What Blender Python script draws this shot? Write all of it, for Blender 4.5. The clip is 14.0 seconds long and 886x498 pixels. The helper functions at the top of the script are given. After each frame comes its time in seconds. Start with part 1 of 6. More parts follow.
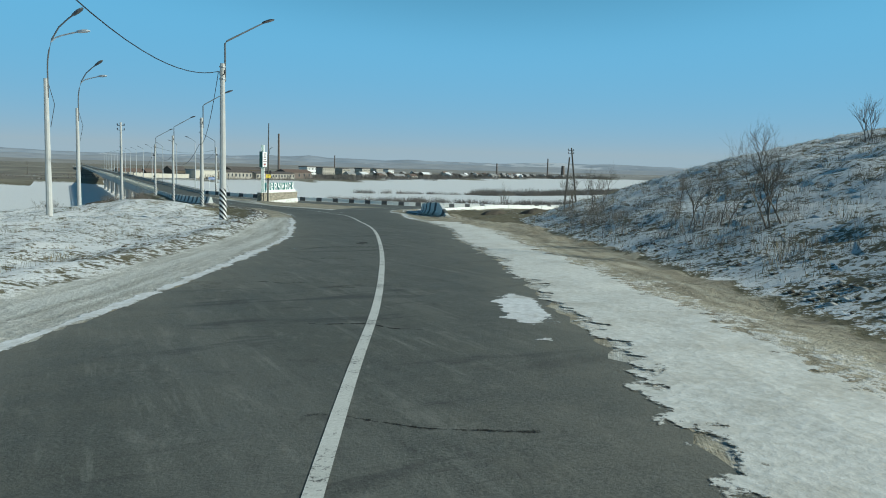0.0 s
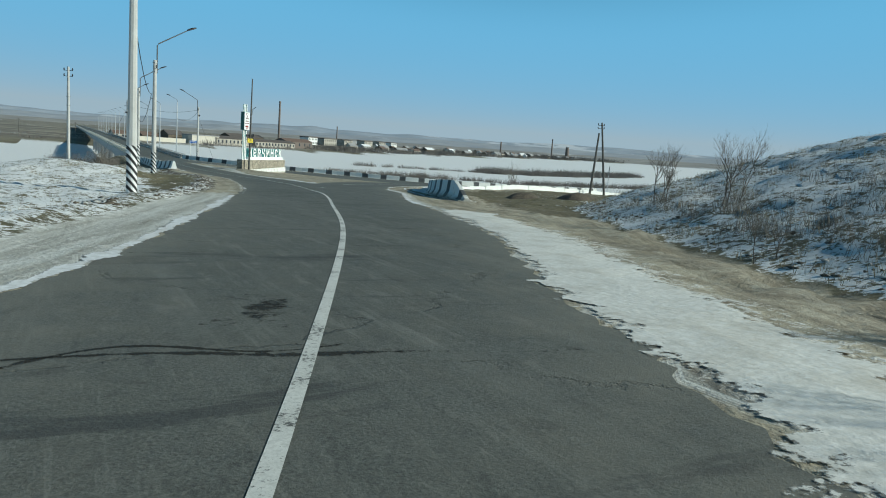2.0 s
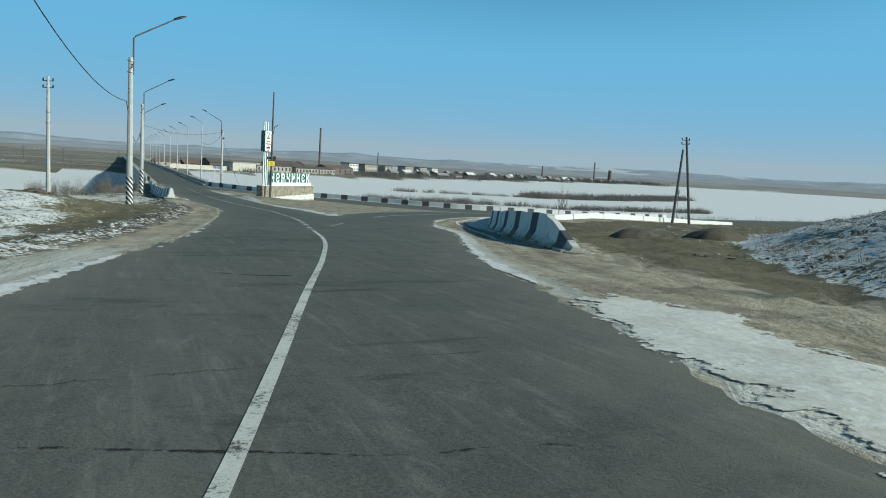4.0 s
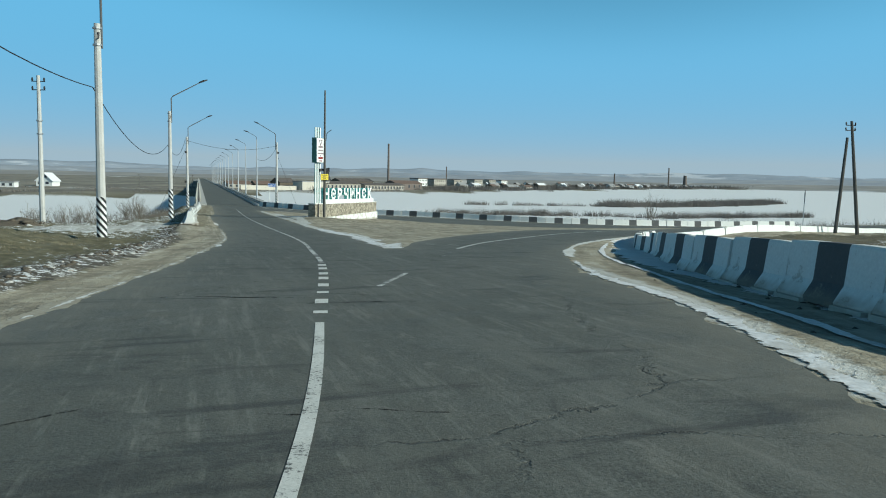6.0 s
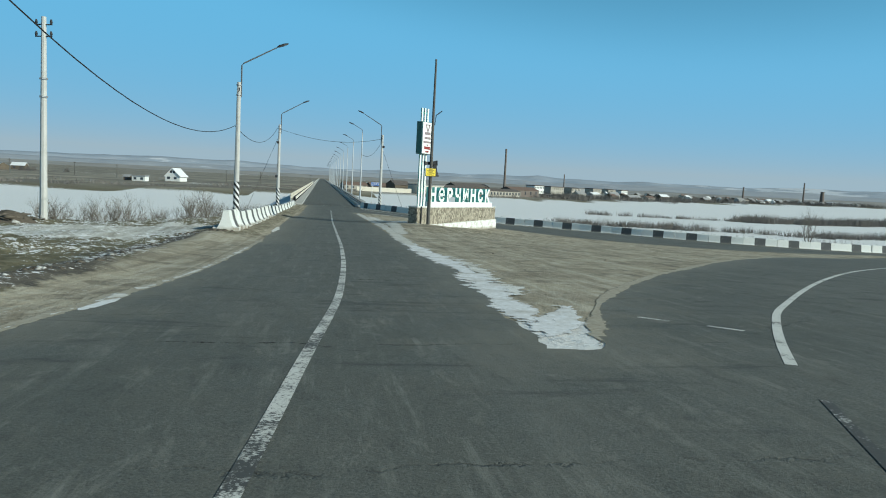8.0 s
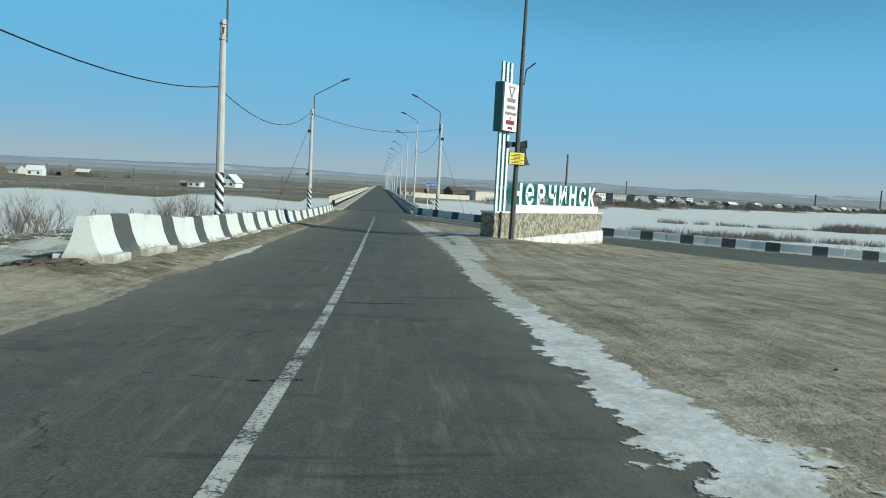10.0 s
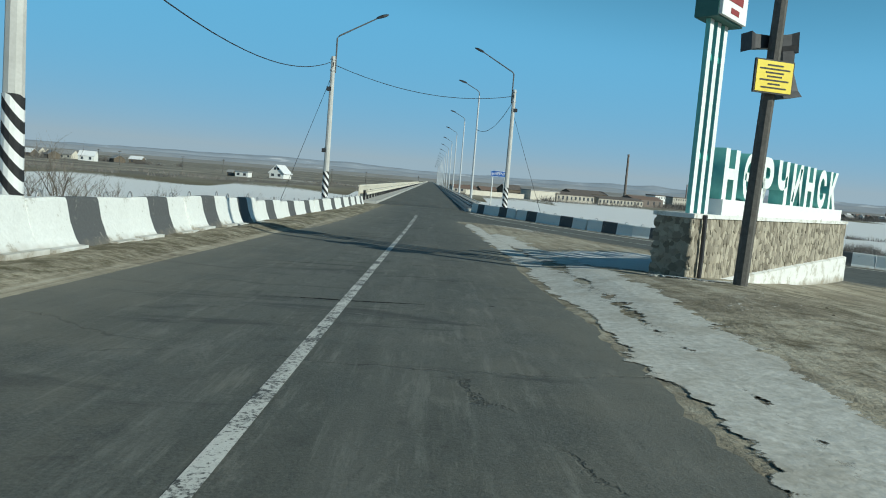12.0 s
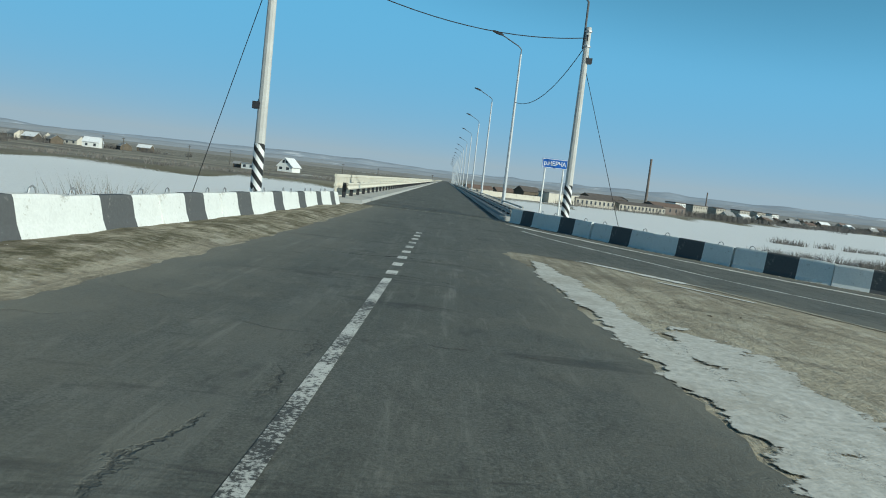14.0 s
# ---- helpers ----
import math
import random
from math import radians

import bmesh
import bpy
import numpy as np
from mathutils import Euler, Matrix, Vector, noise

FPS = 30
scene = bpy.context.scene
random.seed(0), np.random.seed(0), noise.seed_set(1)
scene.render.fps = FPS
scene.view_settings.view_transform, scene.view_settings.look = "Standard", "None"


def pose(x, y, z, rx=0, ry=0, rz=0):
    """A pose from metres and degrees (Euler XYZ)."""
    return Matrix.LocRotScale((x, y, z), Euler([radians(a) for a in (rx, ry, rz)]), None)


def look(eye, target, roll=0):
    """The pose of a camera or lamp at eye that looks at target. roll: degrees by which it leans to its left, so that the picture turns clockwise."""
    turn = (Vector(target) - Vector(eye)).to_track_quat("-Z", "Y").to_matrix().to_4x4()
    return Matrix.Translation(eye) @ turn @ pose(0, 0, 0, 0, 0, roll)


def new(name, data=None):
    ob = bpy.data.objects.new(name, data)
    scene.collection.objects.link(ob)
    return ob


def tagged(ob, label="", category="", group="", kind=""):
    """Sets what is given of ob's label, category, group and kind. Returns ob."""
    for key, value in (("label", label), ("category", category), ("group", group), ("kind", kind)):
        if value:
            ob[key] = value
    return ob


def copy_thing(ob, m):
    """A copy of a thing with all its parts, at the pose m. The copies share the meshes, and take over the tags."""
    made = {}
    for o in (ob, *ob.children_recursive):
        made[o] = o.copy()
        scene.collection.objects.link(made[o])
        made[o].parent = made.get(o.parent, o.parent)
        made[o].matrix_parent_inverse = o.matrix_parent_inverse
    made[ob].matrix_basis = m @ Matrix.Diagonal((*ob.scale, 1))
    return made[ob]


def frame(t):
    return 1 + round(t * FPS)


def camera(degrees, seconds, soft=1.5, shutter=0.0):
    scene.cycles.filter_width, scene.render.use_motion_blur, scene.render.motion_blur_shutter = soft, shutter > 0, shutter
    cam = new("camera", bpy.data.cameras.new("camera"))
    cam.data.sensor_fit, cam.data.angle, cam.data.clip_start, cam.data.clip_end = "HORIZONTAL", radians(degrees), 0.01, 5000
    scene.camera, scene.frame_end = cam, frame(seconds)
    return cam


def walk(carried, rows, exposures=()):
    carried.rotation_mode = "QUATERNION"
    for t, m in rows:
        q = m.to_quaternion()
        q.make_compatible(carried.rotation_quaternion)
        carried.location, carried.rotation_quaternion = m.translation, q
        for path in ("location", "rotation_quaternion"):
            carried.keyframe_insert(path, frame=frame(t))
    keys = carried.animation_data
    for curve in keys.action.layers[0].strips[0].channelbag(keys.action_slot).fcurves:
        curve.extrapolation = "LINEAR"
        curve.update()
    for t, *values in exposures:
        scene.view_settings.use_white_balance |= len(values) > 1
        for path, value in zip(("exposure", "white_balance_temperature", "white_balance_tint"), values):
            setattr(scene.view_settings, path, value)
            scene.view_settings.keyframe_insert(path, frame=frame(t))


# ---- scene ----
# Camera and its way along the road
cam = camera(62.2, 14.0, soft=1.0)
PATH = [
    (0, (-14.98, -98.902, 4.757), (-14.071, -97.133, 4.546), 1.6),
    (0.5, (-13.759, -96.399, 4.631), (-12.861, -94.624, 4.42), 1.9),
    (1, (-12.643, -93.997, 4.527), (-11.757, -92.215, 4.327), 2.0),
    (1.5, (-11.436, -91.036, 4.358), (-10.556, -89.259, 4.101), 2.7),
    (2, (-10.197, -88.158, 4.265), (-9.287, -86.398, 3.991), 4.0),
    (2.2, (-9.664, -87.026, 4.241), (-8.755, -85.268, 3.957), 4.7),
    (4.3, (-5.203, -75.24, 3.866), (-4.407, -73.416, 3.657), 3.4),
    (4.5, (-4.841, -74.074, 3.86), (-4.055, -72.248, 3.641), 3.7),
    (5, (-3.84, -71.054, 3.722), (-3.148, -69.199, 3.441), 2.5),
    (5.5, (-2.941, -67.928, 3.574), (-2.329, -66.04, 3.324), 1.2),
    (6, (-2.111, -64.778, 3.456), (-1.481, -62.889, 3.27), 1.1),
    (6.5, (-1.339, -61.767, 3.352), (-0.859, -59.833, 3.181), 1.3),
    (7, (-0.598, -58.473, 3.217), (-0.13, -56.538, 3.026), 0.8),
    (7.5, (0.076, -55.109, 3.106), (0.528, -53.165, 2.963), 1.7),
    (8, (0.655, -51.543, 2.97), (0.989, -49.58, 2.791), 2.9),
    (8.5, (1.139, -47.911, 2.833), (1.351, -45.936, 2.602), 2.2),
    (8.7, (1.268, -46.462, 2.786), (1.483, -44.484, 2.584), 2.7),
    (10.8, (2.001, -30.1, 2.033), (2.098, -28.108, 1.866), 3.2),
    (11, (2.033, -28.442, 1.97), (2.083, -26.45, 1.801), 3.5),
    (11.5, (2.139, -24.17, 1.829), (2.183, -22.176, 1.676), 4.1),
    (12, (2.158, -19.902, 1.697), (2.205, -17.911, 1.515), 4.6),
    (12.5, (2.098, -15.698, 1.558), (2.144, -13.708, 1.358), 3.6),
    (13, (2.015, -11.388, 1.533), (2.089, -9.395, 1.397), 4.1),
    (13.5, (2.018, -7.08, 1.42), (2.036, -5.088, 1.238), 6.3),
    (14, (2.078, -2.895, 1.312), (2.093, -0.903, 1.126), 6.5),
]
walk(cam, [(t, look(eye, target, roll)) for t, eye, target, roll in PATH], [(t, ev, 6400, -6) for t, ev in ((0.0, 0.0), (2.2, 0.0), (4.5, 0.04), (5.0, 0.14), (6.0, 0.10), (8.5, 0.05), (11.0, 0.0), (12.0, -0.06), (12.5, -0.02), (13.5, 0.03), (14.0, 0.0))])

# World, sun and exposure
SUN_AZ = math.atan2(0.808, -0.589)      # clockwise from +y, the side that the sun stands on
SUN_EL = radians(26.0)
world = bpy.data.worlds.new("sky")
scene.world = world
world.use_nodes = True
wn = world.node_tree.nodes
sky = wn.new("ShaderNodeTexSky")
sky.sky_type = "NISHITA"
sky.sun_disc = False
sky.sun_elevation, sky.sun_rotation = SUN_EL, SUN_AZ
sky.altitude, sky.air_density, sky.dust_density, sky.ozone_density = 800, 1.0, 0.25, 4.5
# clear winter air: an even blue over all the sky, greyer and paler towards the horizon
chan = wn.new("ShaderNodeSeparateColor")
back = wn.new("ShaderNodeCombineColor")
world.node_tree.links.new(sky.outputs[0], chan.inputs[0])


def sky_math(op, a, b):
    n = wn.new("ShaderNodeMath")
    n.operation = op
    for socket, v in zip(n.inputs, (a, b)):
        if isinstance(v, bpy.types.NodeSocket):
            world.node_tree.links.new(v, socket)
        else:
            socket.default_value = v
    n.inputs[2].default_value = 0.8
    return n.outputs[0]


pale_g = sky_math("SMOOTH_MIN", sky_math("MULTIPLY", sky_math("POWER", chan.outputs[1], 1.25), 0.97), 3.85)
# the dry air leaves the upper sky a darker, deeper blue
deep_g = sky_math("MULTIPLY", sky_math("POWER", sky_math("DIVIDE", pale_g, 2.25), 3.0), 2.25)
sky_g = sky_math("MINIMUM", pale_g, deep_g)
depth = sky_math("SUBTRACT", 1.0, sky_math("DIVIDE", sky_g, pale_g))
warmth = sky_math("SUBTRACT", sky_math("DIVIDE", chan.outputs[0], chan.outputs[1]), 0.5)
share = sky_math("MINIMUM", sky_math("MAXIMUM", sky_math("ADD", sky_math("MULTIPLY", warmth, 1.55), 0.31), 0.31), 0.81)
sky_r = sky_math("MULTIPLY", sky_g, sky_math("ADD", share, sky_math("MULTIPLY", depth, 0.08)))
sky_b = sky_math("SUBTRACT", sky_math("MULTIPLY", sky_g, sky_math("ADD", 2.07, sky_math("MULTIPLY", depth, 0.6))), sky_r)
for i, out in enumerate((sky_r, sky_g, sky_b)):
    world.node_tree.links.new(out, back.inputs[i])
world.node_tree.links.new(back.outputs[0], wn["Background"].inputs[0])
wn["Background"].inputs[1].default_value = 0.115
sun = new("sun", bpy.data.lights.new("sun", "SUN"))
sun.data.energy, sun.data.angle, sun.data.color = 4.4, radians(0.55), (1.0, 0.95, 0.885)
sun_from = Vector((math.sin(SUN_AZ) * math.cos(SUN_EL), math.cos(SUN_AZ) * math.cos(SUN_EL), math.sin(SUN_EL)))
sun.matrix_world = look(sun_from * 200, (0, 0, 0))


# ---------------------------------------------------------------- materials
class Mat:
    """Small builder for node materials."""

    def __init__(self, name):
        self.m = bpy.data.materials.new(name)
        self.m.use_nodes = True
        self.t = self.m.node_tree
        self.b = self.t.nodes["Principled BSDF"]
        self.co = self.t.nodes.new("ShaderNodeTexCoord").outputs["Object"]

    def node(self, kind, **inputs):
        n = self.t.nodes.new(kind)
        for k, v in inputs.items():
            self.put(n.inputs[k.replace("_", " ")], v)
        return n

    def put(self, socket, v):
        if isinstance(v, bpy.types.NodeSocket):
            self.t.links.new(v, socket)
        else:
            socket.default_value = v

    def world(self):
        self.co = self.t.nodes.new("ShaderNodeNewGeometry").outputs["Position"]
        return self

    def noise(self, scale, detail=4.0, rough=0.6, stretch=None, distort=0.0):
        v = self.co
        if stretch:
            mp = self.node("ShaderNodeMapping", Vector=self.co, Scale=stretch)
            v = mp.outputs[0]
        n = self.node("ShaderNodeTexNoise", Vector=v, Scale=scale, Detail=detail, Roughness=rough, Distortion=distort)
        return n.outputs["Fac"]

    def math(self, op, a, b=0.0, c=0.0):
        n = self.t.nodes.new("ShaderNodeMath")
        n.operation = op
        for i, v in enumerate((a, b, c)):
            self.put(n.inputs[i], v)
        return n.outputs[0]

    def span(self, v, a, b, lo=0.0, hi=1.0):
        n = self.node("ShaderNodeMapRange", Value=v)
        for i, x in zip((1, 2, 3, 4), (a, b, lo, hi)):
            self.put(n.inputs[i], x)
        return n.outputs[0]

    def mix(self, fac, a, b):
        n = self.t.nodes.new("ShaderNodeMix")
        n.data_type = "RGBA"
        self.put(n.inputs[0], fac)
        for s, v in ((n.inputs[6], a), (n.inputs[7], b)):
            self.put(s, (*v, 1) if isinstance(v, tuple) else v)
        return n.outputs[2]

    def attr(self, name):
        n = self.t.nodes.new("ShaderNodeAttribute")
        n.attribute_name = name
        return n.outputs["Fac"]

    def rnd(self):
        return self.t.nodes.new("ShaderNodeObjectInfo").outputs["Random"]

    def island(self):
        return self.t.nodes.new("ShaderNodeNewGeometry").outputs["Random Per Island"]

    def bump(self, h, strength=0.4, distance=0.02):
        n = self.node("ShaderNodeBump", Height=h, Strength=strength, Distance=distance)
        self.put(self.b.inputs["Normal"], n.outputs[0])
        return self

    def done(self, color, rough=0.8, metal=0.0, spec=0.5):
        self.put(self.b.inputs["Base Color"], (*color, 1) if isinstance(color, tuple) else color)
        self.put(self.b.inputs["Roughness"], rough)
        self.put(self.b.inputs["Metallic"], metal)
        self.put(self.b.inputs["Specular IOR Level"], spec)
        return self.m


def plain(name, a, b, scale=6.0, rough=0.75, metal=0.0, bump=0.25, dist=0.01, spec=0.4):
    """Two-tone surface with grain at two scales."""
    m = Mat(name)
    big, fine = m.noise(scale), m.noise(scale * 9, 3)
    f = m.math("ADD", m.math("MULTIPLY", big, 0.65), m.math("MULTIPLY", fine, 0.35))
    m.bump(fine, bump, dist)
    return m.done(m.mix(m.span(f, 0.3, 0.7), a, b), rough, metal, spec)


def worn_paint(name, paint, under, wear=0.62, dirt=(0.30, 0.26, 0.20), scale=3.0):
    """Old whitewash or paint over concrete, worn through, dirty towards its foot in splashes."""
    m = Mat(name)
    n1, n2, n3 = m.noise(scale, 6, 0.65), m.noise(scale * 8, 4), m.noise(scale * 30, 2)
    base = m.mix(m.span(n2, 0.35, 0.7), tuple(c * 0.88 for c in paint), paint)
    worn = m.mix(m.span(m.math("ADD", n1, m.math("MULTIPLY", n2, 0.25)), wear, wear + 0.08), base, under)
    z = m.node("ShaderNodeSeparateXYZ", Vector=m.co).outputs[2]
    splash = m.math("SUBTRACT", m.math("MULTIPLY", n1, 0.40), z)
    dirty = m.mix(m.span(splash, 0.0, 0.16, 0.0, 0.75), worn, dirt)
    m.bump(m.math("ADD", n3, m.math("MULTIPLY", n1, 2.0)), 0.35, 0.012)
    return m.done(dirty, 0.85, 0, 0.25)

def mat_asphalt():
    m = Mat("asphalt").world()
    grit, patch, big = m.noise(55, 4, 0.75), m.noise(1.6, 6, 0.68), m.noise(0.23, 4, 0.6)
    mid = m.noise(9, 4, 0.7)
    track = m.noise(1.5, 5, 0.65, (1.0, 0.06, 1.0))
    c = m.mix(m.span(grit, 0.33, 0.68), (0.059, 0.061, 0.055), (0.174, 0.177, 0.158))
    c = m.mix(m.span(mid, 0.5, 0.72, 0.0, 0.5), c, (0.069, 0.072, 0.064))
    c = m.mix(m.span(patch, 0.42, 0.75, 0.0, 0.4), c, (0.128, 0.129, 0.114))
    c = m.mix(m.span(big, 0.42, 0.70, 0.0, 0.5), c, (0.066, 0.072, 0.064))
    c = m.mix(m.span(track, 0.50, 0.70, 0.0, 0.6), c, (0.157, 0.159, 0.142))
    scratch = m.noise(7, 5, 0.75, (1.0, 0.045, 1.0))
    c = m.mix(m.math("MULTIPLY", m.span(scratch, 0.54, 0.68, 0.0, 0.75), m.span(patch, 0.38, 0.58)), c, (0.211, 0.214, 0.193))
    c = m.mix(m.span(track, 0.36, 0.24, 0.0, 0.40), c, (0.057, 0.060, 0.056))
    # coarse worn grit: pale scuffs and dark pits a hand wide
    scuff = m.noise(4.2, 7, 0.78, (1.0, 0.35, 1.0), 0.4)
    c = m.mix(m.span(scuff, 0.55, 0.68, 0.0, 0.55), c, (0.215, 0.213, 0.190))
    c = m.mix(m.span(scuff, 0.44, 0.32, 0.0, 0.55), c, (0.046, 0.048, 0.045))
    smear = m.noise(1.0, 6, 0.7, (0.35, 1.5, 1.0), 0.5)
    c = m.mix(m.span(smear, 0.57, 0.64, 0.0, 0.65), c, (0.045, 0.046, 0.045))
    # thin cracks, mostly across the road
    vor = m.t.nodes.new("ShaderNodeTexVoronoi")
    vor.feature = "DISTANCE_TO_EDGE"
    wob = m.node("ShaderNodeTexNoise", Vector=m.co, Scale=1.3, Detail=6.0, Roughness=0.7)
    warp = m.t.nodes.new("ShaderNodeMix")
    warp.data_type = "VECTOR"
    m.put(warp.inputs[0], 0.35)
    m.put(warp.inputs[4], m.node("ShaderNodeMapping", Vector=m.co, Scale=(0.55, 1.0, 1.0)).outputs[0])
    m.put(warp.inputs[5], wob.outputs["Color"])
    m.put(vor.inputs["Vector"], warp.outputs[1])
    m.put(vor.inputs["Scale"], 0.40)
    crack = m.math("MULTIPLY", m.span(vor.outputs["Distance"], 0.001, 0.0055, 1.0, 0.0), m.span(patch, 0.47, 0.60))
    c = m.mix(m.math("MULTIPLY", crack, 0.6), c, (0.025, 0.026, 0.026))
    # dust blown in from the verges
    dust = m.span(m.math("ADD", m.attr("verge"), m.math("MULTIPLY", patch, 0.9)), 0.62, 1.25, 0.0, 0.8)
    c = m.mix(dust, c, (0.206, 0.199, 0.167))
    m.bump(m.math("ADD", m.math("SUBTRACT", grit, m.math("MULTIPLY", crack, 1.5)), m.math("MULTIPLY", mid, 0.8)), 0.6, 0.008)
    return m.done(c, m.span(patch, 0.3, 0.7, 0.72, 0.9), 0, 0.35)


def mat_ground():
    m = Mat("winter_ground").world()
    n1, n2, n3, n4 = m.noise(0.55, 6, 0.68), m.noise(2.6, 6, 0.7), m.noise(10, 5, 0.7), m.noise(0.05, 5, 0.6)
    wide = m.noise(0.012, 6, 0.65, (1.0, 2.2, 1.0))
    snow, sand, mud, ice, far = m.attr("snow"), m.attr("sand"), m.attr("mud"), m.attr("ice"), m.attr("far")
    # runs along the road: wheel marks and wind-laid streaks
    flow = m.node("ShaderNodeCombineXYZ", X=m.math("MULTIPLY", m.attr("off"), 2.6), Y=m.math("MULTIPLY", m.attr("along"), 0.16)).outputs[0]
    streak = m.node("ShaderNodeTexNoise", Vector=flow, Scale=1.0, Detail=6.0, Roughness=0.68, Distortion=0.3).outputs["Fac"]
    grass = m.mix(m.span(n2, 0.35, 0.68), (0.105, 0.096, 0.060), (0.235, 0.212, 0.138))
    grass = m.mix(m.span(n3, 0.48, 0.72, 0.0, 0.6), grass, (0.080, 0.068, 0.046))
    grass = m.mix(m.span(n4, 0.45, 0.62, 0.0, 0.5), grass, (0.165, 0.140, 0.102))
    # patchy fields of the far plain, their tones paled to stand in for haze
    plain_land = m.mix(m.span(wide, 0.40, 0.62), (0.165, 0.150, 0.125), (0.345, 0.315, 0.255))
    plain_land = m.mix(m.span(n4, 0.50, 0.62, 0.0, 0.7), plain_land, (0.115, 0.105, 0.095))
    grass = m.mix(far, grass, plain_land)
    dirt = m.mix(m.span(n2, 0.3, 0.7), (0.305, 0.272, 0.208), (0.47, 0.428, 0.335))
    dirt = m.mix(m.span(n1, 0.44, 0.64, 0.0, 0.75), dirt, (0.205, 0.178, 0.135))
    dirt = m.mix(m.span(m.noise(0.9, 6, 0.7, None, 0.6), 0.55, 0.62, 0.0, 0.6), dirt, (0.135, 0.120, 0.094))
    dirt = m.mix(m.span(m.noise(1.3, 7, 0.72, None, 0.8), 0.54, 0.62, 0.0, 0.55), dirt, (0.50, 0.47, 0.39))
    dirt = m.mix(m.span(streak, 0.50, 0.66, 0.0, 0.6), dirt, (0.15, 0.132, 0.10))
    dirt = m.mix(m.span(streak, 0.46, 0.34, 0.0, 0.55), dirt, (0.53, 0.495, 0.415))
    dirt = m.mix(m.span(n3, 0.60, 0.72, 0.0, 0.7), dirt, (0.11, 0.096, 0.076))
    soil = m.mix(m.span(n2, 0.35, 0.65), (0.068, 0.062, 0.053), (0.165, 0.146, 0.118))
    rag = m.math("ADD", m.math("MULTIPLY", m.math("SUBTRACT", n2, 0.5), 0.9), m.math("MULTIPLY", m.math("SUBTRACT", n3, 0.5), 0.7))
    c = m.mix(m.span(m.math("ADD", mud, rag), 0.42, 0.60), grass, soil)
    c = m.mix(m.span(m.math("ADD", sand, rag), 0.40, 0.62), c, dirt)
    # dirty ice worn smooth by wheels
    glaze = m.mix(m.span(streak, 0.38, 0.60), (0.62, 0.62, 0.59), (0.38, 0.37, 0.335))
    glaze = m.mix(m.span(streak, 0.64, 0.70, 0.0, 0.8), glaze, (0.16, 0.145, 0.12))
    c = m.mix(m.span(m.math("ADD", ice, m.math("MULTIPLY", rag, 0.7)), 0.42, 0.60), c, glaze)
    white = m.mix(m.span(n2, 0.3, 0.75), (0.68, 0.69, 0.70), (0.86, 0.865, 0.875))
    white = m.mix(m.math("MULTIPLY", m.span(sand, 0.1, 0.7), 0.75), white, (0.58, 0.555, 0.50))
    lumps = m.math("ADD", m.math("MULTIPLY", m.math("SUBTRACT", n2, 0.5), 1.0), m.math("MULTIPLY", m.math("SUBTRACT", n3, 0.5), 1.7))
    lumps = m.math("ADD", lumps, m.math("MULTIPLY", m.math("SUBTRACT", n1, 0.5), 0.7))
    # small ledges trodden along the slope hold the snow
    ledge = m.math("SUBTRACT", m.noise(3.8, 7, 0.78, (0.62, 0.62, 2.6), 0.4), 0.5)
    lumps = m.math("ADD", lumps, m.math("MULTIPLY", m.math("MULTIPLY", m.attr("slope"), ledge), 2.2))
    cover = m.span(m.math("ADD", snow, lumps), 0.46, 0.56)
    c = m.mix(cover, c, white)
    m.bump(m.math("ADD", m.math("MULTIPLY", n2, 1.2), n3), 0.6, 0.05)
    return m.done(c, m.span(cover, 0, 1, 0.95, 0.72), 0, 0.2)


def mat_snow(name="dirty_snow", a=(0.60, 0.60, 0.60), b=(0.84, 0.85, 0.87), grime=(0.36, 0.33, 0.27), torn=False):
    m = Mat(name).world()
    n1, n2 = m.noise(1.7, 6, 0.65), m.noise(14, 4)
    c = m.mix(m.span(n2, 0.3, 0.7), a, b)
    c = m.mix(m.span(n1, 0.48, 0.72, 0.0, 0.7), c, grime)
    m.bump(m.math("ADD", n1, m.math("MULTIPLY", n2, 0.4)), 0.6, 0.03)
    if torn:
        # torn, crumbling outline
        n3, n4 = m.noise(3.2, 7, 0.68), m.noise(1.0, 3)
        v = m.math("ADD", m.attr("edge"), m.math("ADD", m.math("MULTIPLY", m.math("SUBTRACT", n3, 0.5), 1.9), m.math("MULTIPLY", m.math("SUBTRACT", n4, 0.5), 1.0)))
        m.put(m.b.inputs["Alpha"], m.span(v, 0.46, 0.54))
    return m.done(c, 0.7, 0, 0.25)


def mat_crack():
    """Dark dirt in a crack that breaks off and starts again."""
    m = Mat("crack_dirt").world()
    n1, n2 = m.noise(1.1, 3, 0.5), m.noise(9, 5, 0.75)
    v = m.math("ADD", m.attr("edge"), m.math("ADD", m.math("MULTIPLY", m.math("SUBTRACT", n2, 0.5), 2.6), m.math("MULTIPLY", m.math("SUBTRACT", n1, 0.5), 2.2)))
    m.put(m.b.inputs["Alpha"], m.span(v, 0.35, 0.75, 0.0, 0.8))
    return m.done(m.mix(n2, (0.022, 0.022, 0.020), (0.045, 0.044, 0.041)), 0.85, 0, 0.2)


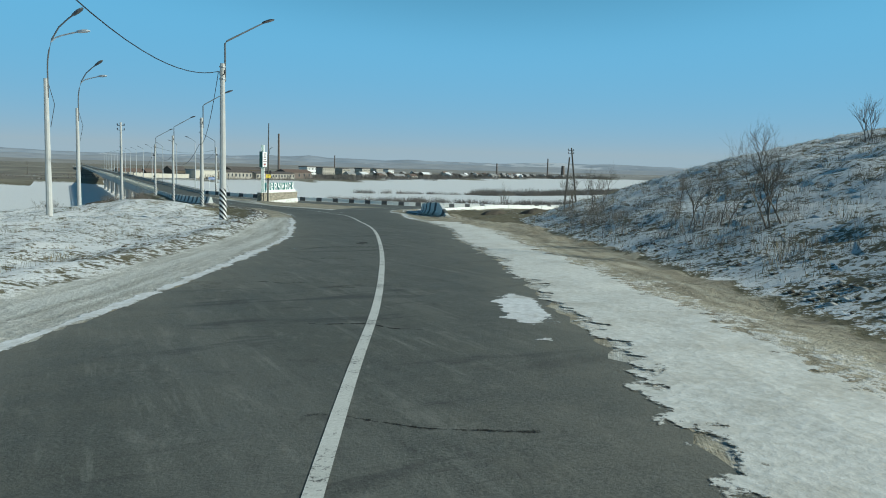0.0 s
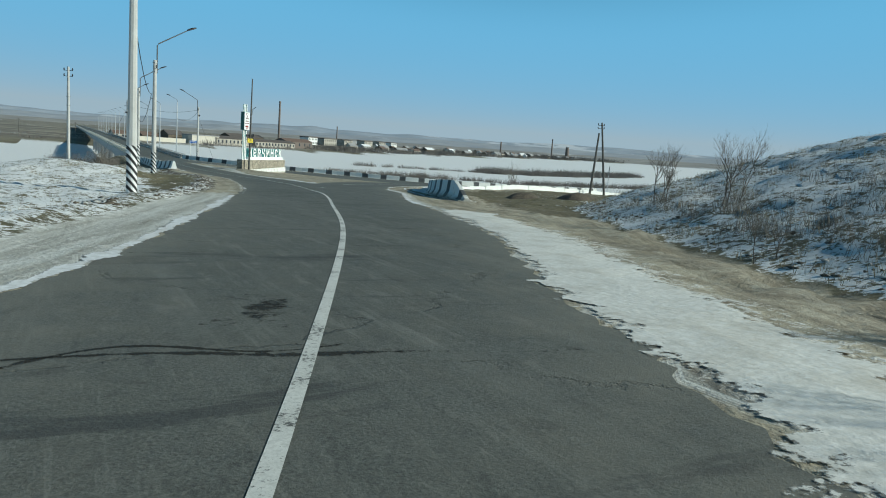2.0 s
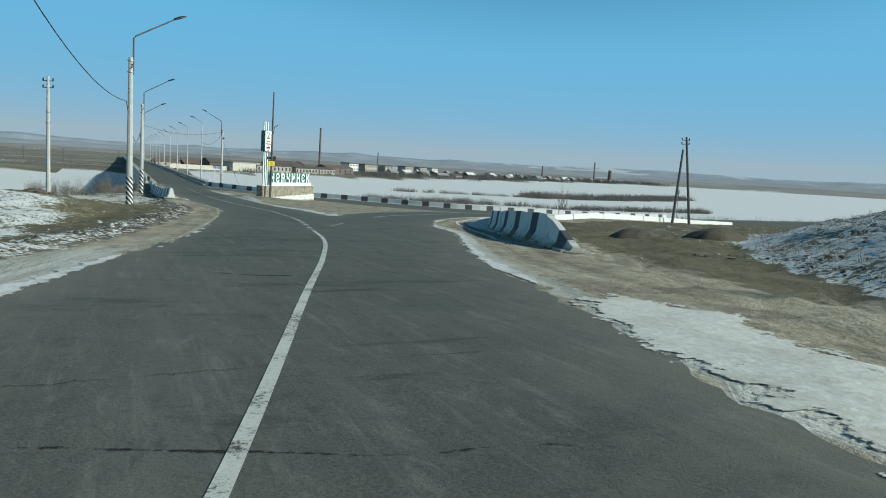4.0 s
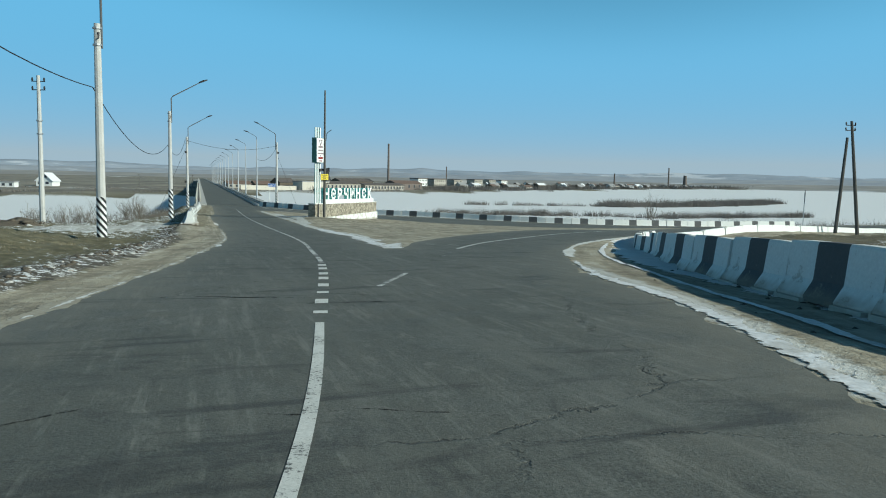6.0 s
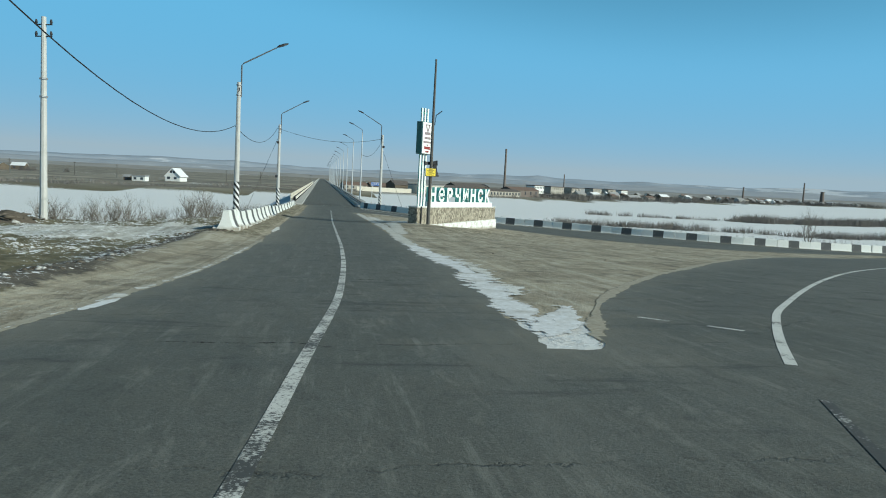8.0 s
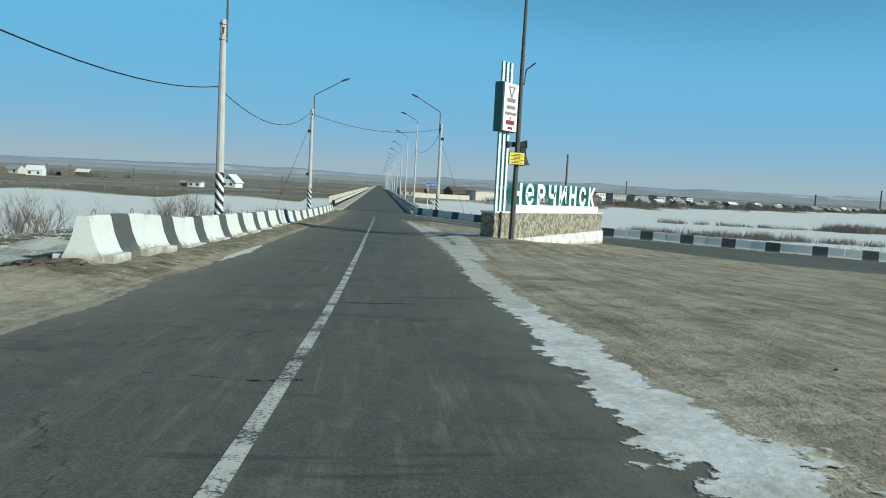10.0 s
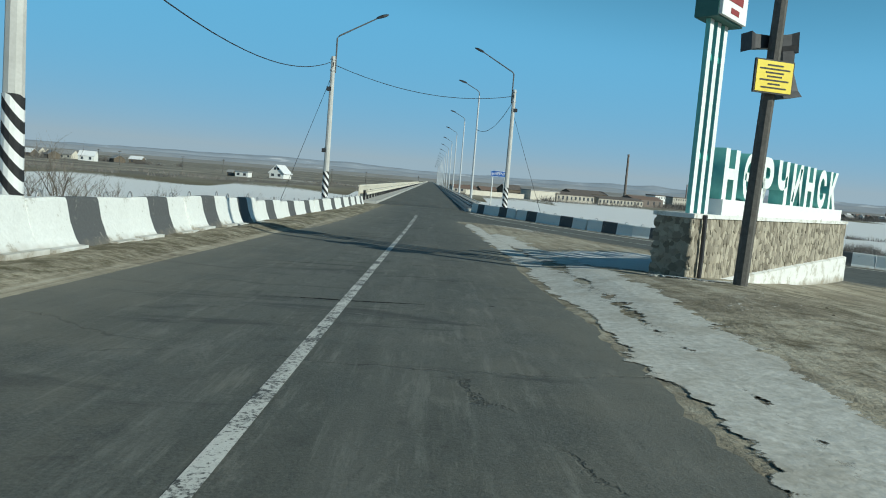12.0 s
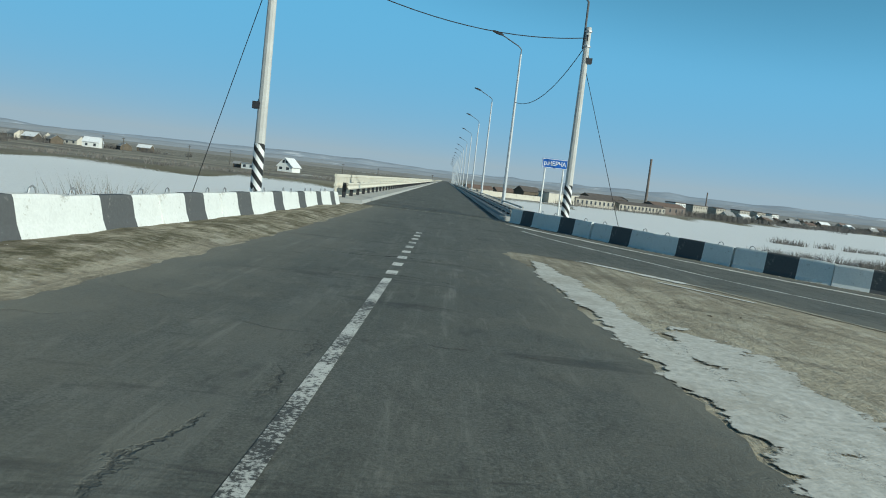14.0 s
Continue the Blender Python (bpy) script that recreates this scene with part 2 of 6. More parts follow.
def mat_line():
    """Road paint, chipped through to the asphalt."""
    m = Mat("road_paint").world()
    n1, n2 = m.noise(2.2, 5, 0.65), m.noise(38, 3, 0.7)
    wear = m.math("ADD", m.math("MULTIPLY", n1, 0.55), m.math("MULTIPLY", n2, 0.6))
    c = m.mix(m.span(n2, 0.3, 0.7), (0.52, 0.52, 0.49), (0.74, 0.74, 0.71))
    c = m.mix(m.span(m.math("ADD", wear, m.math("MULTIPLY", m.attr("wear"), 0.35)), 0.64, 0.74), c, (0.075, 0.075, 0.072))
    m.bump(n2, 0.4, 0.004)
    return m.done(c, 0.7, 0, 0.3)


def mat_rubble(joined=False):
    m = Mat("rubble_stone")
    n1, n2 = m.noise(9, 5), m.noise(60, 3)
    hue = m.island() if joined else m.rnd()
    c = m.mix(hue, (0.13, 0.112, 0.085), (0.50, 0.45, 0.36))
    c = m.mix(m.span(n1, 0.35, 0.7, 0, 0.6), c, (0.30, 0.27, 0.22))
    m.bump(m.math("ADD", n1, n2), 0.5, 0.02)
    return m.done(c, 0.88, 0, 0.3)


M = {
    "asphalt": mat_asphalt(),
    "ground": mat_ground(),
    "snow": mat_snow(),
    "clod_snow": mat_snow("sooty_snow", (0.30, 0.29, 0.27), (0.60, 0.60, 0.59), (0.20, 0.18, 0.15)),
    "snow_rim": mat_snow("torn_snow", torn=True),
    "sand_snow": mat_snow("sandy_snow", (0.58, 0.57, 0.53), (0.78, 0.775, 0.75), (0.46, 0.43, 0.37), True),
    "slush": mat_snow("grey_slush", (0.44, 0.43, 0.39), (0.66, 0.65, 0.61), (0.35, 0.32, 0.265), True),
    "sand_rim": mat_snow("torn_sand", (0.27, 0.24, 0.185), (0.43, 0.39, 0.31), (0.36, 0.33, 0.27), True),
    "tar": mat_crack(),
    "line": mat_line(),
    "rubble": mat_rubble(),
    "rubble_rest": mat_rubble(True),
    "mortar": plain("mortar", (0.27, 0.245, 0.19), (0.40, 0.365, 0.295), 7),
    "white_paint": worn_paint("whitewash", (0.76, 0.77, 0.75), (0.48, 0.47, 0.44), 0.72),
    "dark_paint": worn_paint("dark_grey_paint", (0.105, 0.109, 0.113), (0.22, 0.215, 0.20), 0.72, (0.20, 0.18, 0.145)),
    "concrete": plain("weathered_concrete", (0.36, 0.355, 0.34), (0.50, 0.495, 0.475), 3.5),
    "pole_concrete": plain("pole_concrete", (0.43, 0.42, 0.40), (0.58, 0.575, 0.55), 2.5),
    "band_white": plain("band_white", (0.70, 0.70, 0.69), (0.82, 0.82, 0.81), 6),
    "band_black": plain("band_black", (0.012, 0.012, 0.014), (0.03, 0.03, 0.032), 6),
    "steel": plain("galvanised_steel", (0.30, 0.31, 0.32), (0.42, 0.43, 0.44), 12, 0.5, 0.6),
    "grey_steel": plain("grey_painted_steel", (0.42, 0.44, 0.46), (0.54, 0.56, 0.58), 9, 0.5, 0.1),
    "dark_steel": plain("dark_steel", (0.025, 0.026, 0.03), (0.06, 0.06, 0.065), 10, 0.55, 0.3),
    "arm_steel": plain("dull_arm_steel", (0.085, 0.09, 0.095), (0.15, 0.155, 0.16), 9, 0.6, 0.2),
    "cable": plain("black_cable", (0.015, 0.015, 0.017), (0.03, 0.03, 0.032), 20, 0.6),
    "old_wood": plain("weathered_wood", (0.072, 0.068, 0.063), (0.15, 0.143, 0.132), 14, 0.9, 0, 0.6),
    "turquoise": plain("turquoise_paint", (0.055, 0.30, 0.275), (0.085, 0.38, 0.345), 5, 0.6),
    "deep_green": plain("faded_green_paint", (0.045, 0.14, 0.125), (0.075, 0.19, 0.17), 5, 0.7),
    "sign_white": plain("white_enamel", (0.78, 0.79, 0.78), (0.86, 0.87, 0.86), 4, 0.55),
    "plaster": worn_paint("white_plaster", (0.78, 0.78, 0.76), (0.50, 0.48, 0.43), 0.64),
    "yellow": plain("yellow_board", (0.80, 0.60, 0.04), (0.88, 0.70, 0.07), 9, 0.5),
    "blue": plain("blue_sign", (0.015, 0.10, 0.42), (0.02, 0.13, 0.50), 8, 0.4),
    "red_ink": plain("dark_red_ink", (0.22, 0.03, 0.03), (0.30, 0.05, 0.045), 9, 0.6),
    "grey_ink": plain("faded_grey_ink", (0.22, 0.17, 0.18), (0.34, 0.28, 0.29), 9, 0.6),
    "ink": plain("black_ink", (0.02, 0.02, 0.02), (0.05, 0.045, 0.04), 9, 0.6),
    "bark": plain("bark", (0.10, 0.085, 0.07), (0.21, 0.18, 0.15), 16, 0.95, 0, 0.6),
    "twig": plain("twigs", (0.14, 0.122, 0.104), (0.25, 0.225, 0.19), 8, 0.95),
    "town_twig": plain("dark_far_twigs", (0.085, 0.078, 0.074), (0.16, 0.148, 0.138), 0.3, 0.95),
    # greyer than the near twigs: distance haze put into the colour
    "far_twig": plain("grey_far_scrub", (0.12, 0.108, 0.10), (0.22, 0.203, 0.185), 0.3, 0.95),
    "reed": plain("dry_grass_blades", (0.20, 0.172, 0.112), (0.33, 0.285, 0.195), 3, 0.95),
    "rail_beige": plain("beige_painted_rail", (0.60, 0.555, 0.46), (0.74, 0.70, 0.60), 4, 0.7),
    "brick_wall": plain("pale_wall", (0.50, 0.46, 0.39), (0.62, 0.58, 0.50), 0.8, 0.9),
    "white_wall": plain("white_wall", (0.66, 0.66, 0.64), (0.78, 0.78, 0.76), 0.8, 0.9),
    "log_wall": plain("dark_log_wall", (0.085, 0.068, 0.052), (0.17, 0.14, 0.105), 1.0, 0.9),
    "old_plaster": plain("worn_plaster", (0.24, 0.215, 0.18), (0.52, 0.49, 0.43), 0.35, 0.9),
    "dark_roof": plain("dark_sheet_roof", (0.075, 0.066, 0.062), (0.15, 0.13, 0.12), 0.5, 0.85),
    "grey_wall": plain("grey_panel_wall", (0.40, 0.40, 0.39), (0.52, 0.51, 0.49), 0.6, 0.9),
    "slate": plain("slate_roof", (0.22, 0.22, 0.225), (0.36, 0.36, 0.36), 0.9, 0.85),
    "rust_roof": plain("rusty_roof", (0.125, 0.088, 0.072), (0.19, 0.135, 0.112), 0.9, 0.8),
    "snow_roof": plain("snowy_roof", (0.62, 0.63, 0.65), (0.80, 0.81, 0.83), 0.7, 0.8),
    "window": plain("dark_window", (0.03, 0.035, 0.045), (0.07, 0.08, 0.095), 0.5, 0.25),
    "chimney": plain("brick_chimney", (0.14, 0.115, 0.102), (0.21, 0.175, 0.155), 0.5, 0.9),
    "rock": plain("clod", (0.055, 0.048, 0.04), (0.15, 0.125, 0.095), 9, 0.95, 0, 0.6),
}


# ---------------------------------------------------------------- building blocks
def mesh_of(name, bm, mats, smooth=False):
    me = bpy.data.meshes.new(name)
    bm.to_mesh(me)
    bm.free()
    for mt in (mats if isinstance(mats, (list, tuple)) else [mats]):
        me.materials.append(mt)
    if smooth:
        me.shade_smooth()
    return me


def part(name, bm, material, parent, label="", smooth=False):
    ob = new(name, mesh_of(name, bm, material, smooth))
    ob.parent = parent
    if label:
        ob["label"] = label
    return ob


def thing(name, label, category, m=None, group="", kind=""):
    ob = new(name)
    ob.empty_display_size = 0.2
    if m is not None:
        ob.matrix_basis = m
    return tagged(ob, label, category, group, kind)


def solid(name, bm, material, label, category="", group="", kind="", smooth=False):
    return tagged(new(name, mesh_of(name, bm, material, smooth)), label, category, group, kind)


def box(bm, lo, hi, m=None):
    """Axis-aligned box from corner to corner."""
    v = [bm.verts.new((x, y, z)) for x in (lo[0], hi[0]) for y in (lo[1], hi[1]) for z in (lo[2], hi[2])]
    for f in ((0, 1, 3, 2), (4, 6, 7, 5), (0, 4, 5, 1), (2, 3, 7, 6), (0, 2, 6, 4), (1, 5, 7, 3)):
        bm.faces.new([v[i] for i in f])
    if m is not None:
        bmesh.ops.transform(bm, matrix=m, verts=v)
    return v


def tube(bm, pts, radii, n=8, caps=True):
    """A round bar along a run of points, with a radius at each."""
    pts = [Vector(p) for p in pts]
    if not isinstance(radii, (list, tuple)):
        radii = [radii] * len(pts)
    rings = []
    up = Vector((0, 0, 1))
    for i, p in enumerate(pts):
        d = (pts[min(i + 1, len(pts) - 1)] - pts[max(i - 1, 0)]).normalized()
        a = d.cross(up if abs(d.z) < 0.95 else Vector((1, 0, 0))).normalized()
        b = a.cross(d)
        rings.append([bm.verts.new(p + (a * math.cos(k * math.tau / n) + b * math.sin(k * math.tau / n)) * radii[i]) for k in range(n)])
    for r0, r1 in zip(rings, rings[1:]):
        for k in range(n):
            bm.faces.new((r0[k], r0[(k + 1) % n], r1[(k + 1) % n], r1[k]))
    if caps and n > 2:
        bm.faces.new(rings[0])
        bm.faces.new(list(reversed(rings[-1])))


def prism(bm, profile, x0, x1):
    """A (y, z) profile drawn out along x."""
    a = [bm.verts.new((x0, y, z)) for y, z in profile]
    b = [bm.verts.new((x1, y, z)) for y, z in profile]
    n = len(profile)
    for i in range(n):
        bm.faces.new((a[i], a[(i + 1) % n], b[(i + 1) % n], b[i]))
    bm.faces.new(list(reversed(a)))
    bm.faces.new(b)
    bmesh.ops.recalc_face_normals(bm, faces=bm.faces[:])


def resample(pts, step):
    """Points at even steps along a smooth line through pts."""
    p = np.array(pts, float)
    d = np.r_[0, np.cumsum(np.hypot(*np.diff(p[:, :2], axis=0).T))]
    s = np.linspace(0, d[-1], max(2, int(d[-1] / step) + 1))
    t = np.gradient(p, d, axis=0)
    i = np.clip(np.searchsorted(d, s, "right") - 1, 0, len(d) - 2)
    h = (d[i + 1] - d[i])[:, None]
    u = ((s - d[i]) / h[:, 0])[:, None]
    return (2 * u**3 - 3 * u**2 + 1) * p[i] + (u**3 - 2 * u**2 + u) * h * t[i] + (3 * u**2 - 2 * u**3) * p[i + 1] + (u**3 - u**2) * h * t[i + 1]


def normals2(p):
    t = np.gradient(p, axis=0)
    t /= np.linalg.norm(t, axis=1)[:, None]
    return np.c_[t[:, 1], -t[:, 0]]          # to the right of the way


def smooth01(a, b, v):
    u = np.clip((np.asarray(v, float) - a) / (b - a), 0, 1)
    return u * u * (3 - 2 * u)


def field(x, y, scale, seed=0.0, octaves=4):
    """Cheap smooth noise in numpy, about -1 to 1."""
    out, amp, tot = 0.0, 1.0, 0.0
    rng = np.random.RandomState(int(seed * 10) + 7)
    for o in range(octaves):
        for _ in range(3):
            a, ph = rng.uniform(0, math.tau), rng.uniform(0, math.tau)
            k = scale * 2.1**o * rng.uniform(0.75, 1.3)
            out = out + amp * np.sin((x * math.cos(a) + y * math.sin(a)) * k + ph + 1.7 * np.sin((y * math.cos(a) - x * math.sin(a)) * k * 0.63 + ph * 2))
        tot += 3 * amp
        amp *= 0.55
    return out / tot * 1.6

# ---------------------------------------------------------------- plan of the place
RIVER = -6.0
# height of the road along the bridge's axis
ROAD_Y = [-200, -140, -99, -74, -48, -28, -11, 0, 12, 27, 5000]
ROAD_Z = [8.0, 5.2, 3.63, 2.72, 1.70, 0.88, 0.38, 0.17, 0.03, -0.05, -0.05]
_ys = np.arange(-200, 60, 0.5)
_zs = np.convolve(np.pad(np.interp(_ys, ROAD_Y, ROAD_Z), 12, "edge"), np.ones(25) / 25, "valid")


def road_z(y):
    return np.interp(y, _ys, _zs)


# fall of the ground towards the side road's outer barrier
FALL_X = [3.7, 6.4, 9.0, 12.6, 16.8, 21.0, 25.5, 32.0, 39.5, 47.0, 60.0]
FALL_Z = [0.0, -0.03, -0.13, -0.27, -0.43, -0.52, -0.64, -0.80, -0.94, -1.04, -1.10]


def surf_z(x, y):
    u = np.clip((np.asarray(y, float) + 36) / 26, 0, 1)
    return road_z(y) + np.interp(x, FALL_X, FALL_Z) * u * u * (3 - 2 * u)


LEFT_EDGE = [(-33, -128), (-22.5, -106), (-18.6, -99), (-15.4, -93.0), (-13.5, -89.0), (-11.9, -85.3), (-10.0, -80.6), (-8.0, -74.0), (-6.15, -67.3), (-4.6, -61.0),
             (-3.45, -55.0), (-2.66, -50.3), (-1.95, -45.0), (-1.4, -40.0), (-1.2, -32.0), (-1.15, -22.0), (-1.3, -12.0), (-1.3, -4.0), (-0.85, 2.0), (-0.75, 8.0), (-0.7, 17.0), (-0.65, 27.0)]
RIGHT_EDGE = [(-27, -130), (-18.0, -108), (-14.2, -100), (-11.4, -94.6), (-9.65, -90.9), (-7.8, -86.7), (-6.4, -83.2), (-3.55, -76.9), (-1.4, -70.4), (-0.2, -66.1), (1.05, -62.8), (3.3, -57.2), (4.1, -53.9),
              (4.9, -51.9), (5.6, -50.4), (6.25, -49.0), (6.9, -47.8), (8.1, -45.8), (9.2, -44.3), (10.8, -42.5), (13.2, -40.2), (16.2, -37.5), (21.5, -33.7), (28.0, -29.5), (36.0, -24.6), (45.0, -20.0), (54.0, -16.6), (80.0, -9.0), (130.0, 1.0)]
BARRIER_RIGHT = [(4.92, 26.2), (6.0, 23.85), (7.2, 21.55), (8.65, 19.4), (11.26, 16.61), (15.34, 13.43), (19.66, 10.57), (23.92, 7.64), (28.12, 4.61), (32.64, 2.1), (37.63, 0.73), (42.78, 0.22), (50.54, 0.21), (58.28, 0.86), (63.9, 1.95)]
ISLAND = [(2.62, -45.6), (2.78, -43.66), (3.0, -41.8), (3.32, -38.4), (3.45, -30.8), (3.62, -20.0), (3.75, -14.0), (3.8, -6.0), (3.72, 3.0), (3.62, 8.6), (3.6, 11.6), (4.9, 11.2), (6.3, 9.4), (7.4, 7.6), (8.8, 5.2),
          (11.1, 3.3), (13.6, -0.5), (16.4, -5.2), (20.0, -9.0), (25.0, -10.2), (31.0, -8.6), (37.0, -6.2), (41.0, -5.0), (41.2, -5.6), (38.0, -7.6), (33.0, -11.0), (27.0, -15.5), (21.5, -21.0), (16.3, -26.7), (13.0, -30.5), (10.2, -34.0), (7.4, -37.5), (5.7, -40.0), (4.48, -42.1), (3.85, -43.55), (3.4, -44.7), (2.98, -45.6)]
CENTRE = [(-27.0, -124.0), (-20.2, -109.0), (-15.3, -98.8), (-13.34, -94.5), (-12.45, -92.6), (-10.85, -88.9), (-8.75, -83.7), (-5.95, -76.1), (-3.85, -69.2), (-2.82, -65.8), (-1.68, -61.5), (-0.85, -56.8),
          (-0.42, -54.3), (0.2, -50.1), (0.6, -45.9), (0.9, -42.6), (1.08, -39.0), (1.28, -31.6), (1.38, -20.0), (1.42, -8.0), (1.53, 4.0), (1.6, 13.0), (1.62, 30.0), (1.62, 300.0)]
BLOCK_ROW = [(3.85, -63.4), (4.9, -59.7), (6.2, -56.1), (7.25, -52.6), (8.6, -49.0), (10.75, -45.7), (12.9, -42.0), (15.2, -39.4), (18.2, -37.4), (22.2, -34.9), (28.0, -31.0), (36.0, -26.2), (45.0, -21.7), (54.0, -18.2)]
HILL_TOE = [(-30, -136), (-8.85, -95.1), (-7.0, -92.0), (-4.65, -87.8), (-1.1, -80.3), (2.4, -73.0), (6.7, -65.6), (13.0, -58.6), (21.0, -52.0), (36.0, -46.0)]
# top edge of the high ground on which the road lies
PLATEAU = [(-140, -120), (-60, -76), (-30, -53), (-18, -42), (-12.5, -24), (-7, -15), (-4.6, -6), (-3.7, 2), (-3.5, 28.0), (6.2, 28.0), (7.4, 24.6), (8.6, 22.4), (10.0, 20.4), (12.4, 17.8), (16.3, 14.8), (20.6, 12.0), (24.9, 9.0), (29.0, 6.1), (33.2, 3.8), (37.9, 2.4), (43, 1.8), (50.6, 1.8),
           (58.2, 2.5), (64, 3.6), (80, 5.5), (130, 14), (260, 40), (260, -300), (-300, -300)]
# far bank of the river, from upstream to downstream
SHORE = [(-1500, 60), (-700, 110), (-300, 160), (-130, 205), (-91, 226), (-50, 240), (-10, 275), (25, 320), (74, 366), (132, 395), (230, 488), (509, 782), (1178, 1400), (4800, 4300)]


def seg_distance(x, y, line, closed=False):
    """Distance to a polyline, and the side: positive to its right."""
    p = np.array(line, float)
    if closed:
        p = np.vstack([p, p[:1]])
    best = np.full(np.shape(x), 1e9)
    side = np.zeros(np.shape(x))
    for a, b in zip(p, p[1:]):
        d = b - a
        u = np.clip(((x - a[0]) * d[0] + (y - a[1]) * d[1]) / (d @ d), 0, 1)
        dx, dy = x - a[0] - u * d[0], y - a[1] - u * d[1]
        r = np.hypot(dx, dy)
        s = d[1] * (x - a[0]) - d[0] * (y - a[1])
        hit = r < best - 1e-9
        side = np.where(hit, s, side)
        best = np.where(hit, r, best)
    return best, np.sign(side)


def inside(x, y, poly):
    p = np.array(poly, float)
    out = np.zeros(np.shape(x), bool)
    for (x0, y0), (x1, y1) in zip(p, np.roll(p, -1, axis=0)):
        if y0 != y1:
            out ^= ((y0 > y) != (y1 > y)) & (x < (x1 - x0) * (y - y0) / (y1 - y0) + x0)
    return out


def sdf(x, y, poly):
    d, _ = seg_distance(x, y, poly, True)
    return np.where(inside(x, y, poly), -d, d)


def run(*lines):
    return [tuple(p) for ln in lines for p in ln]


ROAD_OUT = run(LEFT_EDGE, [(4.6, 27.0), (4.75, 25.6)],
               [(BARRIER_RIGHT[i][0] - 0.62 * n[0], BARRIER_RIGHT[i][1] - 0.62 * n[1]) for i, n in [(k, (0.86, 0.5) if k < 4 else (0.57, 0.82) if k < 9 else (0.2, 0.98)) for k in range(1, 15)]],
               [(80, 3.0), (130, 11)], reversed(RIGHT_EDGE))


def ground_z(x, y, rough=True):
    x, y = np.asarray(x, float), np.asarray(y, float)
    base = surf_z(x, y)
    road = sdf(x, y, ROAD_OUT)
    # rise under the town sign
    base = base + 0.20 * np.exp(-(((x - 6.4) / 3.0) ** 2 + ((y + 9.5) / 5.0) ** 2)) * smooth01(3.6, 5.0, x)
    # hill beside the road
    d, s = seg_distance(x, y, HILL_TOE)
    d = np.where(s > 0, d, 0)
    fade = 1 - smooth01(-63, -42, y + 0.2 * (x - 10))
    hill = 0.268 * (20 - 20 * np.exp(-np.clip(d, 0, 80) / 20) + 0.30 * np.clip(d, 0, 30)) * fade
    hill = hill * (0.70 + 0.30 * smooth01(0, 10, d)) + 0.18 * smooth01(0, 3.0, d)
    # bank on the other side and the clods along the verge
    bank = 0.75 * np.exp(-(((x + 10.5) / 4.0) ** 2 + ((y + 46) / 7.5) ** 2)) + 0.3 * np.exp(-(((x + 9.0) / 2.5) ** 2 + ((y + 36) / 5.0) ** 2))
    left, ls = seg_distance(x, y, LEFT_EDGE)
    left = np.where(ls < 0, left, 0)
    ridge = 0.13 * np.exp(-((left - 2.1 + 0.5 * smooth01(-72, -62, y)) / 0.5) ** 2) * (y < -22)
    low = -0.10 * smooth01(0.4, 3.5, np.clip(road, 0, 9))
    dip = -0.6 * np.exp(-(((x - 38.5) / 8.0) ** 2 + ((y + 31) / 5.0) ** 2)) - 0.25 * np.exp(-(((x - 25) / 7.0) ** 2 + ((y + 43) / 5.0) ** 2))
    bank = bank * smooth01(0.0, 2.0, road)
    # hollow along the corner blocks
    rowd, _ = seg_distance(x, y, BLOCK_ROW)
    low = low - 0.18 * np.exp(-(rowd / 1.0) ** 2) * smooth01(-50, -43, y) * (1 - smooth01(-37, -33, y)) * smooth01(0.1, 0.6, road)
    # dirt swept up along the barrier
    swept = 0.10 * np.where(ls < 0, smooth01(0.0, 0.75, left), 0) * smooth01(-30, -26, y) * (1 - smooth01(20, 26, y))
    h = base + swept + hill + bank + ridge + low + dip * smooth01(1.0, 4.0, road)
    if rough:
        wild = smooth01(1.3, 3.2, road) * np.where(sdf(x, y, ISLAND) < 0.4, 0, 1) * smooth01(0, 2.5, np.where(s > 0, d, 3))
        h = h + wild * (0.10 * field(x, y, 1.5, 1, 3) + 0.06 * field(x, y, 5.0, 2, 2))
        h = h + 0.02 * field(x, y, 2.2, 3, 2) * smooth01(0.1, 1.2, road)
        h = h + 0.07 * np.abs(field(x, y, 4.6, 5, 2)) * np.exp(-((left - 2.3) / 0.8) ** 2) * (y < -20)
    h = h + (0.05 * field(x, y, 3.4, 15, 2) + 0.03 * field(x, y, 8.0, 16, 2)) * np.where(s > 0, smooth01(0.3, 2.0, d), 0) * rough
    # slopes down to the river
    out = np.clip(sdf(x, y, PLATEAU), 0, None)
    h = h - 0.52 * np.clip(out - 0.3, 0, None) - 0.16 * smooth01(0, 3, out) * field(x, y, 0.8, 6)
    shore, side = seg_distance(x, y, SHORE)
    far = np.where(side < 0, shore, 0)
    land = RIVER + 1.6 * smooth01(0, 14, far) + 1.4 * smooth01(20, 220, far) + 5.0 * smooth01(500, 3500, far) + 0.5 * smooth01(5, 60, far) * field(x, y, 0.02, 8, 3)
    return np.where(side < 0, land, np.maximum(h, RIVER))


def axis_lines(core, reach):
    """Grid lines that are dense over the core and widen outwards."""
    out = list(np.arange(core[0], core[1] + 1e-6, core[2]))
    step = core[2]
    v = core[1]
    while v < reach[1]:
        step *= 1.13
        v += step
        out.append(v)
    step, v = core[2], core[0]
    while v > reach[0]:
        step *= 1.13
        v -= step
        out.insert(0, v)
    return np.array(out)


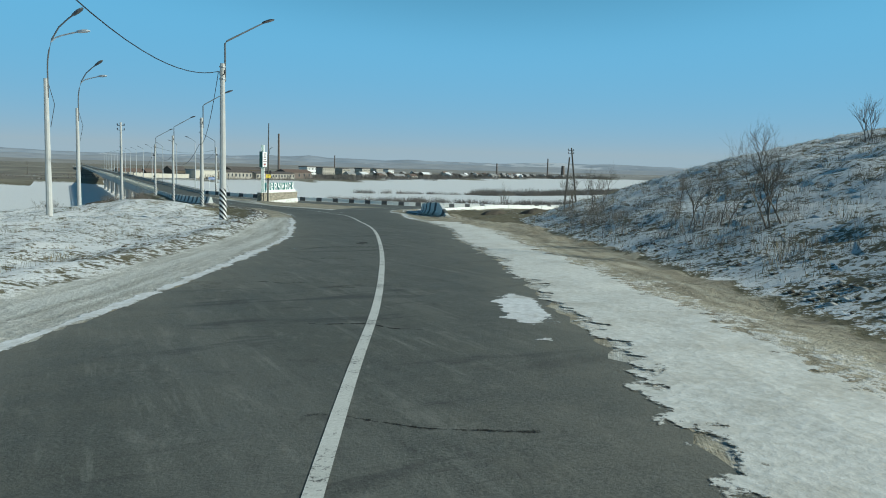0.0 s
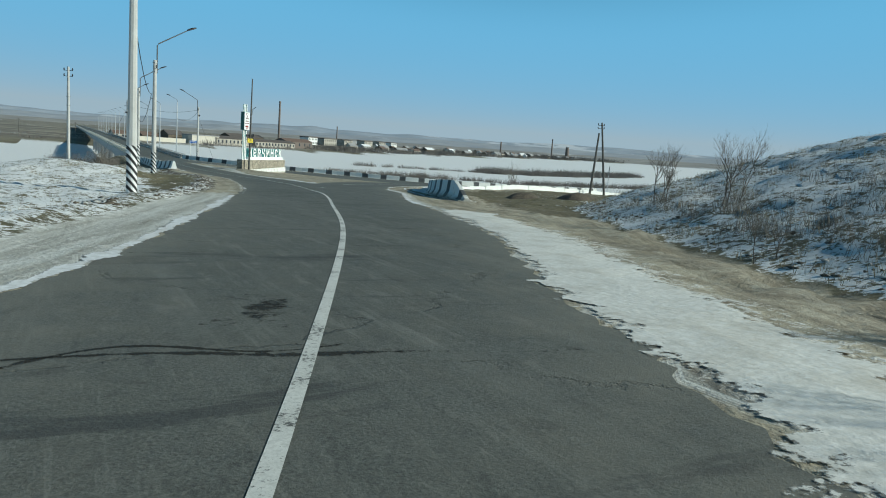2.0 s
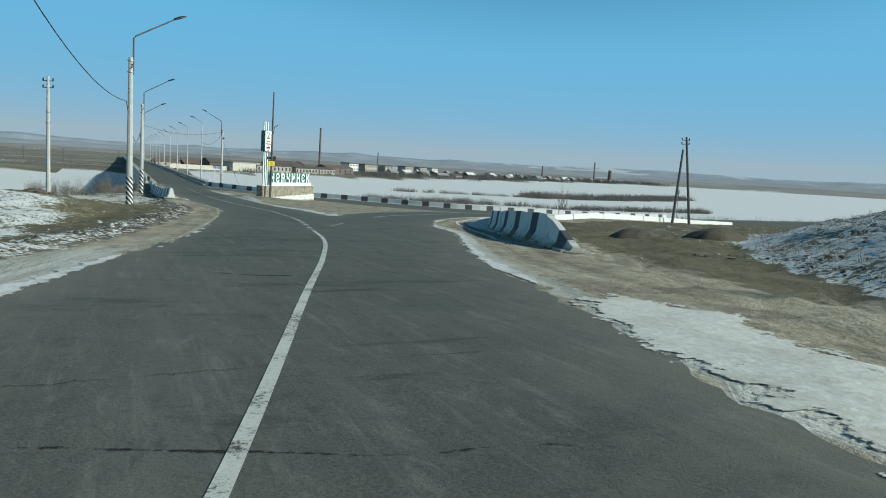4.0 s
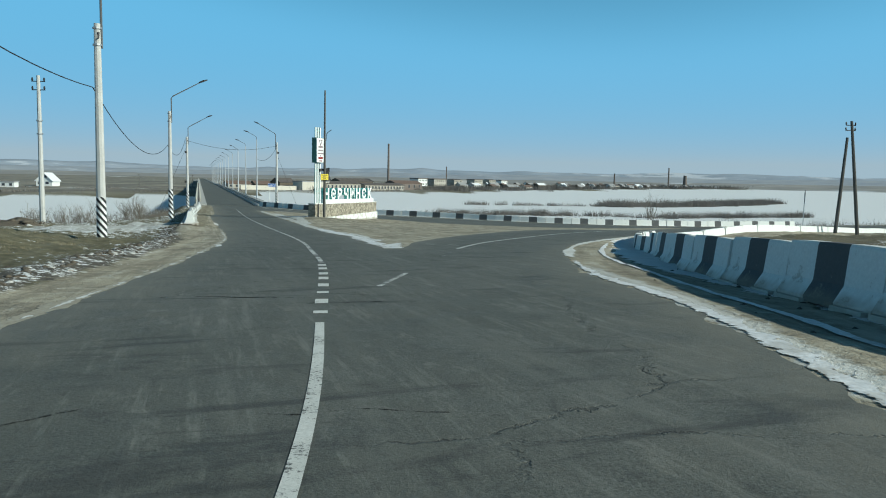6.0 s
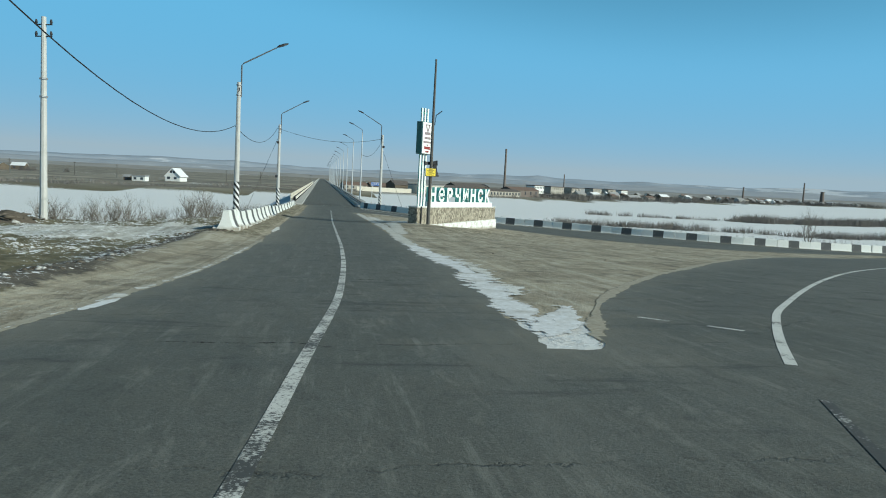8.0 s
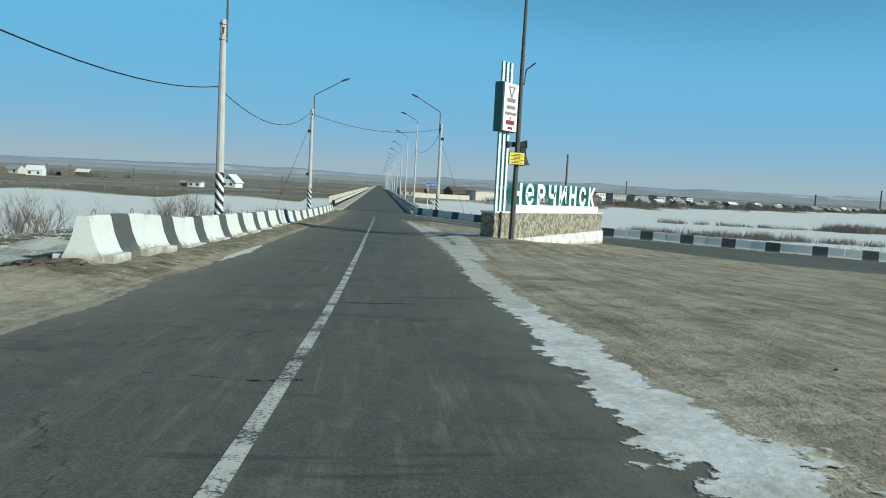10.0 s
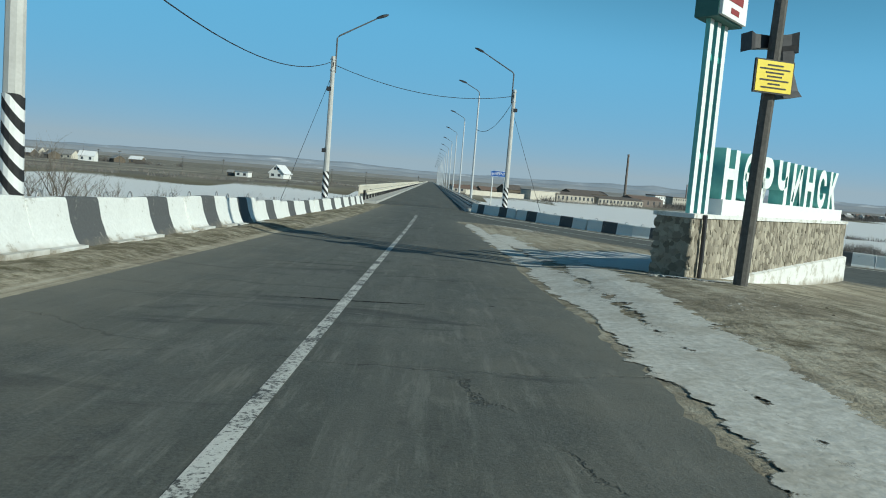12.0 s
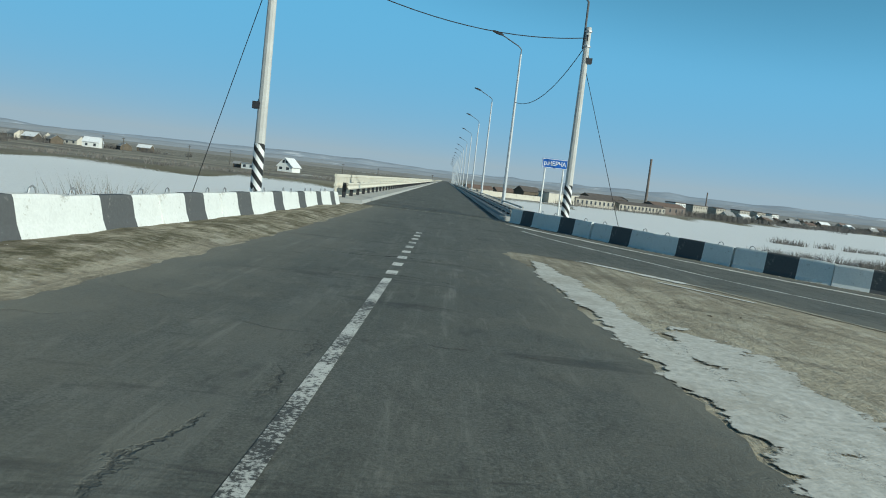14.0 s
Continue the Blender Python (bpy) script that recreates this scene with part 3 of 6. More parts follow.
def make_ground():
    gx, gy = axis_lines((-26, 34, 0.36), (-4600, 4800)), axis_lines((-106, 30, 0.42), (-700, 4850))
    x, y = [a.ravel() for a in np.meshgrid(gx, gy)]
    z = ground_z(x, y)
    # the road lies on top; sink the sheet a little under it
    road, isl = sdf(x, y, ROAD_OUT), sdf(x, y, ISLAND)
    paved = np.maximum(road, -isl)
    z = z - 0.03 * smooth01(0.8, 1.6, -paved) + 0.025 * field(x, y, 1.7, 33, 3) * smooth01(0.6, 1.8, -isl)
    nx, ny = len(gx), len(gy)
    i = np.arange(nx * ny).reshape(ny, nx)
    quads = np.stack([i[:-1, :-1], i[:-1, 1:], i[1:, 1:], i[1:, :-1]], -1).reshape(-1, 4)
    me = bpy.data.meshes.new("ground")
    me.from_pydata(np.c_[x, y, z].tolist(), [], quads.tolist())
    # what covers it
    hd, hs = seg_distance(x, y, HILL_TOE)
    on_hill = np.where(hs > 0, hd, -hd)
    rd, rs = seg_distance(x, y, RIGHT_EDGE)
    right = np.where(rs > 0, rd, -1)
    ld, ls = seg_distance(x, y, LEFT_EDGE)
    left = np.where(ls < 0, ld, -1)
    out = sdf(x, y, PLATEAU)
    shore, side = seg_distance(x, y, SHORE)
    bd, bs = seg_distance(x, y, BLOCK_ROW)
    snow = np.full(x.shape, 0.40)
    sand = np.zeros(x.shape)
    mud = np.zeros(x.shape)
    # left verge and field
    reach = left - 0.14 * np.clip(y + 62, -4, 24)
    bare = (1 - smooth01(2.4, 3.4, reach + 0.7 * field(x, y, 0.5, 51, 2))) * smooth01(-66, -61, y) * (1 - smooth01(-40, -33, y))
    bare = np.maximum(bare, 1 - smooth01(0.8, 1.2, ((x + 9.0) / 3.4) ** 2 + ((y + 40) / 5.0) ** 2))
    field_snow = 0.645 - 0.52 * bare - 0.26 * smooth01(-44, -30, y)
    snow = np.where(left > 0, 0.25 + (field_snow - 0.25) * smooth01(1.6, 3.2, left), snow)
    verge = 1.35 - 0.4 * smooth01(-72, -62, y) + 0.9 * smooth01(-45, -30, y)
    churn = 1.3 - 0.5 * smooth01(-68, -60, y)
    snow = np.where((left > verge) & (left < verge + churn) & (y < -18), 0.52 - 0.12 * smooth01(-68, -60, y), snow)
    mud = np.where((left > verge - 0.1) & (left < verge + churn + 0.1) & (y < -25), 0.45 + 0.3 * smooth01(-68, -60, y), mud)
    sand = np.where((left >= 0) & (left < 12), 0.95 * (1 - smooth01(verge - 0.4, verge + 0.5, left)), sand)
    snow = np.where((left >= 0) & (left < verge), 0.14 + 0.20 * (1 - smooth01(-74, -66, y)), snow)
    sand = np.where((left >= 0) & (left < verge) & (y > -27), 0.50, sand)
    mud = np.where((left >= 0) & (left < verge + 0.6) & (y > -27), 0.12, mud)
    # right verge, the yard behind the blocks, the hill
    sand = np.where((right >= 0) & (on_hill < 0), 0.75, sand)
    mud = np.where((right > 3.6) & (on_hill < 0), 0.42, mud)
    sand = np.where((right > 3.6) & (on_hill < 0) & (y > -70), 0.30, sand)
    snow = np.where((right >= 0) & (on_hill < 0), 0.07 + 0.42 * (1 - smooth01(1.6, 2.4, right)) * (1 - smooth01(-76, -68, y)), snow)
    snow = np.where((right > 8) & (on_hill < 0) & (y > -60), 0.25, snow)
    snow = np.where(on_hill >= 0, 0.575 + 0.02 * smooth01(0.5, 4.0, on_hill) + 0.08 * field(x, y, 0.45, 14, 2), snow)
    mud = np.where((on_hill >= -0.2) & (on_hill < 0.9), 0.30, mud)
    front = ((bs < 0) & (bd < 0.52 + 0.40 * smooth01(-60, -53, y)) | (bd < 0.35)) & (y < -37) & (y > -63.6)
    snow, sand, mud = np.where(front, 1.1, snow), np.where(front, 0.0, sand), np.where(front, 0.0, mud)
    # island
    snow = np.where(isl < 0.3, 0.10, snow)
    sand = np.where(isl < 0.3, 0.95, sand)
    sand = np.where((paved < 0.05) & (paved > -1.0), 0.95, sand)
    snow = np.where((paved < 0.05) & (paved > -1.0), 0.1, snow)
    tip = (isl < 0.3) & (y < -44.2)
    snow = np.where(tip, 0.85, snow)
    sand = np.where(tip, 0.3, sand)
    drift = sdf(x, y, [(4.3, -5.0), (5.2, -7.0), (6.2, -7.8), (12.3, -1.0), (10.2, 1.4), (7.6, 0.9), (5.2, -2.4)])
    snow = np.where(drift < 0.15, 0.95, snow)
    worn = 1 - smooth01(3.0, 7.0, np.hypot(x - 7, y + 11))
    mud = np.where(isl < 0.3, np.maximum(mud, 0.5 * worn), mud)
    sand = np.where(isl < 0.3, sand - 0.38 * worn, sand)
    sand = np.where(drift < 0.15, 0.40, sand)
    # slopes, river, far land
    snow = np.where(out > 0.4, 0.62 - 0.2 * (x > 0), snow)
    sand = np.where(out > 0.4, 0.0, sand)
    mud = np.where(out > 0.4, 0.2, mud)
    snow = np.where((out > 0.4) & (x < 0) & (y > -24), 0.30 - 0.2 * smooth01(-8, 2, y), snow)
    mud = np.where((out > 0.4) & (x < 0) & (y > -24), 0.45, mud)
    river = (z <= RIVER + 0.01) & (side >= 0)
    snow = np.where(river, 1.3, snow)
    mud = np.where(river, 0.0, mud)
    far = np.where(side < 0, shore, 0)
    snow = np.where(far > 0, 0.05 + 0.36 * smooth01(0.5, 0.75, np.abs(field(x, y, 0.010, 11, 3))), snow)
    mud = np.where(far > 0, 0.45 * (1 - smooth01(2, 40, far)), mud)
    ice = np.where((left >= 0) & (left < verge + 0.5), 0.95 * (1 - smooth01(-68, -60, y)) * (1 - smooth01(verge - 0.2, verge + 0.5, left)), 0.0)
    ice = np.where((right >= 0) & (on_hill < 0) & (y < -48), 0.80 * (1 - smooth01(0.15, 0.9, right)) * smooth01(-50, -54, y), ice)
    ice = np.where((left >= 0) & (left < 0.4) & (y < -26), np.maximum(ice, 0.34 + 0.26 * (1 - smooth01(-66, -58, y))), ice)
    lane = sdf(x, y, [(-10, -26), (-8, -23.5), (-6.2, -21), (-4.6, -17), (-3.5, -18), (-3.6, -25.5), (-5.2, -29.5), (-8, -29)])
    ice = np.where(lane < 0.2, 0.70, ice)
    off = np.where(left >= 0, left, np.where(right >= 0, right, x))
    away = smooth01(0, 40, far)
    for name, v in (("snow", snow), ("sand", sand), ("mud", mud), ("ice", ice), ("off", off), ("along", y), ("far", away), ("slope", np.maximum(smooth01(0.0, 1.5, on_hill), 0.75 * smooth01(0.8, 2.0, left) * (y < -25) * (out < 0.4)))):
        me.attributes.new(name, "FLOAT", "POINT").data.foreach_set("value", np.ascontiguousarray(v, np.float32))
    me.materials.append(M["ground"])
    me.shade_smooth()
    return tagged(new("ground", me), "winter ground with patchy snow, dry grass and a frozen river", "ground", kind="structure")


def ragged(line, step, amp, seed, scale=2.2):
    """An outline with the bites and tongues of a worn edge."""
    p = resample(line, step)
    n = normals2(p)
    s = np.arange(len(p)) * step
    w = amp * (field(s, s * 0.3, scale, seed, 3) + 0.6 * field(s, s * 0.2, scale * 4, seed + 1, 2))
    return p + n * w[:, None]


def pave(name, rim, holes, lift, material, cuts, strips=()):
    """A paved sheet between outlines, laid on the road's profile."""
    bm = bmesh.new()
    edges = []
    for loop in [rim, *holes]:
        v = [bm.verts.new((p[0], p[1], 0)) for p in loop]
        edges += [bm.edges.new((v[k], v[(k + 1) % len(v)])) for k in range(len(v))]
    bmesh.ops.triangle_fill(bm, use_beauty=True, use_dissolve=False, edges=edges)
    for c in cuts:
        bmesh.ops.bisect_plane(bm, geom=bm.verts[:] + bm.edges[:] + bm.faces[:], plane_co=(0, c, 0), plane_no=(0, 1, 0))
    for c in strips:
        bmesh.ops.bisect_plane(bm, geom=bm.verts[:] + bm.edges[:] + bm.faces[:], plane_co=(c, 0, 0), plane_no=(1, 0, 0))
    for v in bm.verts:
        v.co.z = float(surf_z(v.co.x, v.co.y)) + lift
    bmesh.ops.recalc_face_normals(bm, faces=bm.faces[:])
    if sum(f.normal.z for f in bm.faces) < 0:
        bmesh.ops.reverse_faces(bm, faces=bm.faces[:])
    return mesh_of(name, bm, material)


def make_road():
    left = ragged(LEFT_EDGE, 0.16, 0.07, 21, 3.2)
    right = ragged(RIGHT_EDGE, 0.16, 0.10, 22, 3.0)
    inner = [p for p in ROAD_OUT[len(LEFT_EDGE):-len(RIGHT_EDGE)]]
    rim = np.vstack([left, np.array(inner), right[::-1]])
    hole = ragged(ISLAND + ISLAND[:1], 0.16, 0.09, 23, 3.0)[:-1]
    me = pave("road", rim, [hole], 0.005, M["asphalt"], np.arange(-126, 27, 3.0), np.concatenate([np.arange(-32, 40, 0.8), np.arange(40, 130, 4.0)]))
    co = np.zeros(len(me.vertices) * 3)
    me.vertices.foreach_get("co", co)
    x, y = co.reshape(-1, 3)[:, 0], co.reshape(-1, 3)[:, 1]
    d = np.minimum(np.abs(sdf(x, y, ROAD_OUT)), np.abs(sdf(x, y, ISLAND)))
    me.attributes.new("verge", "FLOAT", "POINT").data.foreach_set("value", (np.where((y > -30) & (x < 1), 0.72 * np.exp(-d / 1.3), 0.55 * np.exp(-d / 0.9))).astype(np.float32))
    return tagged(new("road", me), "worn grey asphalt road, cracked and dusty at its edges", "road", kind="structure")


def ribbon(name, line, width, lift, material, label, category, step=0.25, edge=0.0, seed=0, kind="structure", wear=0.0, group="", hold=1.5):
    """A flat strip along a line: road paint, snow rims. With an edge it widens and thins at random and frays in its material."""
    lift -= 0.0075
    p = resample(line, step)
    n = normals2(p)
    s = np.arange(len(p)) * step
    w = np.full(len(p), width / 2)
    if edge:
        w = w + edge + edge * 0.8 * field(s, s * 0, 1.1, seed, 3)
    across = np.array((-1, -0.55, 0, 0.55, 1)) if edge else np.array((-1, 0, 1))
    end = np.minimum(1, np.minimum(s, s[-1] - s) / max(0.4, min(2.0, s[-1] / 3)))
    k = len(across)
    V, E = [], []
    for i in range(len(p)):
        for c in across:
            q = p[i] + n[i] * w[i] * c
            V.append((q[0], q[1], float(surf_z(q[0], q[1])) + lift))
            E.append((1 - abs(c)) * hold * end[i])
    if edge:
        # snow lies on the ground beside the road, on the asphalt within it
        a = np.array(V)
        land = np.maximum(-sdf(a[:, 0], a[:, 1], ROAD_OUT), -9)
        isl = sdf(a[:, 0], a[:, 1], ISLAND)
        off_road = np.maximum(smooth01(0.1, -0.35, land), smooth01(0.1, -0.35, isl))
        a[:, 2] += off_road * (np.minimum(ground_z(a[:, 0], a[:, 1]) + 0.012, a[:, 2] + 0.25) - a[:, 2])
        V = a.tolist()
    F = [(i * k + j, i * k + j + 1, (i + 1) * k + j + 1, (i + 1) * k + j) for i in range(len(p) - 1) for j in range(k - 1)]
    me = bpy.data.meshes.new(name)
    me.from_pydata(V, [], F)
    me.materials.append(material)
    if edge:
        me.attributes.new("edge", "FLOAT", "POINT").data.foreach_set("value", np.array(E, np.float32))
    if wear:
        me.attributes.new("wear", "FLOAT", "POINT").data.foreach_set("value", np.full(len(V), wear, np.float32))
    return tagged(new(name, me), label, category, group, kind)


def between(line, y0, y1):
    p = resample(line, 0.2)
    return [tuple(q) for q in p if y0 <= q[1] <= y1]


make_ground()
make_road()

# road paint
WHITE = "worn white painted line on the asphalt"
ribbon("road_line", between(CENTRE, -126, -57.9), 0.083, 0.016, M["line"], WHITE, "road marking", wear=0.12)
ribbon("road_line", between(CENTRE, -50.6, 5.6), 0.10, 0.016, M["line"], WHITE, "road marking", wear=0.28)
y = -57.5
while y < -51.2:
    ribbon("road_dash", between(CENTRE, y, y + 0.55), 0.15, 0.016, M["line"], "short white dash of worn road paint", "road marking", 0.1, group="centre dashes")
    y += 0.9
y = 5.9
while y < 14.5:
    ribbon("road_dash", between(CENTRE, y, y + 0.55), 0.14, 0.016, M["line"], "short white dash of worn road paint", "road marking", 0.1, wear=0.15, group="bridge dashes")
    y += 1.0
ribbon("road_line", [(4.5, -46.2), (5.0, -45.35), (5.85, -44.0), (6.6, -42.9), (7.7, -41.55), (9.1, -39.9), (10.7, -38.1), (13.3, -35.4), (15.2, -33.6), (19.3, -30.2), (23.5, -26.9), (28.5, -23.0), (36.0, -17.8), (45.0, -13.2), (60, -8.4)], 0.10, 0.016, M["line"], WHITE, "road marking", wear=0.08)
for a, b in (((0.25, -54.92), (1.15, -53.07)), ((4.36, -43.55), (4.62, -43.86)), ((4.91, -44.15), (5.16, -44.46))):
    ribbon("road_dash", [a, ((a[0] + b[0]) / 2, (a[1] + b[1]) / 2), b], 0.085, 0.016, M["line"], "faded white scrap of road paint", "road marking", 0.08, wear=0.3)
ribbon("road_line", [(3.97, -47.31), (3.5, -48.3), (3.05, -49.25)], 0.07, 0.016, M["line"], "almost worn-off stretch of white road paint", "road marking", 0.1, wear=0.62)
ribbon("road_line", [(4.7, 20.5), (5.3, 17.8), (6.6, 14.2), (8.0, 11.4), (9.9, 9.2), (12.6, 7.0)], 0.14, 0.016, M["line"], "faint white edge line of the side road", "road marking", wear=0.2)
ribbon("road_line", [(5.75, 9.05), (6.3, 8.35), (6.8, 7.75)], 0.14, 0.016, M["line"], "short white stroke of the side road", "road marking")

# snow and sand rims along the asphalt
RIM = "ragged rim of dirty old snow along the asphalt"


def shifted(line, d, y0=-1e9, y1=1e9):
    p = resample(line, 0.6)
    q = p + normals2(p) * d
    return [tuple(v) for v in q if y0 <= v[1] <= y1]


ribbon("snow_rim", shifted(LEFT_EDGE, -0.07, -110, -64), 0.12, 0.017, M["snow_rim"], RIM, "snow", 0.15, 0.12, 31, hold=0.95)
ribbon("snow_rim", shifted(LEFT_EDGE, 0.0, -23.5, -16), 0.05, 0.017, M["sand_snow"], RIM, "snow", 0.2, 0.15, 42)
ribbon("snow_rim", shifted(RIGHT_EDGE, 0.75, -110, -69), 1.45, 0.017, M["sand_snow"], "broad strip of trodden sandy snow beside the asphalt", "snow", 0.2, 0.26, 34)
ribbon("snow_rim", shifted(RIGHT_EDGE, 0.12, -71, -50), 0.14, 0.018, M["snow_rim"], RIM, "snow", 0.12, 0.13, 35, hold=0.9)
ribbon("snow_rim", shifted(RIGHT_EDGE[:24], 0.10, -51, -36), 0.12, 0.019, M["sand_snow"], RIM, "snow", 0.15, 0.13, 36)
ribbon("snow_rim", [(3.3, -62.0), (3.17, -60.6), (3.74, -58.7), (4.9, -55.2), (5.9, -52.3), (7.0, -49.6), (8.2, -47.4), (9.6, -45.2), (11.3, -42.6)], 0.05, 0.02, M["snow_rim"], "thin crust of snow in front of the corner blocks", "snow", 0.12, 0.06, 49)
ribbon("snow_rim", [(2.85, -45.3), (2.98, -43.6), (3.12, -41.8), (3.45, -38.4), (3.58, -30.8), (3.7, -25.0)], 0.40, 0.017, M["snow_rim"], RIM, "snow", 0.15, 0.24, 37, hold=1.1)
ribbon("slush_strip", [(3.62, -28.5), (3.75, -23.0), (3.95, -19.0), (4.1, -14.0), (4.1, -6.0), (3.98, 3.0), (3.85, 8.6), (3.8, 11.0)], 0.36, 0.018, M["slush"], "strip of grey gritty slush beside the asphalt", "snow", 0.15, 0.20, 44, hold=1.3)
ribbon("slush_strip", [(4.2, -20.5), (4.5, -15.5), (4.75, -11.0), (4.8, -6.5), (4.6, -1.0), (4.4, 5.0)], 0.55, 0.016, M["slush"], "broad trodden patch of grey gritty slush", "snow", 0.15, 0.30, 47, hold=1.15)
ribbon("slush_strip", [(3.3, -43.2), (3.75, -38.0), (4.0, -32.0)], 0.5, 0.013, M["sand_snow"], "thin sandy snow beside the asphalt", "snow", 0.15, 0.22, 48, hold=0.75)
ribbon("snow_rim", [(2.75, -45.4), (2.95, -44.7), (3.2, -44.1), (3.55, -43.3), (3.95, -42.5)], 0.24, 0.018, M["snow_rim"], RIM, "snow", 0.12, 0.16, 38)
ribbon("snow_rim", [(4.5, 12.0), (5.6, 10.3), (6.7, 8.7)], 0.06, 0.017, M["sand_snow"], RIM, "snow", 0.2, 0.12, 39)
ribbon("snow_patch", [(-11.43, -93.93), (-11.03, -93.01), (-10.45, -91.78)], 0.16, 0.017, M["snow_rim"], "torn patch of old snow on the asphalt", "snow", 0.1, 0.22, 40)
ribbon("snow_patch", [(-11.66, -94.45), (-11.64, -94.25), (-11.59, -94.05)], 0.08, 0.018, M["snow_rim"], "torn patch of old snow on the asphalt", "snow", 0.1, 0.10, 41)
ribbon("snow_rim", [(4.3, 24.6), (5.4, 21.6), (7.0, 18.6), (9.2, 15.9), (12.0, 13.2), (15.0, 11.2), (20.0, 8.2), (26.0, 4.2)], 0.24, 0.017, M["sand_snow"], "thin rim of dirty snow in front of the barrier", "snow", 0.3, 0.10, 43)
ribbon("snow_crust", [(5.55, -7.75), (5.85, -8.3), (6.2, -8.65), (6.55, -8.8), (7.0, -8.35), (7.6, -7.7)], 0.14, 0.034, M["snow_rim"], "crumbling crust of snow round the plinth's foot", "snow", 0.08, 0.12, 71, hold=1.0)
SAND = "thin blown sand over the edge of the asphalt"
ribbon("sand_rim", ISLAND[10:] + ISLAND[:1], 0.10, 0.013, M["sand_rim"], SAND, "sand", 0.12, 0.11, 52, hold=1.2)
ribbon("sand_rim", shifted(LEFT_EDGE, 0.03, -64, -26), 0.08, 0.013, M["sand_rim"], SAND, "sand", 0.12, 0.09, 53, hold=1.2)
ribbon("snow_rim", shifted(LEFT_EDGE, 0.05, -64.5, -30), 0.02, 0.016, M["sand_snow"], "thin pale crust of snow and sand along the asphalt", "snow", 0.12, 0.10, 54, hold=0.5)
for k, yy in enumerate((-64.2, -62.9, -61.2, -59.6, -58.2, -43.5)):
    tongue = shifted(LEFT_EDGE, 0.16, yy - 0.55, yy + 0.75)
    ribbon("snow_tongue", tongue, 0.03, 0.019, M["snow_rim"], "thin tongue of ice and snow on the asphalt's edge", "snow", 0.08, 0.075, 55 + k, hold=1.6, group="snow tongues")
CRACK_LINES = [[(-10.9, -84.6), (-9.9, -84.0), (-9.2, -84.3), (-8.6, -84.2)], [(-5.3, -62.2), (-4.3, -61.4), (-3.0, -60.7), (-2.0, -60.0)], [(-5.2, -62.4), (-3.6, -61.5), (-2.7, -61.9)]]
rc = random.Random(77)
axis = resample(CENTRE, 0.5)
for k in range(44):
    yy = -101 + 2.55 * k + rc.uniform(-1, 1)
    i = int(np.argmin(np.abs(axis[:, 1] - yy)))
    side = normals2(axis)[i]
    o0, o1 = sorted((rc.uniform(-2.7, 2.0), rc.uniform(-2.7, 2.0)))
    if o1 - o0 < 1.1:
        continue
    slant, bow = rc.uniform(-0.25, 0.25), rc.uniform(-0.25, 0.25)
    way = np.array((-side[1], side[0]))
    CRACK_LINES.append([tuple(axis[i] + side * (o0 + (o1 - o0) * u) + way * (slant * u * (o1 - o0) + bow * math.sin(math.pi * u) + rc.uniform(-0.09, 0.09))) for u in np.linspace(0, 1, 7)])
for k, pts in enumerate(CRACK_LINES):
    ribbon("road_crack", pts, 0.012 + 0.008 * (k % 3), 0.0135, M["tar"], "thin dark wandering crack in the worn asphalt", "road crack", 0.08, 0.022, 60 + k, group="road cracks", hold=0.75)
ribbon("road_patch", [(-9.22, -83.65), (-8.98, -83.1), (-8.74, -82.6)], 0.34, 0.0135, M["tar"], "small dark repair patch in the asphalt", "road patch", 0.1, 0.10, 91, hold=0.8)
for yy in (27.0, 39.0):
    ribbon("expansion_joint", [(-1.1, yy + 0.06), (1.6, yy + 0.05), (4.4, yy + 0.06)], 0.12, 0.016, M["mortar"], "worn expansion joint across the carriageway", "road joint")

# ---------------------------------------------------------------- concrete barrier blocks
def gz1(x, y):
    return float(ground_z(np.array([float(x)]), np.array([float(y)]), False)[0])


BLOCK_H = 0.74
PROFILE = [(-0.27, 0.0), (-0.27, 0.07), (-0.15, 0.26), (-0.095, 0.70), (-0.075, BLOCK_H), (0.075, BLOCK_H), (0.095, 0.70), (0.15, 0.26), (0.27, 0.07), (0.27, 0.0)]


STRAIGHT = [(-0.33, 0.0), (-0.31, 0.12), (-0.245, 0.22), (-0.160, 0.43), (-0.10, 0.70), (-0.078, BLOCK_H), (0.078, BLOCK_H), (0.10, 0.70), (0.160, 0.43), (0.245, 0.22), (0.31, 0.12), (0.33, 0.0)]


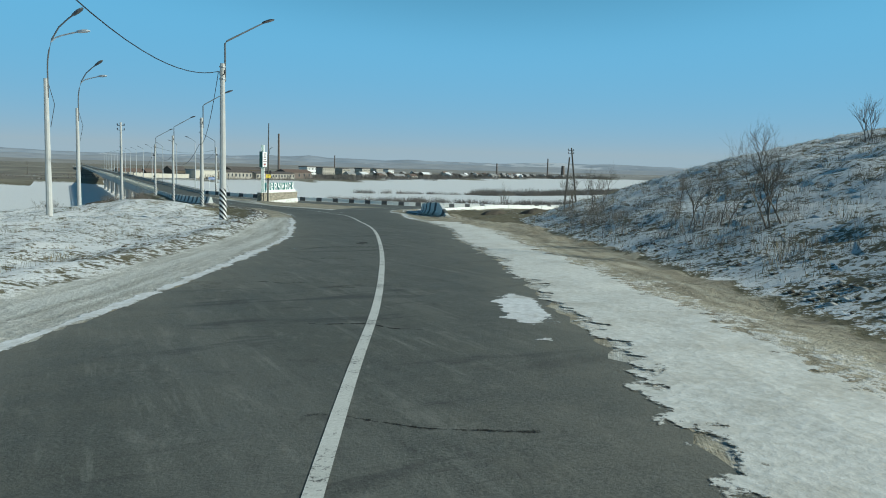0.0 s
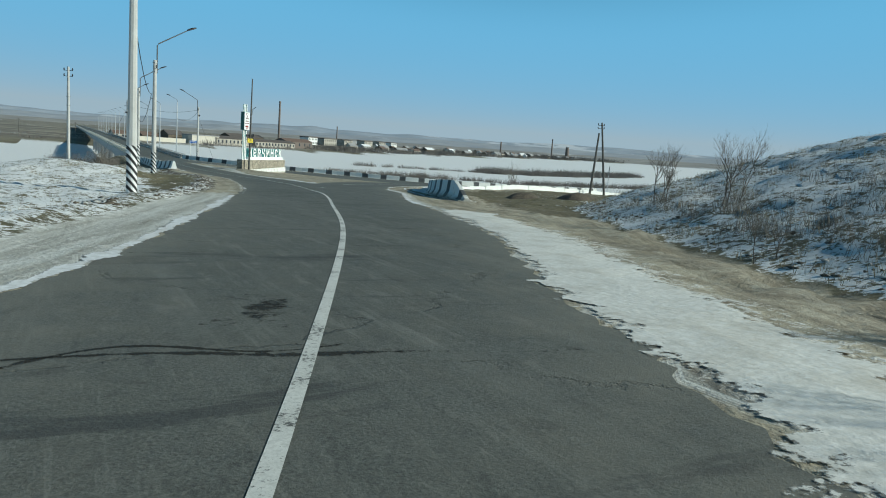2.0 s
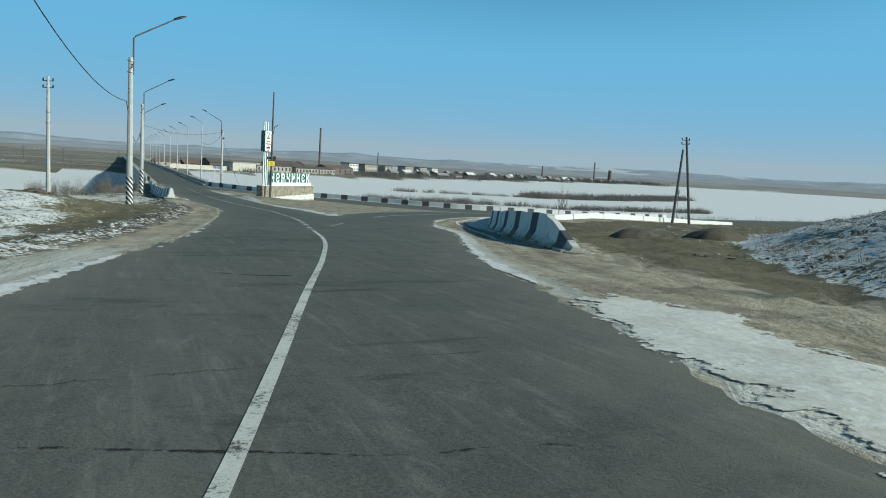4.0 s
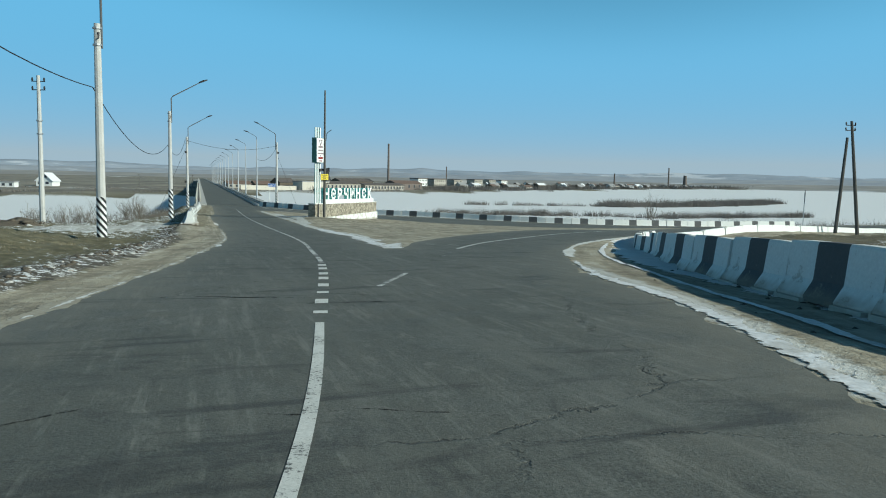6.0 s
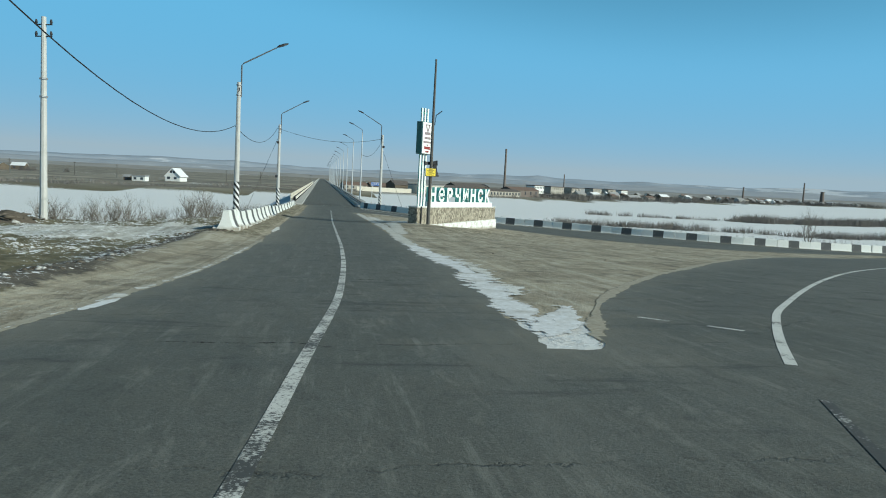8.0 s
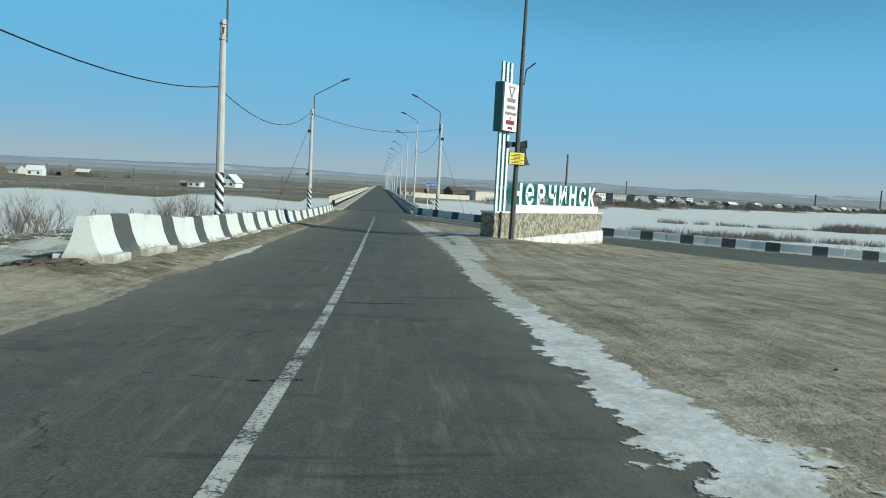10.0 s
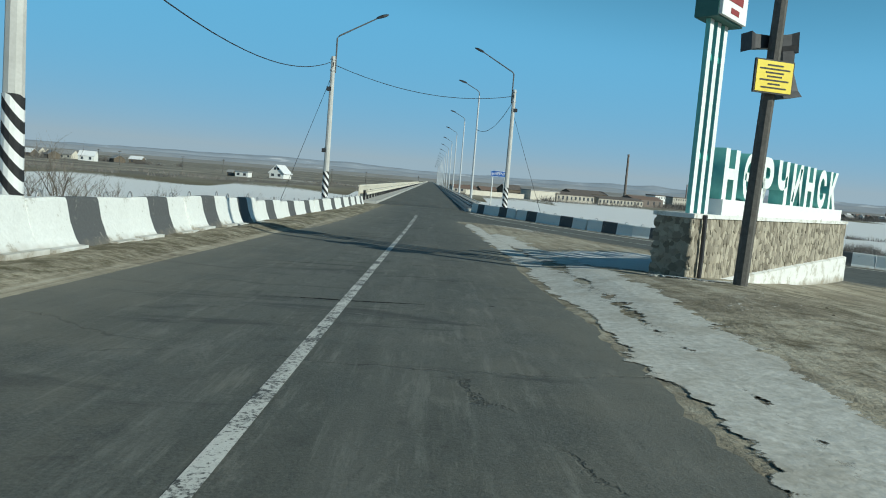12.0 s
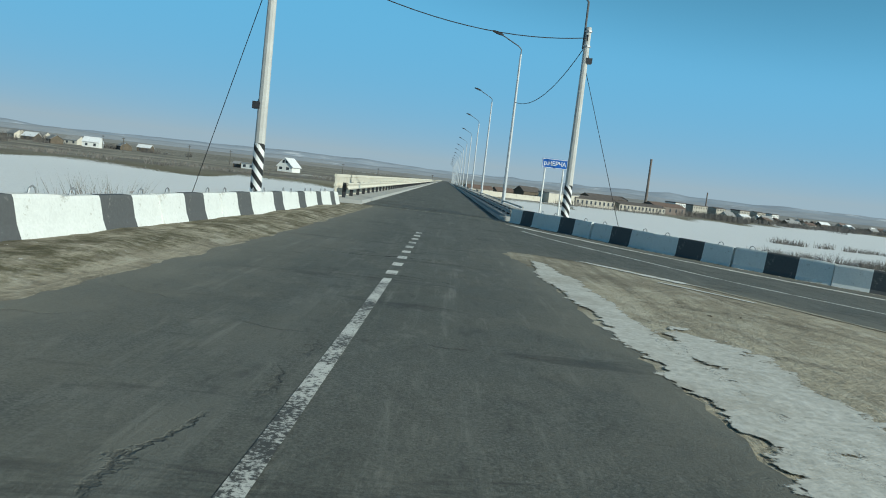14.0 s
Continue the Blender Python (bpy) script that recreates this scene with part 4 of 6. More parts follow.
def barrier_block(label, group, half=1.412, sloped=False, paint="dark_paint", loops=True, profile=PROFILE, foot=0.0):
    """Concrete road block: white ends, dark middle, two lifting loops."""
    ob = thing("barrier_block", label, "barrier", group=group)
    mid = 0.326 * half
    low, high = (-0.62 * half, -0.08 * half) if sloped else (-mid, mid)
    for x0, x1, mt, lb in ((-half, low, "white_paint", "whitewashed end"), (low, high, paint, "dark painted middle" if paint == "dark_paint" else "whitewashed middle"), (high, half, "white_paint", "whitewashed end")):
        bm = bmesh.new()
        prism(bm, profile, x0, x1)
        bmesh.ops.bisect_plane(bm, geom=bm.verts[:] + bm.edges[:] + bm.faces[:], plane_co=((x0 + x1) / 2, 0, 0), plane_no=(1, 0, 0))
        if x1 == half or x0 == -half:                 # chipped, rounded end
            for v in bm.verts:
                if abs(v.co.x) > half - 0.03:
                    v.co.y *= 0.94
                    v.co.z = v.co.z * 0.985
        if sloped:
            for v in bm.verts:
                if v.co.x < 0.8 * half:
                    k = min(1.0, (0.8 * half - v.co.x) / (1.8 * half))
                    v.co.z *= 1 - 0.86 * k
        part("painted_band", bm, M[mt], ob, lb)
    for x0, x1, d in ((0.05 - half, -mid - 0.04, 0.015), (mid - 0.04, half - 0.07, 0.0)):
        bm = bmesh.new()
        prism(bm, [(-0.345 - foot, -0.04), (-0.335 - foot, 0.03 + d + foot), (0.335 + foot, 0.03 + d + foot), (0.345 + foot, -0.04)], x0, x1)
        part("foot_ledge", bm, M["white_paint"], ob, "chipped whitewashed ledge at the foot")
    for x in ((-0.67 * half, 0.67 * half) if loops else ()):
        bm = bmesh.new()
        tube(bm, [(x - 0.09, 0, BLOCK_H - 0.03), (x - 0.06, 0, BLOCK_H + 0.055), (x, 0, BLOCK_H + 0.085), (x + 0.06, 0, BLOCK_H + 0.055), (x + 0.09, 0, BLOCK_H - 0.03)], 0.012, 5)
        part("lifting_loop", bm, M["steel"], ob, "steel lifting loop")
    return ob


def row_of_blocks(line, first, group, label, sink=0.03, pitch=2.91, count=None, seed=1):
    p = resample(line, 0.05)
    rng = random.Random(seed)
    d = np.r_[0, np.cumsum(np.hypot(*np.diff(p, axis=0).T))]
    n = int(d[-1] / pitch) if count is None else count
    src = first
    for k in range(n):
        s0, s1 = pitch * k, pitch * (k + 1)
        a = np.array([np.interp(s0, d, p[:, i]) for i in (0, 1)])
        b = np.array([np.interp(s1, d, p[:, i]) for i in (0, 1)])
        c = (a + b) / 2
        za, zb = gz1(*a), gz1(*b)
        m = pose(c[0] + rng.uniform(-0.03, 0.03), c[1], (za + zb) / 2 - (sink(c[1]) if callable(sink) else sink) + rng.uniform(-0.015, 0.015), rng.uniform(-0.8, 0.8), -math.degrees(math.atan2(zb - za, pitch)),
                 math.degrees(math.atan2(b[1] - a[1], b[0] - a[0])) + rng.uniform(-0.7, 0.7))
        copy_thing(src, m)


def drop(ob):
    for o in (*ob.children_recursive, ob):
        bpy.data.objects.remove(o)


B_LABEL = "concrete road barrier block with worn white and dark paint"
proto = barrier_block(B_LABEL, "left barrier", profile=STRAIGHT, foot=0.10)
row_of_blocks([(-2.54, -25.2), (-2.62, -20.0), (-2.68, -10), (-2.61, 0), (-2.38, 8), (-2.13, 17), (-2.0, 27.3)], proto, "left barrier", B_LABEL, lambda y: 0.08 + 0.20 * smooth01(-5, 7, y), 2.805, None, 3)
drop(proto)
proto = barrier_block(B_LABEL, "right barrier", 1.275)
row_of_blocks(BARRIER_RIGHT, proto, "right barrier", B_LABEL, 0.17, 2.575, None, 4)
drop(proto)
proto = barrier_block("shaded concrete road barrier block with worn white and dark paint", "corner barrier", 1.105, loops=False)
row_of_blocks([(4.15, -61.18), (4.83, -59.05), (5.55, -56.92), (6.33, -54.83), (7.2, -52.75), (8.12, -50.7), (9.12, -48.7), (10.25, -46.76), (11.2, -44.75), (12.3, -42.85), (13.65, -41.1), (15.2, -39.45), (15.5, -39.2)], proto, "corner barrier", B_LABEL, lambda y: float(np.interp(y, [-60.1, -55.9, -51.7, -47.7, -45.5, -40.0], [-0.04, 0.01, 0.08, 0.15, 0.29, 0.29])), 2.24, 11, 5)
drop(proto)
proto = barrier_block("half-buried whitewashed concrete barrier block beside the side road", "buried barrier", 1.45, paint="white_paint", loops=False)
row_of_blocks(BLOCK_ROW[7:], proto, "buried barrier", B_LABEL, lambda y: float(np.interp(y, [-39.5, -35, -31], [0.50, 0.40, 0.36])), 2.92, None, 6)
drop(proto)
end = barrier_block("sloping end block of a concrete road barrier, white and dark", "corner barrier", 1.28, True, loops=False)
end.matrix_basis = pose(3.755, -62.41, gz1(3.755, -62.41) + 0.02, 0, 2.2, 72.3)


# ---------------------------------------------------------------- poles, lamps and cables
def pole_bands(ob, r0, r1, z0, z1, count=6):
    """White foot with slanting black stripes, built as slanted rings."""
    n, slant = 14, 0.20
    rings = []
    def ring(bm, z, dr):
        vs = []
        for k in range(n):
            a = k * math.tau / n
            zz = z - slant * math.cos(a - 0.2)
            r = r0 + (r1 - r0) * min(1, max(0, zz / z1)) + dr
            vs.append(bm.verts.new((r * math.cos(a), r * math.sin(a), min(max(zz, z0), z1))))
        return vs
    step = (z1 - z0) / (2 * count)
    for k in range(2 * count + 2):
        za, zb = z0 - 0.2 + (k) * step, z0 - 0.2 + (k + 1) * step
        if za > z1 + slant:
            break
        bm = bmesh.new()
        a, b = ring(bm, za, 0.004), ring(bm, zb, 0.004)
        for i in range(n):
            bm.faces.new((a[i], a[(i + 1) % n], b[(i + 1) % n], b[i]))
        part("stripe", bm, M["band_black" if k % 2 else "band_white"], ob)


def lamp_head(bm, at, way, size=0.55):
    """Flat street lamp body with a nose."""
    w = Vector(way).normalized()
    s = w.cross(Vector((0, 0, 1))).normalized()
    u = s.cross(w)
    prof = [(-0.1, 0.05, 0.04), (0.0, 0.09, 0.07), (0.25, 0.13, 0.085), (0.45, 0.12, 0.06), (size, 0.05, 0.03)]
    rings = []
    for t, hw, hh in prof:
        c = Vector(at) + w * t
        rings.append([bm.verts.new(c + s * a * hw + u * b * hh) for a, b in ((-1, -0.6), (1, -0.6), (1, 0.4), (0.5, 1), (-0.5, 1), (-1, 0.4))])
    for r0, r1 in zip(rings, rings[1:]):
        for i in range(6):
            bm.faces.new((r0[i], r0[(i + 1) % 6], r1[(i + 1) % 6], r1[i]))
    bm.faces.new(rings[0])
    bm.faces.new(list(reversed(rings[-1])))
    bmesh.ops.recalc_face_normals(bm, faces=bm.faces[:])


def street_lamp(x, y, top, arm_dir, label, lean=(0, 0), bands=True, arm=2.0, box_at=(), z0=None, conc=None, band_top=1.5):
    """Concrete post with a steel arm pipe and one lamp."""
    z = gz1(x, y) - 0.05 if z0 is None else z0
    ob = thing("street_lamp", label, "street lamp", pose(x, y, z, lean[0], lean[1], 0))
    h = top + 0.12 - z
    hc = conc - z if conc else h - 1.05
    bm = bmesh.new()
    tube(bm, [(0, 0, -0.3), (0, 0, hc * 0.5), (0, 0, hc)], [0.165, 0.135, 0.105], 10)
    part("post", bm, M["pole_concrete"], ob, "tapered concrete post")
    if bands:
        pole_bands(ob, 0.165, 0.105 + 0.06 * (1 - band_top / hc), 0.05, band_top)
    d = Vector((*arm_dir, 0)).normalized()
    bm = bmesh.new()
    side = Vector((d.x * 0.13, d.y * 0.13, 0))
    tube(bm, [side + Vector((0, 0, hc - 0.8)), side + Vector((0, 0, h - 0.12)), side + d * 0.10 + Vector((0, 0, h)), side + d * arm + Vector((0, 0, h + arm * 0.56))], [0.042, 0.042, 0.04, 0.032], 7)
    part("arm_pipe", bm, M["arm_steel"], ob, "bent dark steel lamp arm")
    bm = bmesh.new()
    lamp_head(bm, side + d * arm + Vector((0, 0, h + arm * 0.56)), d + Vector((0, 0, 0.40)))
    part("lamp_head", bm, M["dark_steel"], ob, "flat street lamp head")
    for zz in (hc - 0.15, hc - 0.7):
        bm = bmesh.new()
        tube(bm, [(0, 0, zz - 0.03), (0, 0, zz + 0.03)], 0.15, 8)
        part("clamp", bm, M["steel"], ob, "steel clamp")
    bm = bmesh.new()
    tube(bm, [(-0.28 * d.y, 0.28 * d.x, hc - 0.5), (0.28 * d.y, -0.28 * d.x, hc - 0.5)], 0.022, 5)
    for k in (-0.24, 0.24):
        tube(bm, [(-k * d.y, k * d.x, hc - 0.5), (-k * d.y, k * d.x, hc - 0.32)], [0.03, 0.045], 6)
    part("bracket", bm, M["dark_steel"], ob, "cable bracket with insulators")
    for zz, sx in box_at:
        bm = bmesh.new()
        box(bm, (-0.12 + sx, -0.12, zz), (0.12 + sx, 0.12, zz + 0.2))
        tube(bm, [(sx, 0, zz + 0.2), (sx * 0.5, 0.05, zz + 0.45)], 0.015, 5)
        part("junction_box", bm, M["dark_steel"], ob, "small dark junction box")
    return ob


LAMP = "concrete street lamp with black-and-white striped foot, bent steel arm"
street_lamp(-8.42, -63.27, 10.35, (0.97, 0.25), LAMP)
street_lamp(-5.27, -37.25, 9.38, (0.97, 0.25), LAMP)
street_lamp(-3.99, -8.96, 8.87, (0.97, 0.2), "concrete street lamp with striped foot beside the road barrier", band_top=2.15)
street_lamp(-3.22, 17.92, 8.45, (0.97, 0.2), "striped concrete street lamp with junction box and steel arm", box_at=((6.2, -0.12), (3.1, -0.16)), z0=-0.4, band_top=2.15)
street_lamp(6.79, 25.3, 8.51, (-0.97, 0.2), "striped concrete street lamp with junction box and steel arm", box_at=((6.6, 0.14),), z0=-0.35, band_top=2.0)


def twin_lamp(x, y, top, z):
    """Plain concrete post with two curved arms."""
    ob = thing("street_lamp", "plain concrete street lamp with two curved steel arms", "street lamp", pose(x, y, z - 0.05, 0, 0, 0))
    h = top - z
    bm = bmesh.new()
    tube(bm, [(0, 0, -0.3), (0, 0, h * 0.5), (0, 0, h)], [0.16, 0.13, 0.10], 10)
    part("post", bm, M["pole_concrete"], ob, "tapered concrete post")
    dx, dy = 0.89, -0.45
    upright = [(0.0, -0.9), (0.0, 0.5), (0.02, 0.85), (0.09, 1.3), (0.25, 1.85), (0.60, 2.42), (1.05, 2.82), (1.32, 3.02)]
    branch = [(0.20, 1.72), (0.42, 1.92), (0.72, 2.03), (1.30, 2.18), (1.52, 2.22)]
    for run_, tone in ((upright, "arm_steel"), (branch, "grey_steel")):
        bm = bmesh.new()
        pts = [((0.10 + q) * dx, (0.10 + q) * dy, h + zz) for q, zz in run_]
        tube(bm, pts, 0.036, 7)
        part("arm_pipe", bm, M[tone], ob, "curved steel lamp arm")
        bm = bmesh.new()
        lamp_head(bm, pts[-1], (dx, dy, 0.7 if tone == "arm_steel" else 0.12))
        part("lamp_head", bm, M[tone], ob, "flat street lamp head")
    bm = bmesh.new()
    tube(bm, [(0.1, 0, h - 0.2), (0.35, 0.1, h - 1.2), (0.16, 0, h - 2.3)], 0.014, 5)
    part("loose_cable", bm, M["cable"], ob, "sagging cable")
    return ob


twin_lamp(-15.75, -58.2, 8.70, 2.03)
twin_lamp(-14.2, -40.5, 8.50, 1.70)


def power_pole(x, y, z, top, label):
    """Concrete line pole with a short crossarm and insulators."""
    ob = thing("power_pole", label, "utility pole", pose(x, y, z, 0, 0, 0))
    h = top - z
    bm = bmesh.new()
    tube(bm, [(0, 0, -0.3), (0, 0, h * 0.5), (0, 0, h)], [0.15, 0.12, 0.09], 9)
    part("post", bm, M["pole_concrete"], ob, "tapered concrete post")
    for zz in (h - 0.3, h - 0.75):
        bm = bmesh.new()
        tube(bm, [(-0.34, 0.1, zz), (0.34, -0.1, zz)], 0.025, 5)
        part("crossarm", bm, M["dark_steel"], ob, "dark steel crossarm")
        for k in (-0.3, 0.3):
            bm = bmesh.new()
            tube(bm, [(k, -k * 0.3, zz), (k, -k * 0.3, zz + 0.1), (k, -k * 0.3, zz + 0.2)], [0.03, 0.055, 0.03], 7)
            part("insulator", bm, M["dark_steel"], ob, "dark insulator")
    for zz in (h - 2.4, h - 3.1):
        bm = bmesh.new()
        tube(bm, [(0, 0, zz), (0, 0, zz + 0.07)], 0.16, 8)
        part("clamp", bm, M["steel"], ob, "steel clamp")
    return ob


power_pole(-10.15, -20.2, 0.75, 8.6, "slender concrete power pole with small insulators at the bank's edge")


def braced_pole():
    """Two leaning wooden posts that meet at the top."""
    z = 0.35
    ob = thing("braced_pole", "dark wooden line pole propped by a leaning second post", "utility pole", pose(39.9, -26.0, z, 0, 0, 0))
    top = Vector((-0.35, 0, 7.6))
    for base, t in (((0.95, 0.0, -0.5), top + Vector((0.05, 0, 0))), ((-0.9, 0.2, -0.4), top + Vector((-0.1, 0.12, -1.1)))):
        bm = bmesh.new()
        tube(bm, [base, tuple((Vector(base) + t) / 2 + Vector((0.03, 0.02, 0))), tuple(t)], [0.125, 0.11, 0.085], 8)
        part("post", bm, M["old_wood"], ob, "weathered wooden post")
    for zz in (6.95, 7.3):
        bm = bmesh.new()
        tube(bm, [(-0.8, -0.05, zz), (0.1, 0.05, zz + 0.03)], 0.03, 5)
        part("crossarm", bm, M["dark_steel"], ob, "dark steel crossarm")
        for k in (-0.75, 0.05):
            bm = bmesh.new()
            tube(bm, [(k, 0, zz), (k, 0, zz + 0.12), (k, 0, zz + 0.22)], [0.03, 0.055, 0.03], 7)
            part("insulator", bm, M["dark_steel"], ob, "dark insulator")
    return ob


braced_pole()


def cable(a, b, sag, label="black cable sagging between the street lamps", r=0.017, n=18, category="cable"):
    bm = bmesh.new()
    a, b = Vector(a), Vector(b)
    tube(bm, [a.lerp(b, k / n) - Vector((0, 0, sag * 4 * (k / n) * (1 - k / n))) for k in range(n + 1)], r, 5)
    return solid("cable", bm, M["cable"], label, category)


cable((-18.0, -86.5, 10.6), (-8.6, -63.27, 9.05), 1.5)
cable((-8.6, -63.27, 9.05), (-5.45, -37.25, 6.35), 1.0)
cable((-5.45, -37.25, 6.35), (-4.15, -8.96, 5.55), 1.3)
cable((-4.15, -8.96, 5.55), (-3.4, 17.9, 7.2), 1.1)
cable((-3.4, 17.9, 7.2), (6.8, 25.3, 7.2), 0.75)
cable((6.8, 25.3, 7.0), (5.35, 37.3, 5.9), 0.8)
cable((-3.3, 17.9, 6.4), (-6.8, 22.0, -1.6), 0.0, "thin steel guy wire of the street lamp", 0.012)
cable((6.8, 25.3, 6.2), (10.2, 27.5, -2.0), 0.0, "thin steel guy wire of the street lamp", 0.012)


def bridge_lamp(x, y, h=8.9):
    ob = thing("bridge_lamp", "tall slender grey steel street lamp at the bridge rail", "street lamp", pose(x, y, -0.05, 0, 0, 0), "bridge lamps")
    bm = bmesh.new()
    tube(bm, [(0, 0, 0), (0, 0, h * 0.5), (0, 0, h - 0.4)], [0.10, 0.075, 0.055], 8)
    part("post", bm, M["grey_steel"], ob, "slender steel post")
    bm = bmesh.new()
    tube(bm, [(0, 0, h - 0.5), (0, 0, h - 0.15), (-0.15, 0, h), (-1.12, 0.2, h + 0.55)], 0.032, 6)
    part("arm_pipe", bm, M["arm_steel"], ob, "dark steel lamp arm")
    bm = bmesh.new()
    lamp_head(bm, (-1.12, 0.2, h + 0.55), (-1, 0.1, 0.3))
    part("lamp_head", bm, M["dark_steel"], ob, "flat street lamp head")
    return ob


lamp0 = bridge_lamp(5.35, 37.3)
for k in range(1, 15):
    copy_thing(lamp0, pose(5.35, 37.3 + 24.5 * k, -0.05, 0, 0, 0))

# ---------------------------------------------------------------- bridge
def make_bridge():
    y0, y1 = 27.0, 900.0
    ob = thing("bridge", "long straight road bridge with beige rails and concrete piers over the frozen river", "bridge", pose(0, 0, 0), kind="structure")
    bm = bmesh.new()
    box(bm, (-2.6, y0 + 0.02, -0.9), (5.9, y1, -0.06))
    part("deck", bm, M["concrete"], ob, "concrete bridge deck")
    bm = bmesh.new()
    v = [bm.verts.new(p) for p in ((-1.2, y0, -0.03), (4.45, y0, -0.03), (4.45, y1, -0.03), (-1.2, y1, -0.03))]
    bm.faces.new(v)
    part("carriageway", bm, M["asphalt"], ob, "grey asphalt carriageway")
    for x0, x1 in ((-2.6, -1.2), (4.45, 5.5)):
        bm = bmesh.new()
        box(bm, (x0, y0 + 0.02, -0.06), (x1, y1, 0.12))
        part("kerb", bm, M["concrete"], ob, "raised concrete kerb walk")
    # the downstream rail is lower and takes the grey concrete tone
    for x, sx, k_z, paint in ((-2.25, 1, 1.0, "rail_beige"), (5.25, -1, 0.55, "concrete")):
        # guard rail beam on short posts, and the beige parapet behind it
        bm = bmesh.new()
        prof = [(0.0, 0.45), (0.05, 0.50), (0.0, 0.60), (0.05, 0.70), (0.0, 0.75), (-0.03, 0.75), (0.02, 0.70), (-0.03, 0.60), (0.02, 0.50), (-0.03, 0.45)]
        a = [bm.verts.new((x + sx * (q + 0.35), y0 + 0.4, z * k_z)) for q, z in prof]
        b = [bm.verts.new((x + sx * (q + 0.35), y1, z * k_z)) for q, z in prof]
        for i in range(len(prof)):
            bm.faces.new((a[i], a[(i + 1) % len(prof)], b[(i + 1) % len(prof)], b[i]))
        part("guard_beam", bm, M[paint], ob, "weathered guard rail beam")
        for k in range(90):
            bm = bmesh.new()
            yy = y0 + 1.0 + k * 2.5
            box(bm, (x + sx * 0.16 - 0.07, yy - 0.07, 0.10), (x + sx * 0.16 + 0.07, yy + 0.07, 0.74 * k_z))
            part("rail_post", bm, M["dark_steel"], ob)
        for k in range(75):
            bm = bmesh.new()
            yy = y0 + 0.3 + k * 3.0
            xo = x - sx * 0.14
            for zz in (0.95 * k_z, 0.55 * k_z):
                box(bm, (xo - 0.05, yy, zz), (xo + 0.05, yy + 2.98, zz + 0.12 * k_z))
            for j in range(10):
                box(bm, (xo - 0.035, yy + 0.1 + j * 0.3, 0.12), (xo + 0.035, yy + 0.22 + j * 0.3, 0.12 + 0.84 * k_z - 0.12 * (k_z < 1)))
            part("parapet_panel", bm, M[paint], ob)
    for k in range(9):
        yy = y0 + 6 + k * 24.0
        bm = bmesh.new()
        box(bm, (-2.2, yy - 0.55, -1.7), (5.5, yy + 0.55, -0.9))
        for xx in (-1.0, 1.65, 4.3):
            tube(bm, [(xx, yy, RIVER - 0.5), (xx, yy, -1.7)], 0.55, 12)
        part("pier", bm, M["concrete"], ob, "concrete pier with cap beam")
    for k in range(5):
        bm = bmesh.new()
        xx = -1.8 + k * 1.75
        box(bm, (xx - 0.2, y0 + 1, -1.55), (xx + 0.2, y0 + 216, -0.9))
        part("girder", bm, M["concrete"], ob, "concrete girder")
    return ob


make_bridge()


# ---------------------------------------------------------------- town sign
def letters_mesh(bm, text, size, depth, m, spacing=1.0, bold=0.0):
    """Solid lettering from the built-in font, joined into bm."""
    cu = bpy.data.curves.new("lettering", "FONT")
    cu.body, cu.size, cu.extrude, cu.space_character, cu.offset = text, size, depth / 2, spacing, bold
    cu.resolution_u = 3
    ob = bpy.data.objects.new("lettering", cu)
    scene.collection.objects.link(ob)
    me = bpy.data.meshes.new_from_object(ob.evaluated_get(bpy.context.evaluated_depsgraph_get()))
    bpy.data.objects.remove(ob)
    n0 = len(bm.verts)
    bm.from_mesh(me)
    bm.verts.ensure_lookup_table()
    vs = bm.verts[n0:]
    bmesh.ops.transform(bm, matrix=m, verts=vs)
    bpy.data.meshes.remove(me)
    return vs


def letter_width(bm, vs):
    xs = [v.co.x for v in vs]
    return min(xs), max(xs)


SIGN_A, SIGN_B = Vector((6.35, -8.35)), Vector((12.75, -1.5))


